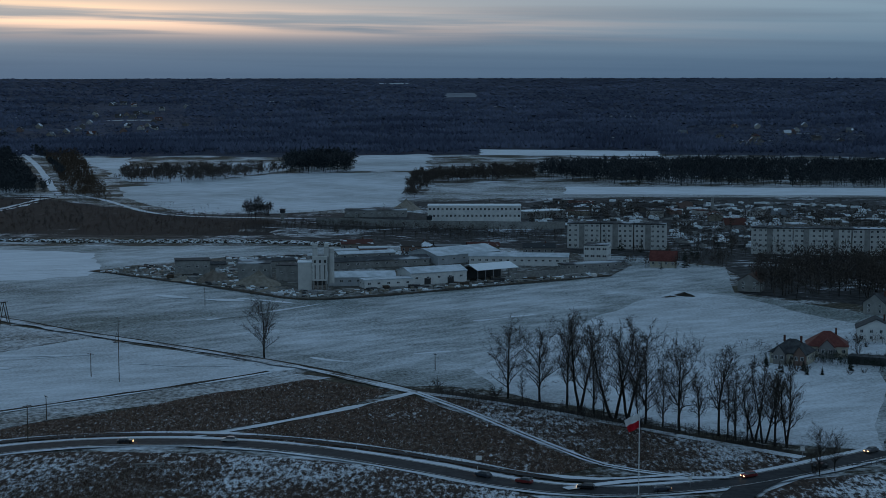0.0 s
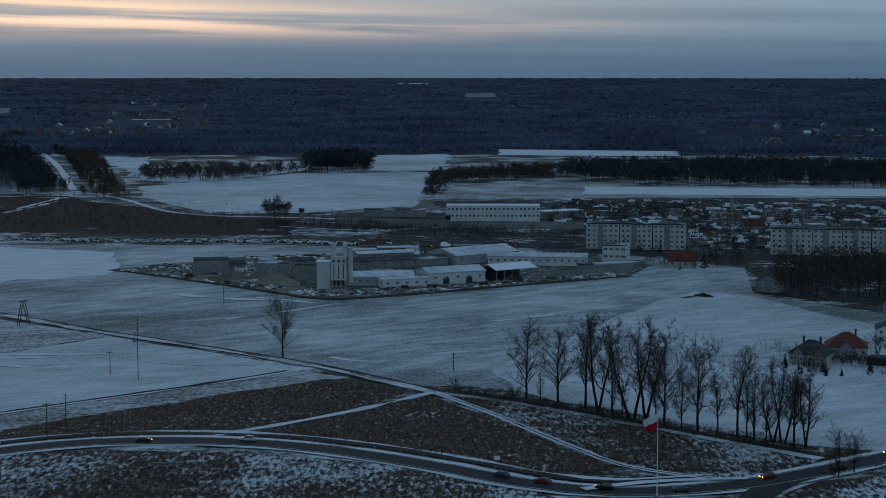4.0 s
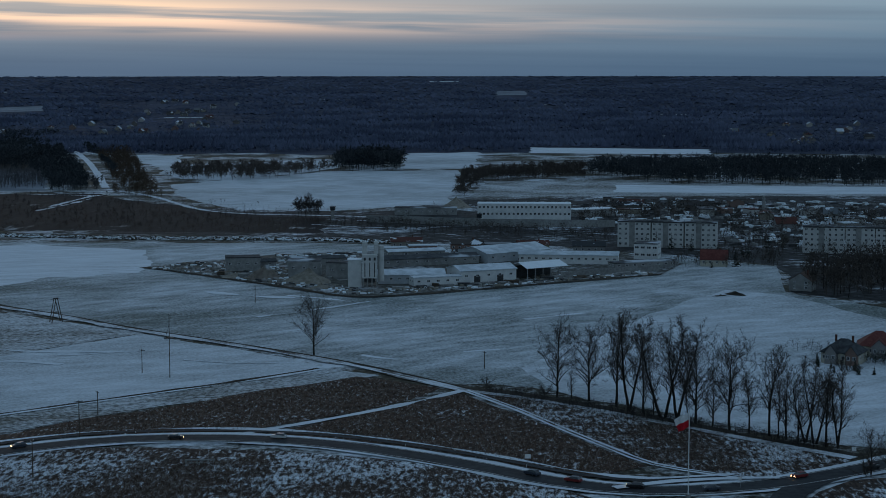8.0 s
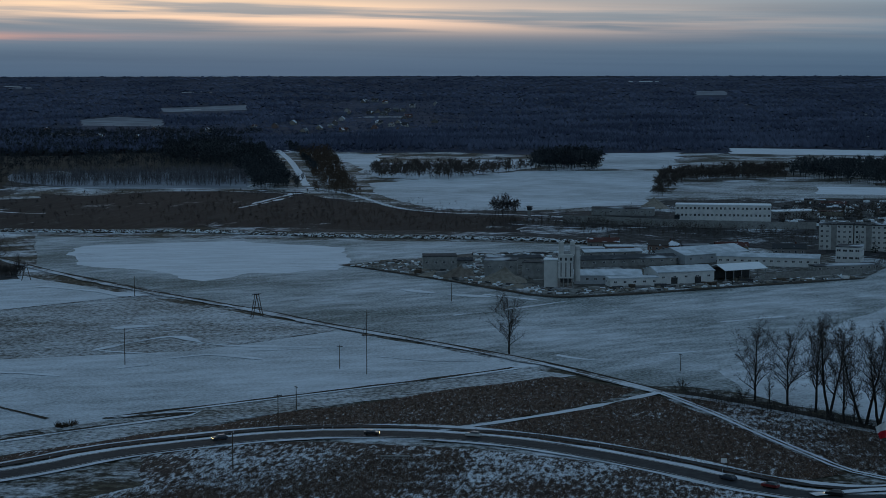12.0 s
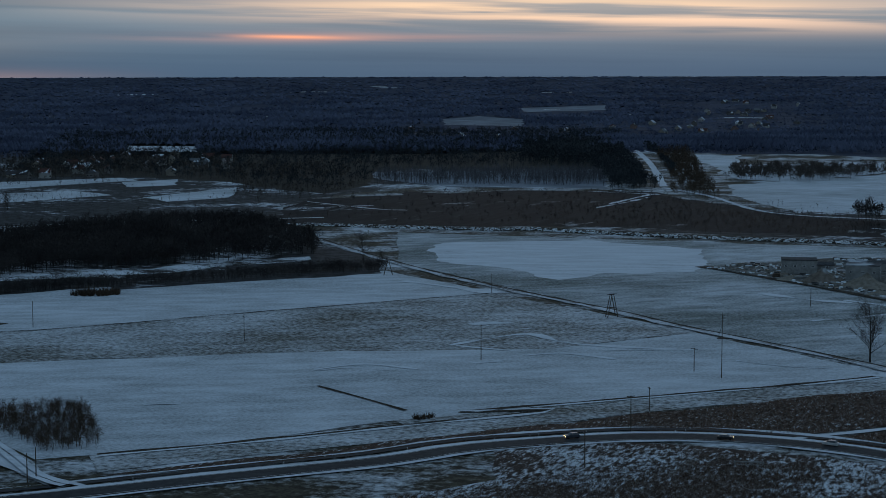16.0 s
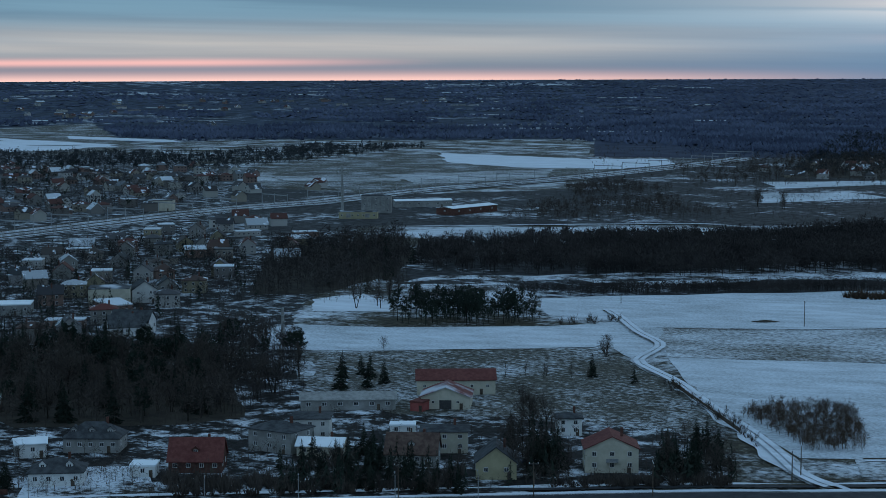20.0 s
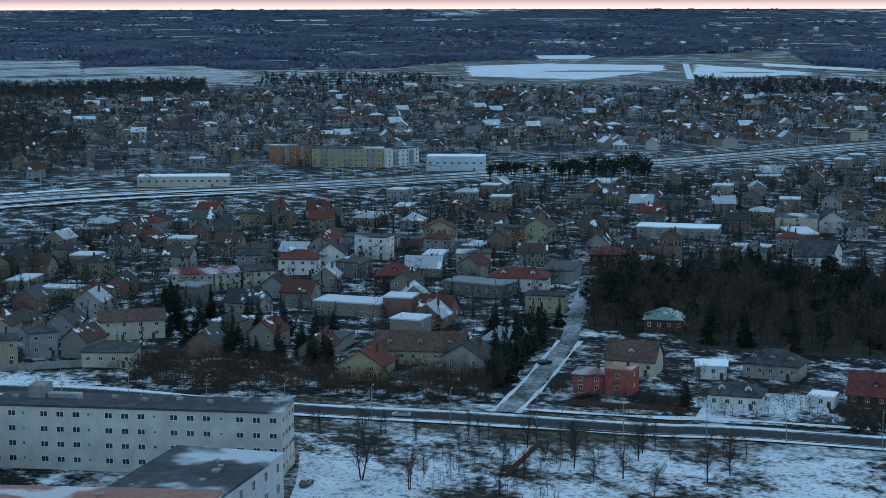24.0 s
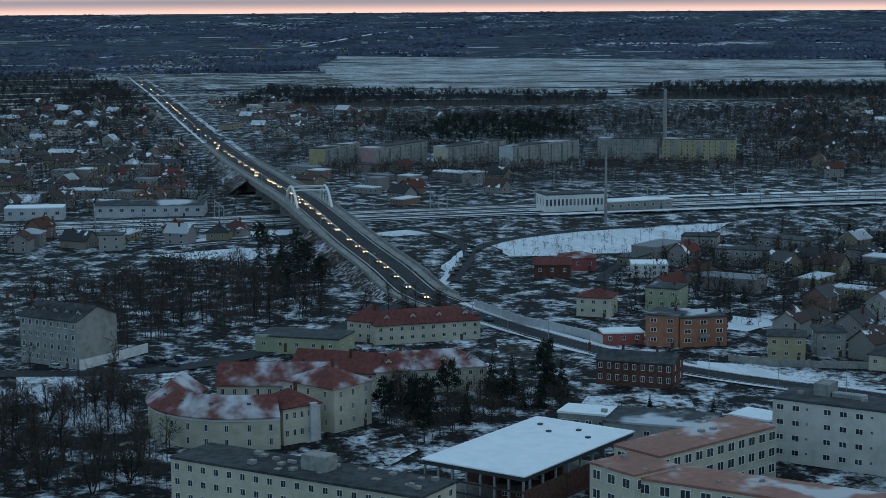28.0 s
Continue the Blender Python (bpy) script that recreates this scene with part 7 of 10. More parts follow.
def watch_tower(p):
    ob = thing("watch_tower", "small watch tower above a wall", "tower", *p, math.atan2(p[1], p[0]) - math.pi / 2)
    part("shaft", box("shaft", "concrete", -1.2, 1.2, -1.2, 1.2, -.3, 6), ob)
    part("cabin", box("cabin", "glass", -1.7, 1.7, -1.7, 1.7, 6, 8.2, bevel=.1), ob)
    part("roof", box("roof", "dark_roof", -2.1, 2.1, -2.1, 2.1, 8.2, 8.6, bevel=.05), ob)


watch_tower((-111.5, 1208.8)), watch_tower((-9.0, 1151.3))


# stacks and scrap in the yard
def yard_stack(p, turn, w, d, h, mat, label):
    ob = thing("block_stack", label, "stack", *p, turn, group="stacks in the yard")
    n = max(1, int(h / .55))
    for k in range(n):
        part("course", box("course", mat, -w / 2 + .1 * (k % 2), w / 2 - .12 * (k % 2), -d / 2, d / 2, k * .55, k * .55 + .5, bevel=.04), ob)


for k in range(34):
    f = (k + trng.uniform(.1, .9)) / 34
    a, b = Vector((-59.2, 809.0)), Vector((79.3, 881.4))
    c = a.lerp(b, f) + Vector((trng.uniform(-3, 3), trng.uniform(0, 9)))
    yard_stack(tuple(c), trng.uniform(-.4, .4) + .5, trng.uniform(2.5, 8), trng.uniform(1.5, 3), trng.choice((.6, 1.1, 1.7)), trng.choice(("concrete", "concrete", "wood", "white_paint", "dark_metal")), "low stack of concrete blocks or timber")
for k in range(14):
    c = Vector((-140.1, 888.4)).lerp(Vector((-74.0, 859.2)), trng.random()) + Vector((trng.uniform(-10, 10), trng.uniform(-25, 40)))
    yard_stack(tuple(c), trng.uniform(-1, 1), trng.uniform(2, 7), trng.uniform(1.5, 3), trng.choice((.6, 1.7, 2.3)), trng.choice(("concrete", "wood", "dark_metal")), "low stack of concrete blocks or timber")


# poles of the field line
def power_pole(p, h, arms=1):
    x, y = p
    ob = thing("power_pole", "tall thin power pole standing in a field" if arms else "plain dark wooden pole by a lane", "pole", x, y, trng.uniform(0, 3), group="power poles")
    part("shaft", rod("shaft", "wood", (0, 0, -0.5), (0, 0, h), 0.17, 0.11), ob)
    for k in range(arms):
        part("crossarm", box("crossarm", "dark_metal", -1.3, 1.3, -.09, .09, h - 0.5 - k, h - 0.3 - k), ob)
        for s in (-1.1, 0, 1.1):
            part("insulator", rod("insulator", "white_paint", (s, 0, h - 0.3 - k), (s, 0, h + 0.05 - k), 0.07), ob)


for p, h, arms in (
        ((-109.4, 581.9), 22.3, 1), ((-120.9, 591.9), 8.4, 1), ((-198.1, 589.8), 13.1, 1), ((-252.9, 768.7), 9.6, 1),
        ((-117.6, 486.2), 10.9, 1), ((-118.1, 437.4), 9.9, 1), ((-119.5, 517.9), 7.6, 1), ((-106.2, 772.1), 8.7, 1),
        ((-2.8, 603.6), 6.2, 1), ((-299.2, 602.9), 9.8, 1), ((-396.7, 606.9), 10.7, 1), ((-496.4, 610.8), 4.3, 1),
        ((-247.7, 374.5), 7.8, 0), ((-247.8, 378.7), 8.4, 0), ((-524.3, 1761.2), 9, 1), ((-283.0, 314.7), 9, 1), ((-262.6, 336.0), 9, 1), ((-305.4, 289.9), 9, 1)):
    power_pole(p, h, arms)
MAST = thing("transformer_platform", "small steel platform hung on a tall power pole", "platform", -109.4, 581.9, 0.6)
part("deck", box("deck", "dark_metal", -1.7, 1.7, -.5, .5, 13.6, 13.9, bevel=.03), MAST)
part("brace", rod("brace", "dark_metal", (-1.6, 0, 13.7), (0, 0, 18.5), .07), MAST)


def a_pole(p, h):
    x, y = p
    ob = thing("a_frame_pole", "A-shaped double power pole at a lane", "pole", x, y, 0.6)
    for s in (-1, 1):
        part("leg", rod("leg", "wood", (s * 2.4, 0, -.5), (s * 0.3, 0, h), 0.22, 0.15), ob)
    part("brace", rod("brace", "wood", (-1.4, 0, h * .42), (1.4, 0, h * .42), 0.12), ob)
    part("crossarm", box("crossarm", "dark_metal", -1.6, 1.6, -.1, .1, h - 0.2, h + 0.05), ob)


a_pole((-180.1, 710.7), 10.2), a_pole((-181.6, 713.0), 9.6), a_pole((-325.8, 821.4), 7.5)


# flag by the junction
def flag_pole(p, h):
    x, y = p
    ob = thing("flag_pole", "tall steel pole flying a white and red flag", "flag", x, y, math.atan2(y, x) - math.pi / 2)
    part("shaft", rod("shaft", "white_paint", (0, 0, -.5), (0, 0, h), 0.16, 0.09, 8), ob)
    part("base", rod("base", "concrete", (0, 0, -.3), (0, 0, 0.7), 0.7, 0.6, 10), ob)
    part("finial", rod("finial", "steel", (0, 0, h), (0, 0, h + .3), 0.16, 0.05, 8), ob)
    for name, mat, v0, v1 in (("white_half", "white_cloth", 0.5, 1.0), ("red_half", "red_cloth", 0.0, 0.5)):
        verts, faces = [], []
        nx, ny = 16, 5
        for j in range(ny + 1):
            for i in range(nx + 1):
                u, v = i / nx, v0 + (v1 - v0) * j / ny
                sag = 1.8 * u
                verts.append((-0.12 - (2.4 + 1.2 * v) * u, 0.55 * math.sin(u * 9 + v * 2.5) * (.3 + u), h - 0.3 - 3.6 * (1 - v) * (1 - .12 * u) - sag))
        for j in range(ny):
            for i in range(nx):
                a = j * (nx + 1) + i
                faces.append((a, a + 1, a + nx + 2, a + nx + 1))
        part(name, raw_mesh(name, verts, faces, mat), ob)


flag_pole((48.1, 421.4), 21.4)


def road_sign(p, w=1.6, h=1.2, z=2.2):
    ob = thing("road_sign", "pale rectangular road sign on a post", "sign", *p, math.atan2(p[1], p[0]) - math.pi / 2)
    part("post", rod("post", "steel", (0, 0, -.3), (0, 0, z + h), 0.06), ob)
    part("board", box("board", "white_paint", -w / 2, w / 2, -.1, -.05, z, z + h, bevel=.02), ob)


road_sign((9.4, 453.4)), road_sign((97.3, 464.4), 1.2, 1.2), road_sign((62.0, 430.0), 1.0, 1.0)


def culvert(p):
    ob = thing("culvert_rail", "low concrete culvert head beside the road", "culvert", *p, math.atan2(p[1], p[0]) - math.pi / 2)
    part("beam", box("beam", "concrete", -4, 4, -.3, .3, 0.9, 1.2, bevel=.05), ob)
    part("base", box("base", "concrete", -4, 4, -.3, .3, -.3, .35, bevel=.05), ob)
    for k in range(6):
        part("post", box("post", "concrete", -.2, .2, -.25, .25, .35, .9), ob, Matrix.Translation((-3.7 + 7.4 * k / 5, 0, 0)))


culvert((-77.8, 454.5))


# bollards along the road's edge
def markers():
    line = smooth_line(MAIN[3:14], 4.0)
    first = None
    for k in range(0, len(line) - 1, 9):
        p, q = line[k], line[k + 1]
        d = (q - p)[:2] / np.linalg.norm((q - p)[:2])
        for s in (5.2, -8.6):
            x, y = p[0] - d[1] * s, p[1] + d[0] * s
            if first is None:
                first = thing("marker_post", "small white roadside marker post", "bollard", x, y, group="marker posts")
                part("stem", box("stem", "white_paint", -.07, .07, -.05, .05, -.2, 0.85, bevel=.02), first)
                part("band", box("band", "dark_metal", -.075, .075, -.055, .055, 0.85, 1.05), first)
            else:
                copy_thing(first, pose(x, y, 0))


markers()


def bridge_rail(p0, p1):
    p0, p1 = Vector(p0), Vector(p1)
    u = p1 - p0
    ob = thing("bridge_railing", "dark steel railing of a small road bridge", "railing", *p0, math.atan2(u.y, u.x))
    L = u.length
    for z in (0.6, 1.1):
        part("rail", rod("rail", "dark_metal", (0, 0, z), (L, 0, z), 0.07), ob)
    for k in range(8):
        part("post", rod("post", "dark_metal", (L * k / 7, 0, -.2), (L * k / 7, 0, 1.15), 0.07), ob)


bridge_rail((107.0, 453.6), (116.9, 457.5))


# ---------------------------------------------------------------- vehicles
def car_proto(x, y, turn, label, lights, van=False):
    L, W, Ht = (5.2, 2.0, 2.3) if van else (4.4, 1.8, 1.45)
    ob = thing("van" if van else "car", label, "van" if van else "car", x, y, turn, group="cars on the roads")
    bm = bmesh.new()
    prof = [(-L / 2, .3), (-L / 2, .75), (-L / 2 + .15, .95), (-L * .12 if van else -L * .2, 1.0), (L / 2 - .1, .95), (L / 2, .6), (L / 2, .3)]
    a = [bm.verts.new((px, -W / 2, pz)) for px, pz in prof]
    b = [bm.verts.new((px, W / 2, pz)) for px, pz in prof]
    n = len(prof)
    for i in range(n):
        bm.faces.new((a[i], a[(i + 1) % n], b[(i + 1) % n], b[i]))
    bm.faces.new(a[::-1]), bm.faces.new(b)
    part("body", mesh_of("body", bm, "car_paint"), ob)
    bm = bmesh.new()
    c0, c1 = ((-L * .3, L / 2 - .15) if van else (-L * .22, L * .36))
    lo = [bm.verts.new(q) for q in ((c0 - .25, -W / 2 + .05, .97), (c1 + .3 * (not van), -W / 2 + .05, .94), (c1 + .3 * (not van), W / 2 - .05, .94), (c0 - .25, W / 2 - .05, .97))]
    hi = [bm.verts.new(q) for q in ((c0 + .45, -W / 2 + .22, Ht), (c1 - .15, -W / 2 + .22, Ht), (c1 - .15, W / 2 - .22, Ht), (c0 + .45, W / 2 - .22, Ht))]
    for i in range(4):
        bm.faces.new((lo[i], lo[(i + 1) % 4], hi[(i + 1) % 4], hi[i]))
    bm.faces.new(hi)
    part("cabin", mesh_of("cabin", bm, "glass"), ob)
    part("roof", box("roof", "car_paint", c0 + .42, c1 - .12, -W / 2 + .2, W / 2 - .2, Ht, Ht + .05, bevel=.02), ob)
    for sx in (-L * .3, L * .31):
        for sy in (-W / 2 + .08, W / 2 - .08):
            part("wheel", rod("wheel", "tyre", (sx, sy - .1, .33), (sx, sy + .1, .33), .33, .33, 10), ob)
    for sy in (-.6, .6):
        part("headlight", box("headlight", "headlight" if lights else "glass", -L / 2 - .05, -L / 2 + .02, sy - .17, sy + .17, .55, .78), ob)
    return ob


CARS = {}


def car(p, turn, lights=True, z=None, van=False):
    """A car whose nose points along turn (radians)."""
    x, y = p
    m = pose(x, y, ground_z(x, y) + 0.42 if z is None else z, 0, 0, math.degrees(turn) + 180)
    key = lights, van
    if key not in CARS:
        label = "white delivery van with lit headlamps" if van else "car with its headlamps lit" if lights else "parked car with snow round its wheels"
        CARS[key] = car_proto(0, 0, 0, label, lights, van)
        CARS[key].matrix_basis = m
        return CARS[key]
    return copy_thing(CARS[key], m)


def cars_on(line_pts, fractions, side, lights=True, lift=0.43, reverse=False):
    line = smooth_line(line_pts, 3.0)
    for f in fractions:
        i = min(int(f * (len(line) - 1)), len(line) - 2)
        p, q = line[i], line[i + 1]
        d = (q - p)[:2] / np.linalg.norm((q - p)[:2])
        a = math.atan2(d[1], d[0]) + (math.pi if reverse else 0)
        z = (p[2] if len(p) > 2 else 0) + lift + ground_z(p[0], p[1])
        car((p[0] - d[1] * side, p[1] + d[0] * side), a, lights, z)


cars_on(MAIN[:12], (0.02, 0.16, 0.30, 0.345, 0.38, 0.62, 0.83), -1.9)
cars_on(MAIN[:12], (0.10, 0.24, 0.70), 1.9, reverse=True)
# ---------------------------------------------------------------- the town: houses along the main road
BLOCKED = []            # places already built on: x, y, radius


def note(p0, p1, d):
    p0, p1 = Vector(p0), Vector(p1)
    u = (p1 - p0).normalized()
    c = (p0 + p1) / 2 + Vector((-u.y, u.x)) * d / 2
    BLOCKED.append((c.x, c.y, max((p1 - p0).length, d) * 0.62))


def villa(label, p0, p1, d, h, wall, kind, rh, roofing, storeys=2, bays=3, end_bays=2, win=(1.2, 1.3), chimneys=1, dormers=0, name="house", balcony=False, porch=False):
    ob = building(name, label, "house", p0, p1, d, h, wall, kind, rh, roofing, storeys, bays, end_bays, win, chimneys=chimneys, group="houses of the town")
    note(p0, p1, d)
    L = gap(p0, p1)
    for k in range(dormers):
        x = -L / 2 + L * (k + 0.5) / dormers
        y = d * 0.22 if kind != "cross" else d * .4
        dm = part("dormer", wall_mesh("cross", 1.8, 2.2, 1.4, 0.8, wall), ob, Matrix.Translation((x, y - .4, h + rh * .25)))
        part("dormer_roof", roof_mesh("cross", 1.8, 2.2, 1.4, 0.8, roofing, .25, .15), dm)
        put_window(dm, 0, -0.012, 0.75, 0, 1.0, 1.0)
    if balcony:
        b = part("balcony", box("balcony", "concrete", -1.6, 1.6, -1.2, 0, 3.0, 3.2, bevel=.03), ob)
        part("railing", box("railing", "steel", -1.6, 1.6, -1.2, -1.12, 3.2, 4.1), b)
    part("door", box("door", "wood", -.5, .5, -.06, .02, 0, 2.05, bevel=.02), ob, Matrix.Translation((L * .32, 0, 0)))
    if porch:
        part("porch_roof", box("porch_roof", "dark_roof", -1.3, 1.3, -1.6, 0, 2.4, 2.6, bevel=.03), ob, Matrix.Translation((L * .32, 0, 0)))
    return ob


villa("white and pale green striped villa with a red roof", (-291.2, 344.0), (-281.2, 353.7), 11, 6.5, "cream_wall", "cross", 3.2, "red_roof", 2, 3, 2, balcony=True)
villa("pale yellow-green house with a steep grey roof", (-306.6, 318.6), (-299.0, 325.9), 11, 4.5, "yellow_wall", "cross", 4.0, "dark_roof", 1, 2, 2)
villa("house with a big brown roof and small gable", (-334.7, 313.0), (-324.0, 321.5), 10, 3.6, "grey_wall", "gable", 4.6, "brown_roof", 1, 4, 2, dormers=1)
villa("beige two-storey cube house", (-339.2, 330.7), (-329.9, 339.7), 10, 6, "cream_wall", "hip", 1.2, "dark_roof", 2, 3, 2)
villa("grey two-storey house with a hipped roof", (-377.5, 300.8), (-363.4, 304.4), 11, 6, "grey_wall", "hip", 2.0, "dark_roof", 2, 3, 2)
villa("pale grey two-storey house wing", (-377.0, 315.8), (-369.1, 323.4), 10, 6.5, "panel_wall", "hip", 1.0, "dark_roof", 2, 3, 2)
villa("low house with a pale snowy roof", (-361.2, 304.5), (-351.2, 312.2), 8, 3, "cream_wall", "gable", 1.6, "snow_roof", 1, 3, 2)
villa("brick house with a large red mansard roof", (-370.0, 267.9), (-359.9, 277.6), 10, 3.4, "brick_wall", "gable", 5.0, "red_roof", 1, 4, 2, dormers=1)
villa("house with a dark grey mansard and round dormers", (-411.2, 262.3), (-399.5, 272.6), 10, 4, "grey_wall", "hip", 4.0, "dark_roof", 1, 5, 2, dormers=3)
villa("white bungalow with a black hipped roof", (-382.3, 233.3), (-373.4, 243.6), 10, 3.6, "white_wall", "hip", 3.0, "dark_roof", 1, 4, 2, dormers=2)
villa("white garden outbuilding with snow on its roof", (-373.0, 257.8), (-368.2, 262.4), 6, 3, "white_wall", "flat", 0, "snow_roof", 1, 1, 1, chimneys=0)
villa("pale shed with a snowy roof", (-415.6, 250.0), (-412.3, 257.2), 6, 3.4, "grey_wall", "gable", 1.2, "snow_roof", 1, 1, 1, chimneys=0)
villa("long barn with a red sheet roof", (-402.4, 390.6), (-384.6, 409.0), 12, 5, "cream_wall", "gable", 2.5, "red_roof", 1, 5, 2, (1.0, 0.9), 0, name="barn")
ob = villa("barn with a red and snowy roof and a dark gate", (-384.4, 374.8), (-372.7, 384.8), 13, 4, "cream_wall", "cross", 3.0, "red_roof_snow", 1, 2, 2, (0.9, .8), 0, name="barn")
part("gate", box("gate", "dark_metal", -1.9, 1.9, -.1, .02, -.2, 3.0), ob)
villa("long derelict shed with a patched roof", (-409.4, 347.0), (-389.4, 368.7), 9, 3.4, "grey_wall", "gable", 1.6, "concrete", 1, 6, 2, (1.6, 1.2), 0, name="shed")
villa("small red container shed by barns", (-384.8, 370.6), (-380.8, 372.0), 6, 2.8, "red_wall", "flat", 0, "red_roof", 1, 0, 0, chimneys=0, name="shed")
villa("small white house behind the villas", (-327.6, 374.2), (-322.4, 379.3), 7, 5, "white_wall", "hip", 1.4, "dark_roof", 2, 2, 1)
villa("low white sheds under snow", (-363.5, 341.8), (-358.2, 346.9), 5, 2.6, "white_wall", "flat", 0, "snow_roof", 1, 2, 1, chimneys=0)
villa("dark house with a snowy ridge at the park's edge", (-589.6, 399.6), (-576.0, 408.4), 9, 5, "white_wall", "gable", 4, "dark_roof", 1, 3, 2)
villa("red-walled house with a pale red hipped roof", (-411.9, 209.3), (-406.7, 216.0), 9, 5.2, "red_wall", "hip", 1.4, "red_roof_snow", 2, 2, 2)
villa("red-walled tower-like house wing", (-406.1, 215.8), (-401.2, 220.7), 9, 7.0, "red_wall", "flat", 0.0, "rust_roof", 2, 1, 1)
villa("white house with a deep brown roof and dormer", (-430.0, 228.6), (-420.4, 239.1), 11, 4.5, "cream_wall", "gable", 4.6, "brown_roof", 1, 4, 2, dormers=1)
villa("pale yellow villa with a flat hipped roof", (-527.6, 249.6), (-520.2, 260.7), 10, 6, "yellow_wall", "hip", 1.2, "dark_roof", 2, 4, 2)
villa("white villa with a red roof and red dormers", (-572.5, 255.8), (-560.5, 273.8), 11, 5, "white_wall", "hip", 3.6, "red_roof", 1, 5, 2, dormers=2)
villa("yellow house with a red half-hipped roof", (-452.9, 156.7), (-444.6, 166.8), 11, 4.5, "yellow_wall", "cross", 4.0, "red_roof", 2, 2, 2)
villa("long cream house with a brown roof and dormers", (-468.3, 173.0), (-455.1, 195.9), 11, 4.5, "yellow_wall", "gable", 4.5, "brown_roof", 1, 8, 2, dormers=3)
villa("grey house with a steep gable", (-450.4, 186.6), (-440.7, 196.0), 11, 4.5, "grey_wall", "cross", 4.2, "dark_roof", 2, 2, 2)
villa("octagonal house with a green sheet roof", (-481.5, 269.8), (-474.5, 280.4), 11, 4, "brick_wall", "hip", 3.2, "green_roof", 1, 4, 2)
villa("white shed with a snowy roof", (-413.4, 249.8), (-409.5, 255.8), 7, 4, "white_wall", "gable", 1.0, "snow_roof", 1, 1, 1, chimneys=0)
villa("grey bungalow with a hipped roof", (-497.1, 93.7), (-490.6, 107.1), 11, 4.5, "cream_wall", "hip", 2.6, "dark_roof", 1, 4, 2)
villa("beige two-storey house with a gable roof", (-534.9, 106.7), (-531.3, 126.5), 11, 6, "cream_wall", "gable", 2.6, "brown_roof", 2, 4, 2)
villa("white villa with bright red roof", (-639.3, 197.2), (-632.6, 210.8), 11, 6, "white_wall", "hip", 3.4, "red_roof", 2, 4, 2)
villa("white house with a tall gable", (-649.1, 215.9), (-644.2, 225.9), 12, 6, "white_wall", "cross", 4.0, "dark_roof", 2, 2, 3)
villa("narrow white-rendered three-storey block", (-668.2, 238.8), (-659.5, 249.5), 10, 9, "white_wall", "flat", 0, "felt_snow", 3, 3, 2, chimneys=1)
for k in range(4):
    villa("terraced house with cream walls and pink roof", ((-616.3, 149.4), (-614.3, 156.3), (-611.6, 164.7), (-611.9, 175.3))[k], ((-614.5, 155.9), (-611.9, 164.0), (-612.3, 174.6), (-611.8, 187.1))[k], 11, 6.5, "cream_wall", "gable", 1.6, "red_roof_snow" if k < 3 else "dark_roof", 2, 3, 2)
villa("yellow house with red roof and dark attic window", (-709.6, 285.4), (-703.0, 298.8), 11, 5, "yellow_wall", "cross", 3.6, "red_roof", 2, 3, 2)
villa("pale green house with a white gable", (-686.3, 324.6), (-678.5, 332.4), 10, 7, "green_wall", "cross", 3.6, "brown_roof", 2, 2, 2)
villa("orange house with a balcony", (-691.2, 314.6), (-686.1, 325.0), 10, 6, "orange_wall", "hip", 1.2, "dark_roof", 2, 3, 2)
villa("brown house with red roof and arched attic", (-597.8, 221.6), (-591.7, 234.2), 11, 4, "brick_wall", "hip", 4.6, "red_roof", 1, 4, 2, dormers=1)
villa("grey flat-roofed two-storey house", (-617.0, 262.2), (-611.2, 274.0), 11, 7.5, "grey_wall", "flat", 0, "felt_snow", 2, 4, 2)
villa("red roofed house behind the park", (-615.0, 319.7), (-608.4, 333.4), 11, 4, "brick_wall", "hip", 3, "red_roof", 1, 4, 2)
villa("white house with a dark brown roof", (-597.8, 334.7), (-591.4, 347.7), 11, 4.5, "white_wall", "gable", 3.6, "brown_roof", 1, 4, 2)
villa("grey house with steep slate roof", (-579.5, 392.5), (-573.4, 405.1), 10, 4, "white_wall", "gable", 4.4, "dark_roof", 1, 3, 2)
villa("long low store with a snowy flat roof", (-681.3, 377.0), (-659.0, 405.6), 14, 4.5, "grey_wall", "flat", 0, "snow_roof", 1, 8, 2, chimneys=0, name="warehouse")
villa("beige windowless storage block", (-662.4, 437.6), (-651.0, 451.9), 14, 8, "cream_wall", "flat", 0, "felt_snow", 2, 0, 0, chimneys=0, name="warehouse")
villa("pale house with a blank gable", (-658.6, 458.6), (-653.5, 469.1), 11, 6, "panel_wall", "cross", 4, "dark_roof", 2, 2, 2)
# buildings round the crossing
villa("orange three-storey corner building", (-531.8, 32.0), (-528.4, 41.8), 14, 9.5, "orange_wall", "flat", 0, "felt_snow", 3, 2, 3, (2.0, 1.3), name="town_house")
villa("orange and brown three-storey building with balconies", (-528.4, 42.3), (-532.3, 57.0), 13, 9.0, "orange_wall", "flat", 0, "felt_snow", 3, 3, 3, (2.2, 1.3), balcony=True, name="town_house")
villa("low red shop beside the orange building", (-531.5, 19.1), (-533.6, 31.7), 8, 3.6, "red_wall", "flat", 0, "snow_roof", 1, 3, 1, name="shop", chimneys=0)
villa("long two-storey dark brick house with white windows", (-476.4, 15.2), (-469.8, 35.8), 12, 7, "brick_wall", "gable", 1.8, "dark_roof", 2, 9, 2, (1.1, 1.7), 3, name="town_house")
villa("yellow two-storey house with a low hipped roof", (-508.6, 66.4), (-507.2, 77.2), 10, 7.5, "yellow_wall", "hip", 1.6, "dark_roof", 2, 3, 2)
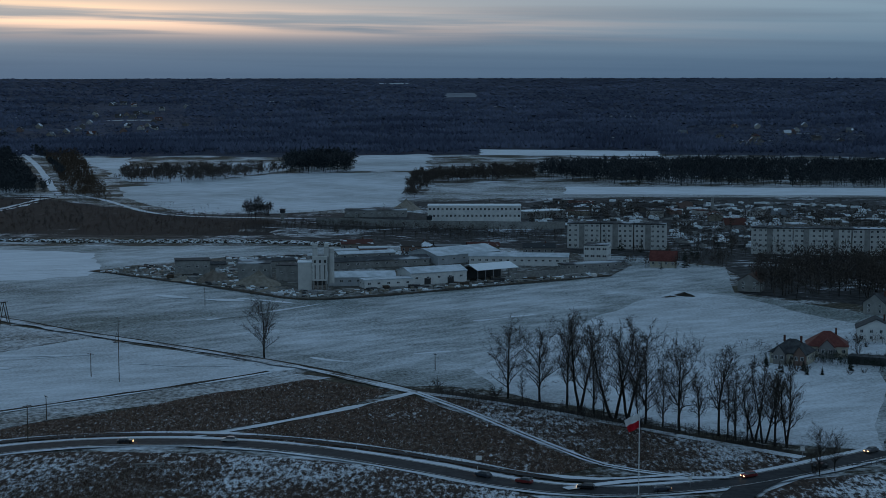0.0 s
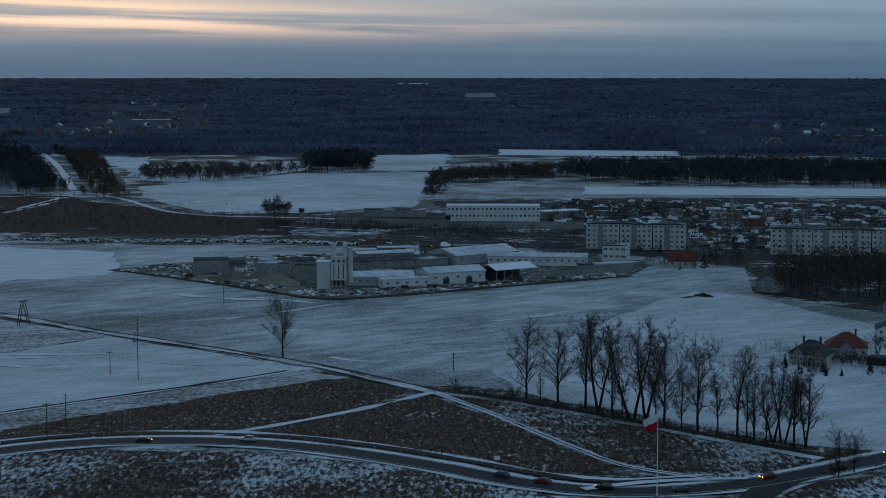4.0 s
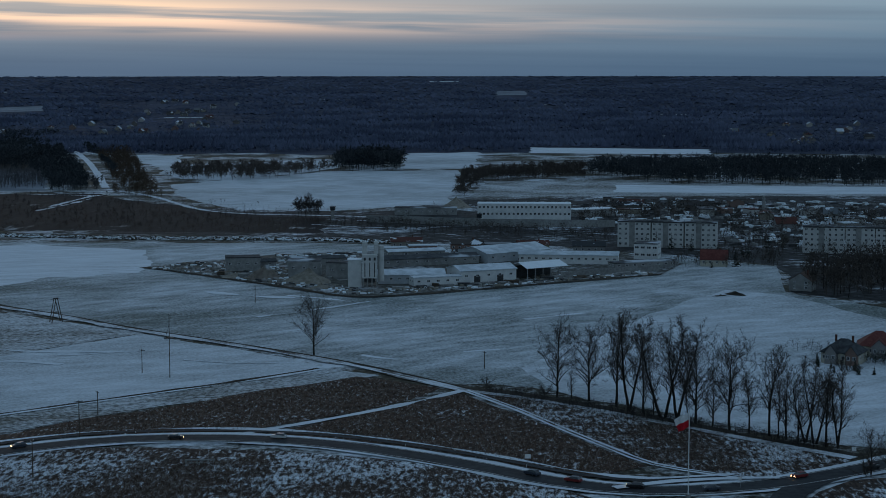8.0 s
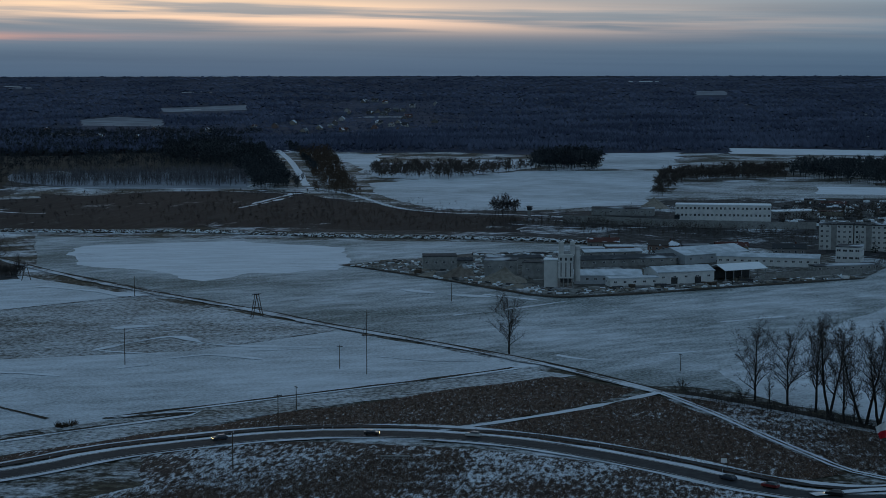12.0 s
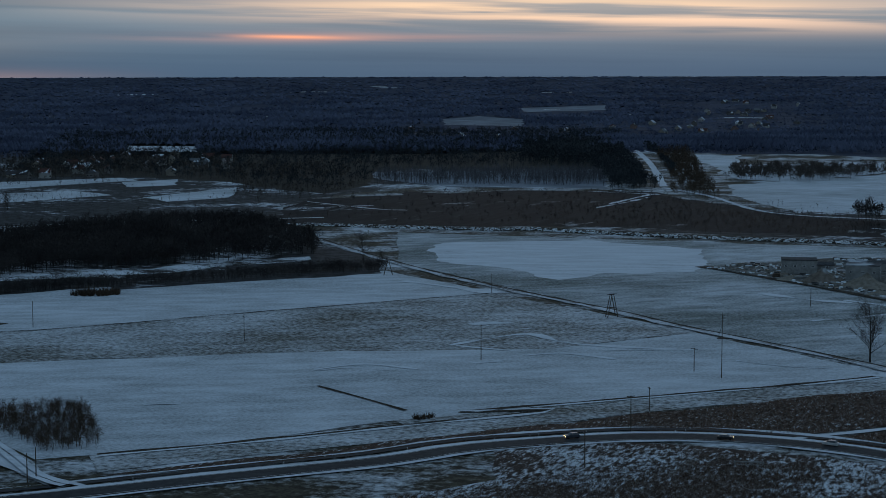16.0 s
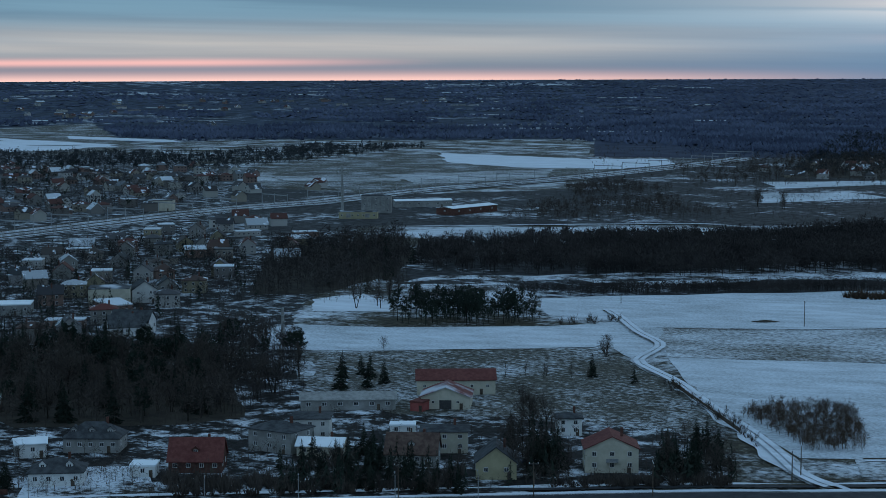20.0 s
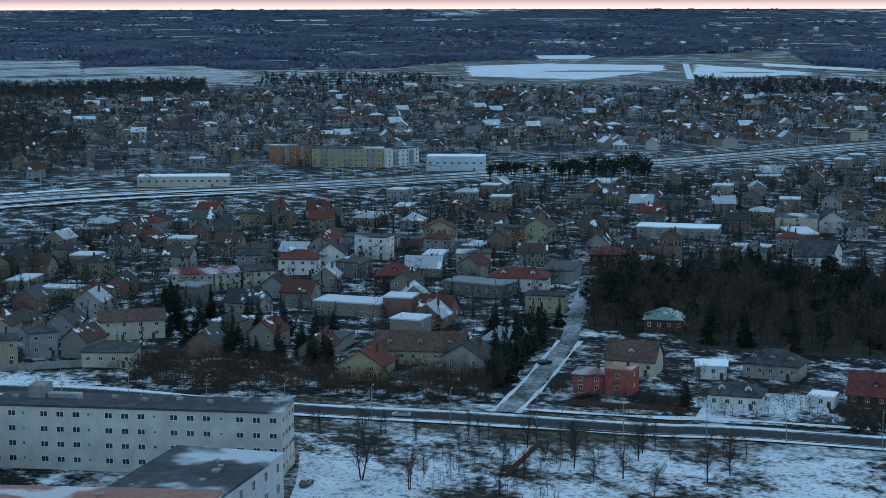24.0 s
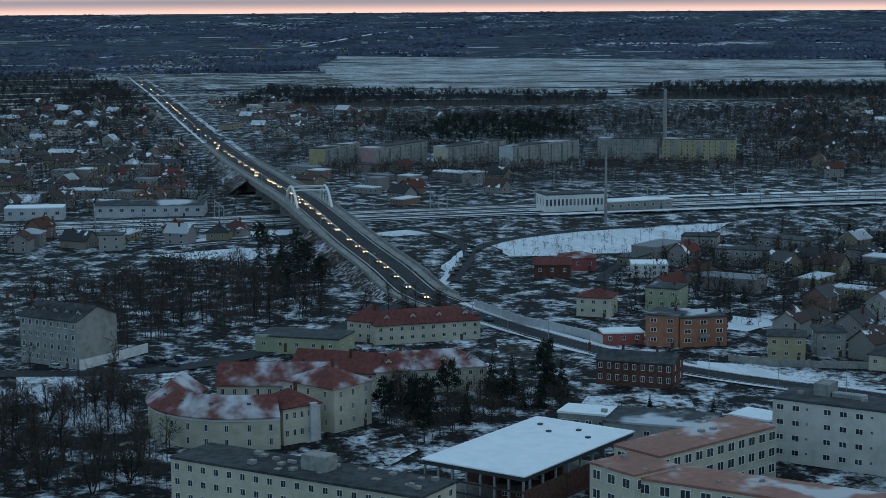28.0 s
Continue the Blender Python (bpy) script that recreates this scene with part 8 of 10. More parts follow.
villa("grey two-storey house with a hipped roof", (-515.6, 81.8), (-515.8, 90.3), 10, 7.5, "grey_wall", "hip", 1.8, "dark_roof", 2, 2, 2)
villa("pale two-storey house with a red roof", (-582.4, 11.8), (-579.4, 23.1), 11, 6.5, "cream_wall", "hip", 2.6, "red_roof", 2, 3, 2)
villa("green flat-roofed two-storey house", (-596.0, 35.7), (-591.8, 46.6), 12, 7.5, "green_wall", "flat", 0, "felt_snow", 2, 3, 2)
villa("white flat-roofed two-storey house", (-666.0, 34.6), (-666.2, 48.5), 11, 5, "white_wall", "flat", 0, "snow_roof", 2, 4, 2)
villa("red-brown workshop with low roof", (-665.5, -2.9), (-665.7, 11.2), 12, 5, "brick_wall", "gable", 2, "red_roof", 1, 3, 1, chimneys=0, name="workshop")
villa("workshop with a red barrel roof", (-682.8, 7.0), (-683.0, 21.5), 12, 5, "red_wall", "hip", 2, "red_roof_snow", 1, 3, 1, chimneys=0, name="workshop")
villa("dark flat-roofed two-storey house", (-733.7, 58.7), (-730.5, 73.3), 12, 7, "grey_wall", "flat", 0, "dark_roof", 2, 4, 2)
villa("grey flat-roofed house row", (-698.6, 69.5), (-692.8, 90.1), 12, 6.5, "grey_wall", "flat", 0, "felt_snow", 2, 6, 2)
villa("four-storey tenement with plain pale gable wall", (-503.2, -154.9), (-492.3, -134.9), 17, 14.0, "grey_wall", "gable", 3.4, "dark_roof", 4, 8, 0, (1.2, 1.7), 4, dormers=5, name="tenement")
villa("low green-walled shop with snow on its roof", (-518.4, -87.0), (-512.1, -60.7), 14, 5, "green_wall", "flat", 0, "felt_snow", 1, 5, 2, chimneys=0, name="shop")
villa("old red-roofed town house", (-536.9, -60.9), (-533.4, -52.5), 12, 6.5, "cream_wall", "hip", 4, "red_roof", 2, 3, 2, name="town_house")
villa("old town house with a long red roof", (-529.8, -51.3), (-541.6, -19.3), 13, 6, "cream_wall", "hip", 4, "red_roof", 2, 10, 2, dormers=4, name="town_house")
villa("red-roofed building with dark roof windows", (-467.0, -68.8), (-460.7, -44.8), 13, 6, "cream_wall", "gable", 4.2, "red_roof", 2, 8, 2, (1.1, 1.5), 3, name="town_house")
villa("long building with a red tiled roof and dormers", (-459.3, -44.3), (-468.5, -14.9), 14, 6.5, "cream_wall", "hip", 4.2, "red_roof_snow", 2, 10, 2, (1.1, 1.5), 3, dormers=4, name="town_house")
# court house with a ring of red roofs
def curved_wing(label, pts, d, h, rh):
    """A wing whose outer wall bends along a line; its depth lies inside the bend."""
    line = [Vector(p[:2]) for p in smooth_line(pts, 3.6)]
    o = line[0]
    ob = thing("court_house", label, "house", o.x, o.y, group="houses of the town")
    inner = []
    for i, p in enumerate(line):
        u = (line[min(i + 1, len(line) - 1)] - line[max(i - 1, 0)]).normalized()
        inner.append(Vector((u.y, -u.x)))
    n = len(line)

    def strip(name, rings, mat):
        verts = [(*(p + q * w - o), z) for p, q in zip(line, inner) for w, z in rings]
        m = len(rings)
        faces = [(m * i + j, m * i + m + j, m * i + m + j + 1, m * i + j + 1) for i in range(n - 1) for j in range(m - 1)]
        faces += [tuple(range(m)), tuple(m * (n - 1) + j for j in range(m))[::-1]]
        bm = bmesh.new()
        vs = [bm.verts.new(v) for v in verts]
        for f in faces:
            bm.faces.new([vs[i] for i in f])
        bmesh.ops.recalc_face_normals(bm, faces=bm.faces[:])
        return part(name, mesh_of(name, bm, mat), ob)

    strip("wall", ((0, -.4), (0, h), (d / 2, h + rh - .4), (d, h), (d, -.4)), "cream_wall")
    strip("roof", ((-.6, h - .3), (-.6, h), (d / 2, h + rh), (d + .6, h), (d + .6, h - .3)), "red_roof_snow")
    strip("cornice", ((-.25, h - .9), (-.25, h - .45), (.05, h - .45)), "white_wall")
    for i in range(n - 1):
        p, q = (line[i] + line[i + 1]) / 2 - o, -(inner[i] + inner[i + 1]).normalized()
        for z in (2.0, 5.4):
            put_window(ob, p.x + q.x * .02, p.y + q.y * .02, z, math.atan2(q.x, -q.y), 0.9, 1.9)
        c = p - q * d * .28
        if i % 2:
            part("roof_window", box("roof_window", "glass", -.5, .5, -.5, .5, -.1, .25), ob, Matrix.Translation((c.x, c.y, h + rh * .58)) @ Matrix.Rotation(math.atan2(q.x, -q.y), 4, "Z") @ Matrix.Rotation(-.6, 4, "X"))
    note(line[n // 2], line[n // 2 + 1], d)
    for p in line[::3]:
        BLOCKED.append((p.x - 4, p.y, 8.0))
    return ob


COURT = "cream court house wing with a red snow-streaked roof"
villa(COURT, (-417.9, -50.9), (-428.7, -42.7), 18, 11, "cream_wall", "hip", 4.0, "red_roof_snow", 3, 3, 3, (0.9, 1.8), 1, name="court_house")
ob = villa(COURT, (-405.4, -61.7), (-412.2, -53.6), 12, 9, "cream_wall", "hip", 3.5, "red_roof", 2, 5, 2, (0.9, 1.8), 1, name="court_house")
villa(COURT, (-432.4, -82.7), (-433.2, -52.8), 12, 9.0, "cream_wall", "gable", 4.5, "red_roof_snow", 2, 10, 2, (0.9, 1.8), 2, name="court_house")
curved_wing("curved cream court house wing under a snow-streaked red roof", [(-402.6, -62.0), (-400.4, -72.0), (-401.6, -82.0), (-406.5, -90.5), (-414.5, -96.0), (-424.0, -98.4), (-434.0, -97.0)], 12.0, 8.0, 4.2)
part("stair_tower", box("stair_tower", "steel_wall", -1.0, 1.0, -.9, .2, -.3, 9.6, bevel=.1), ob, Matrix.Translation((3, 0, 0)), "narrow pale stair tower")


# ---------------------------------------------------------------- school, hostel and hall below the eye
hostel = building("hostel", "four-storey hostel of stained white concrete with felt roof", "building", (-396.0, 53.1), (-361.6, 111.7), 12.5, 14.5, "hostel_wall", "flat", 0, "felt_snow", 4, 18, 4, (1.85, 1.35), fine=True, chimneys=0, skip={(s, k) for s in range(4) for k in (2, 6, 10, 14)})
note((-396.4, 52.3), (-360.0, 114.5), 13)
HL = gap((-396.4, 52.3), (-361.6, 111.7))
for k in (2, 6, 10, 14):
    for s in range(4):
        put_window(hostel, -HL / 2 + HL * (k + .3) / 18, -.012, 2.6 + 3.47 * s, 0, .55, .7)
for k in range(9):
    part("roof_vent", box("roof_vent", "concrete", -.7, .7, -.5, .5, 0, 1.0, bevel=.06), hostel, Matrix.Translation((-HL / 2 + HL * (k + .6) / 9, 6.5 + (k % 2) * 2, 14.7)))
part("stair_head", box("stair_head", "concrete", -2, 2, -2.5, 2.5, 0, 3.2, bevel=.1), hostel, Matrix.Translation((-HL * .36, 9, 14.7)), "rough concrete stair head")
part("duct", box("duct", "steel", -4, 4, -1, 1, 0, 1.4, bevel=.2), hostel, Matrix.Translation((-HL * .27, 8, 14.72)), "patched sheet-metal duct")
part("undercroft", box("undercroft", "concrete", -3, 3, -2.2, 0, 0, 3.2, bevel=.1), hostel, Matrix.Translation((HL * .5 - 3.2, 0, 0)))


def roof_clutter(ob, L, d, h, n, seed):
    g = random.Random(seed)
    for k in range(n):
        x, y = g.uniform(-L * .45, L * .45), g.uniform(d * .2, d * .85)
        w, e, z = g.uniform(.4, 1.0), g.uniform(.4, .8), g.uniform(.5, 1.1)
        part("roof_vent", box("roof_vent", "concrete", -w, w, -e, e, 0, z, bevel=.06), ob, Matrix.Translation((x, y, h + .2)))


def school_wing(label, p0, p1, d, h, bays, ends, wall="cream_wall", roofing="rust_roof", storeys=3, win=(2.3, 2.1), kind="flat", rh=0.0, name="school", clutter=4):
    ob = building(name, label, "school building", p0, p1, d, h, wall, kind, rh, roofing, storeys, bays, ends, win, fine=True, chimneys=0, group="school wings")
    note(p0, p1, d)
    roof_clutter(ob, gap(p0, p1), d, h, clutter, int(h * 10 + bays))
    return ob


school_wing("school wing with cream walls and a rust-red sheet roof", (-337.2, 18.5), (-305.1, 79.5), 13, 11.5, 16, 3)
school_wing("school wing with rows of windows and a rust-red roof", (-353.6, 24.6), (-380.9, 52.1), 13, 11.5, 11, 3)
school_wing("corner block of the school with cream walls", (-345.0, 9.8), (-335.3, 18.2), 12, 12.5, 3, 3, clutter=2)
school_wing("sports hall with a grey felt and snow roof", (-313.4, 81.7), (-346.1, 107.2), gap((-346.1, 107.2), (-365.8, 93.0)), 9.5, 6, 3, "steel_wall", "felt_snow", 2, (2.0, 2.4), name="sports_hall", clutter=5)
school_wing("low link building under white snow", (-419.4, 45.6), (-412.4, 54.5), 9, 5, 4, 2, "grey_wall", "snow_roof", 1, (1.6, 1.4), name="link_block", clutter=0)
school_wing("low flat annexe with snow on its roof", (-411.3, 14.8), (-404.2, 39.5), 16, 5, 6, 2, "grey_wall", "felt_snow", 1, (1.6, 1.2), name="annexe", clutter=6)
school_wing("low flat annexe with snow on its roof", (-421.0, 4.0), (-416.9, 16.1), 9, 5, 4, 2, "grey_wall", "snow_roof", 1, (1.6, 1.2), name="annexe", clutter=1)
ob = school_wing("health centre with pale walls and dark felt roof", (-344.4, -75.8), (-316.5, -22.5), 13, 13, 18, 3, "cream_wall", "dark_roof", 4, (1.3, 1.5), name="clinic", clutter=22)
part("lift_house", box("lift_house", "concrete", -3, 3, -2, 2, 0, 3.4, bevel=.1), ob, Matrix.Translation((2, 7, 13.2)), "pale concrete lift house")
school_wing("small brick shed in the school yard", (-358.2, -9.3), (-356.4, 0.2), 10, 4, 3, 1, "brick_wall", "felt_snow", 1, (1.2, 1.0), name="annexe", clutter=2)


def new_hall():
    """A hall still being built: a flat roof deep in snow on a dark open frame."""
    p0, p1 = Vector((-362.0, -25.3)), Vector((-348.4, -3.5))
    u = p1 - p0
    L, mid = u.length, (p0 + p1) / 2
    d = (Vector((-384.7, 24.6)) - p1).length
    ob = thing("unfinished_hall", "unfinished sports hall with thick white snow on its roof", "hall", mid.x, mid.y, math.atan2(u.y, u.x))
    note(p0, p1, d)
    part("roof", box("roof", "snow_roof", -L / 2 - .3, L / 2 + .3, -.3, d + .3, 8.5, 8.9, bevel=.12), ob, label="flat roof under unbroken snow")
    part("roof_edge", box("roof_edge", "dark_metal", -L / 2, L / 2, 0, d, 7.6, 8.496), ob)
    part("floor_slab", box("floor_slab", "concrete", -L / 2, L / 2, 0, d, -.3, .2), ob)
    part("inner_wall", box("inner_wall", "brick_wall", -L / 2 + .5, L / 2 - .5, d * .35, d * .35 + .3, .2, 7.6), ob)
    part("side_wall", box("side_wall", "brick_wall", L / 2 - .35, L / 2 - .02, .4, d - .2, .2, 5.6), ob)
    for k in range(8):
        part("column", box("column", "steel", -.22, .22, -.22, .22, 0, 7.6), ob, Matrix.Translation((-L / 2 + .4 + (L - .8) * k / 7, .35, 0)))
    for k in range(9):
        part("column", box("column", "steel", -.22, .22, -.22, .22, 5.6, 7.6), ob, Matrix.Translation((L / 2 - .25, d * (k + .5) / 9, 0)))
    for z in (2.6, 5.0):
        part("girder", box("girder", "dark_metal", -L / 2, L / 2, -.15, .15, z, z + .35), ob)
    for k in range(4):
        part("roof_light", box("roof_light", "dark_metal", -.5, .5, -.5, .5, 8.9, 9.3, bevel=.05), ob, Matrix.Translation((-L * .3 + L * .2 * k, d * (.85 - .1 * (k % 2)), 0)))


new_hall()


# ---------------------------------------------------------------- railway and viaduct
RAIL = [(-797.2, -307.0), (-831.7, -180.3), (-859.0, -100.8), (-887.9, -16.9), (-918.3, 71.7), (-950.5, 185.9), (-947.3, 309.3), (-970.7, 463.0), (-1000.8, 602.8), (-1060.3, 810.3), (-1067.8, 924.4), (-1105.6, 1090.1), (-1123.2, 1294.1), (-1176.9, 1576.6), (-1222.4, 1738.4)]
for k, q in enumerate((-24, -16.5, -9.5, 9.5, 16.5)):
    ribbon("platform_snow", RAIL[:11], 1.3, "ice", 0.42, "snow along a platform or siding", shift=q, rough=0.25)
    ribbon("siding", RAIL[:11], 3.4, "soil", 0.38, "dark siding between the tracks", shift=q + 3.2)
ribbon("track_bed", RAIL, 52.0, "ballast", 0.35, "wide gravel bed of the railway")
for k in range(8):
    s = -20 + 5.2 * k
    ribbon("sleepers", RAIL, 2.5, "wood" if k % 2 else "scrub", 0.42, "dark sleepers of a railway track", shift=s)
    for r in (-.75, .75):
        ribbon("rail", RAIL, 0.3, "rail_steel", 0.52, "steel rail catching the sky", shift=s + r)
    if k in (0, 2, 3, 5, 6):
        ribbon("track_snow", RAIL, 2.4, "ice", 0.46, "snow between two tracks", shift=s + 2.5, rough=0.7)
PLAT = [(-873.4, -5.3), (-897.8, 70.1), (-928.7, 181.7), (-932.9, 271.9)]
for s, w in ((4.0, 6.0), (-15.0, 6.0)):
    ribbon("platform", PLAT, w, "snow_line", 1.1, "long station platform under trodden snow", shift=s)
    ribbon("platform_edge", PLAT, 0.5, "concrete", 1.13, "concrete edge of a platform", shift=s - w / 2)


def canopy_roof(pts, shift, w):
    line = smooth_line(pts, 12.0)
    ob = thing("platform_canopy", "long flat platform canopy with snow on top", "canopy", *line[0][:2])
    o = line[0]
    mesh = box("roof", "snow_roof", -6, 6, -w / 2, w / 2, 5.2, 5.5)
    leg = box("post", "steel", -.15, .15, -.15, .15, .9, 5.2)
    for p, q in zip(line, line[1:]):
        d = q - p
        a = math.atan2(d[1], d[0])
        m = Matrix.Translation(((p[0] + q[0]) / 2 - o[0] - math.sin(a) * shift, (p[1] + q[1]) / 2 - o[1] + math.cos(a) * shift, 0)) @ Matrix.Rotation(a, 4, "Z")
        part("roof", mesh, ob, m), part("post", leg, ob, m)


canopy_roof([(-897.8, 55.6), (-928.7, 181.7)], 4.0, 5.0)
villa("pale station building with a row of tall windows", (-873.4, 1.8), (-883.0, 33.3), 16, 9, "white_wall", "flat", 0, "felt_snow", 1, 16, 3, (1.2, 4.0), 0, name="station_hall")
villa("low station annexe with a snowy roof", (-878.2, 34.0), (-892.9, 66.8), 12, 5, "grey_wall", "flat", 0, "snow_roof", 1, 8, 2, (1.6, 1.6), 0, name="station_annexe")
villa("long pale flat building beside the platforms", (-975.5, 218.4), (-958.2, 266.9), 14, 6, "cream_wall", "flat", 0, "snow_roof", 1, 12, 2, (2, 1.6), 0, name="station_annexe")
villa("long low depot with pale sheet walls", (-854.1, -222.7), (-858.9, -168.9), 20, 6, "steel_wall", "gable", 1.5, "felt_snow", 1, 10, 2, (2, 2), 0, name="depot")
villa("low white depot shed with flat roof", (-840.3, -264.3), (-844.9, -236.2), 14, 6, "steel_wall", "flat", 0, "snow_roof", 1, 5, 2, (2, 2), 0, name="depot")


def gantries():
    line = smooth_line(RAIL, 5.0)
    first = None
    for k in range(8, len(line) - 1, 11):
        p, q = line[k], line[k + 1]
        a = math.atan2(q[1] - p[1], q[0] - p[0])
        if first is None:
            first = thing("catenary_gantry", "steel portal carrying the overhead wires", "gantry", p[0], p[1], a, group="catenary gantries")
            for s in (-16, 0, 16):
                part("mast", box("mast", "steel", -.2, .2, -.2, .2, 0, 9.5), first, Matrix.Translation((0, s, 0)))
            part("beam", box("beam", "steel", -.2, .2, -16.4, 16.4, 8.2, 8.9), first)
            for s in (-8, 8):
                part("hanger", rod("hanger", "steel", (0, s, 6.6), (0, s, 8.2), 0.08), first)
        else:
            copy_thing(first, pose(p[0], p[1], ground_z(p[0], p[1]), 0, 0, math.degrees(a)))


gantries()


def up(p, z):
    return (p[0], p[1], z)


VIADUCT = [up((-602.7, -33.3), 0.0), up((-618.8, -44.4), 1.5), up((-660.2, -58.1), 4.0), up((-713.3, -76.8), 6.5), up((-776.9, -96.3), 8.5), up((-850.1, -117.8), 9.5), up((-928.1, -142.2), 9.0), up((-1029.2, -169.4), 6.0), up((-1146.6, -201.8), 3.0), up((-1311.1, -245.6), 0.3), up((-1575.7, -320.6), 0.0), up((-1997.5, -438.6), 0.0), up((-2533.5, -593.1), 0.0)]
ribbon("road_viaduct", VIADUCT[:10], 15.0, "asphalt", 0.55, "four-lane road climbing over the railway", step=6)
ribbon("road_out", VIADUCT[9:], 11.0, "asphalt", 0.55, "wet road leading out of town", step=6)
ribbon("lane_line", VIADUCT, 0.3, "marking", 0.6, "white lane line", shift=0.0)
ribbon("lane_line", VIADUCT[:10], 0.3, "marking", 0.6, "white lane line", shift=6.6)
ribbon("lane_line", VIADUCT[:10], 0.3, "marking", 0.6, "white lane line", shift=-6.6)
for s in (-9.5, 9.5):
    ribbon("viaduct_walk", VIADUCT[:10], 3.2, "concrete", 0.62, "grey walkway of the viaduct", shift=s)
ribbon("road_snow", VIADUCT[8:], 4.0, "verge_snow", 0.4, "snow beside the road out of town", shift=-10.0, rough=0.6)
ribbon("road_snow", VIADUCT[9:], 2.5, "snow_line", 0.4, "snow beside the road out of town", shift=10.0, rough=0.6)


def embankment():
    """Earth slopes under the ramps and the deck's side walls over the tracks."""
    line = smooth_line(VIADUCT, 6.0)
    verts, faces = [], []
    for i, p in enumerate(line):
        a, b = line[max(i - 1, 0)], line[min(i + 1, len(line) - 1)]
        d = (b - a)[:2] / max(np.linalg.norm((b - a)[:2]), 1e-6)
        nrm = np.array((-d[1], d[0]))
        for s, z in ((-11.4, p[2] + .5), (-11.4 - 1.6 * p[2], 0.05), (11.4, p[2] + .5), (11.4 + 1.6 * p[2], 0.05)):
            q = p[:2] + nrm * s
            verts.append((*q, max(z, 0.05)))
        if i and not (8.0 < p[2]):
            k = 4 * i
            faces += [(k - 4, k - 3, k + 1, k), (k - 2, k - 1, k + 3, k + 2)]
    ob = tagged(new("embankment", raw_mesh("embankment", verts, faces, "rough_snow")), "earth bank of the viaduct ramps under thin snow", kind="structure")
    # deck over the railway
    th = thing("viaduct", "concrete road bridge with white tied arches over the railway", "bridge", *line[0][:2])
    o = line[0]
    deck = [p for p in line if p[2] > 7.2]
    verts, faces = [], []
    for i, p in enumerate(deck):
        a, b = deck[max(i - 1, 0)], deck[min(i + 1, len(deck) - 1)]
        d = (b - a)[:2] / np.linalg.norm((b - a)[:2])
        nrm = np.array((-d[1], d[0]))
        for s, z in ((-11.4, p[2] + .45), (-11.4, p[2] - 1.6), (11.4, p[2] - 1.6), (11.4, p[2] + .45)):
            verts.append((*(p[:2] + nrm * s - o[:2]), z))
        if i:
            k = 4 * i
            for j in range(4):
                faces.append((k - 4 + j, k - 4 + (j + 1) % 4, k + (j + 1) % 4, k + j))
    part("deck", raw_mesh("deck", verts, faces, "concrete"), th)
    for i in (0, len(deck) - 2):
        p, q = deck[i], deck[i + 1]
        part("abutment", box("abutment", "concrete", -1.5, 1.5, -11.3, 11.3, -.3, p[2] - .2), th, Matrix.Translation((p[0] - o[0], p[1] - o[1], 0)) @ Matrix.Rotation(math.atan2(q[1] - p[1], q[0] - p[0]), 4, "Z"))
    pier = box("pier", "concrete", -.6, .6, -9, 9, -.3, 6.2)
    for i in range(1, len(deck) - 1, 5):
        p, q = deck[i], deck[i + 1]
        part("pier", pier, th, Matrix.Translation((p[0] - o[0], p[1] - o[1], 0)) @ Matrix.Rotation(math.atan2(q[1] - p[1], q[0] - p[0]), 4, "Z"))
    # parapets
    for s in (-11.6, 11.6):
        up_line = [p for p in line if p[2] > 0.6]
        verts, faces = [], []
        for i, p in enumerate(up_line):
            a, b = up_line[max(i - 1, 0)], up_line[min(i + 1, len(up_line) - 1)]
            d = (b - a)[:2] / np.linalg.norm((b - a)[:2])
            nrm = np.array((-d[1], d[0]))
            for e, z in ((-.15, .4), (-.15, 1.7), (.15, 1.7), (.15, .4)):
                verts.append((*(p[:2] + nrm * (s + e) - o[:2]), p[2] + z))
            if i:
                k = 4 * i
                for j in range(4):
                    faces.append((k - 4 + j, k - 4 + (j + 1) % 4, k + (j + 1) % 4, k + j))
        part("parapet", raw_mesh("parapet", verts, faces, "concrete"), th)
    # the arches
    mid = min(range(len(line)), key=lambda i: abs(line[i][0] - (-832.4, -112.6)[0]) + abs(line[i][1] - (-832.4, -112.6)[1]))
    p, q = line[mid], line[mid + 1]
    turn = math.atan2(q[1] - p[1], q[0] - p[0])
    base = Matrix.Translation((p[0] - o[0], p[1] - o[1], p[2])) @ Matrix.Rotation(turn, 4, "Z")
    span, rise = 38.0, 8.5
    for s in (-8.2, 8.2):
        bm = bmesh.new()
        pts = [(span * (t / 16 - .5), s, rise * (1 - (t / 8 - 1) ** 2) + .4) for t in range(17)]
        for a, b in zip(pts, pts[1:]):
            add_rod(bm, a, b, 0.6, 0.6, 6)
        part("arch", mesh_of("arch", bm, "white_paint"), th, base, "white steel arch")
        for t in range(2, 15, 2):
            part("hanger", rod("hanger", "white_paint", (pts[t][0], s, .4), pts[t], 0.1), th, base)
    for t in (5, 8, 11):
        part("cross_brace", rod("cross_brace", "white_paint", (span * (t / 16 - .5), -8.2, rise * (1 - (t / 8 - 1) ** 2) + .4), (span * (t / 16 - .5), 8.2, rise * (1 - (t / 8 - 1) ** 2) + .4), 0.35), th, base)


embankment()
cars_on(VIADUCT, [0.004 + 0.0085 * k + trng.uniform(-.0035, .0035) for k in range(22)] + [0.21 + 0.02 * k + trng.uniform(-.006, .006) for k in range(11)], 2.0, lift=.57, reverse=True)
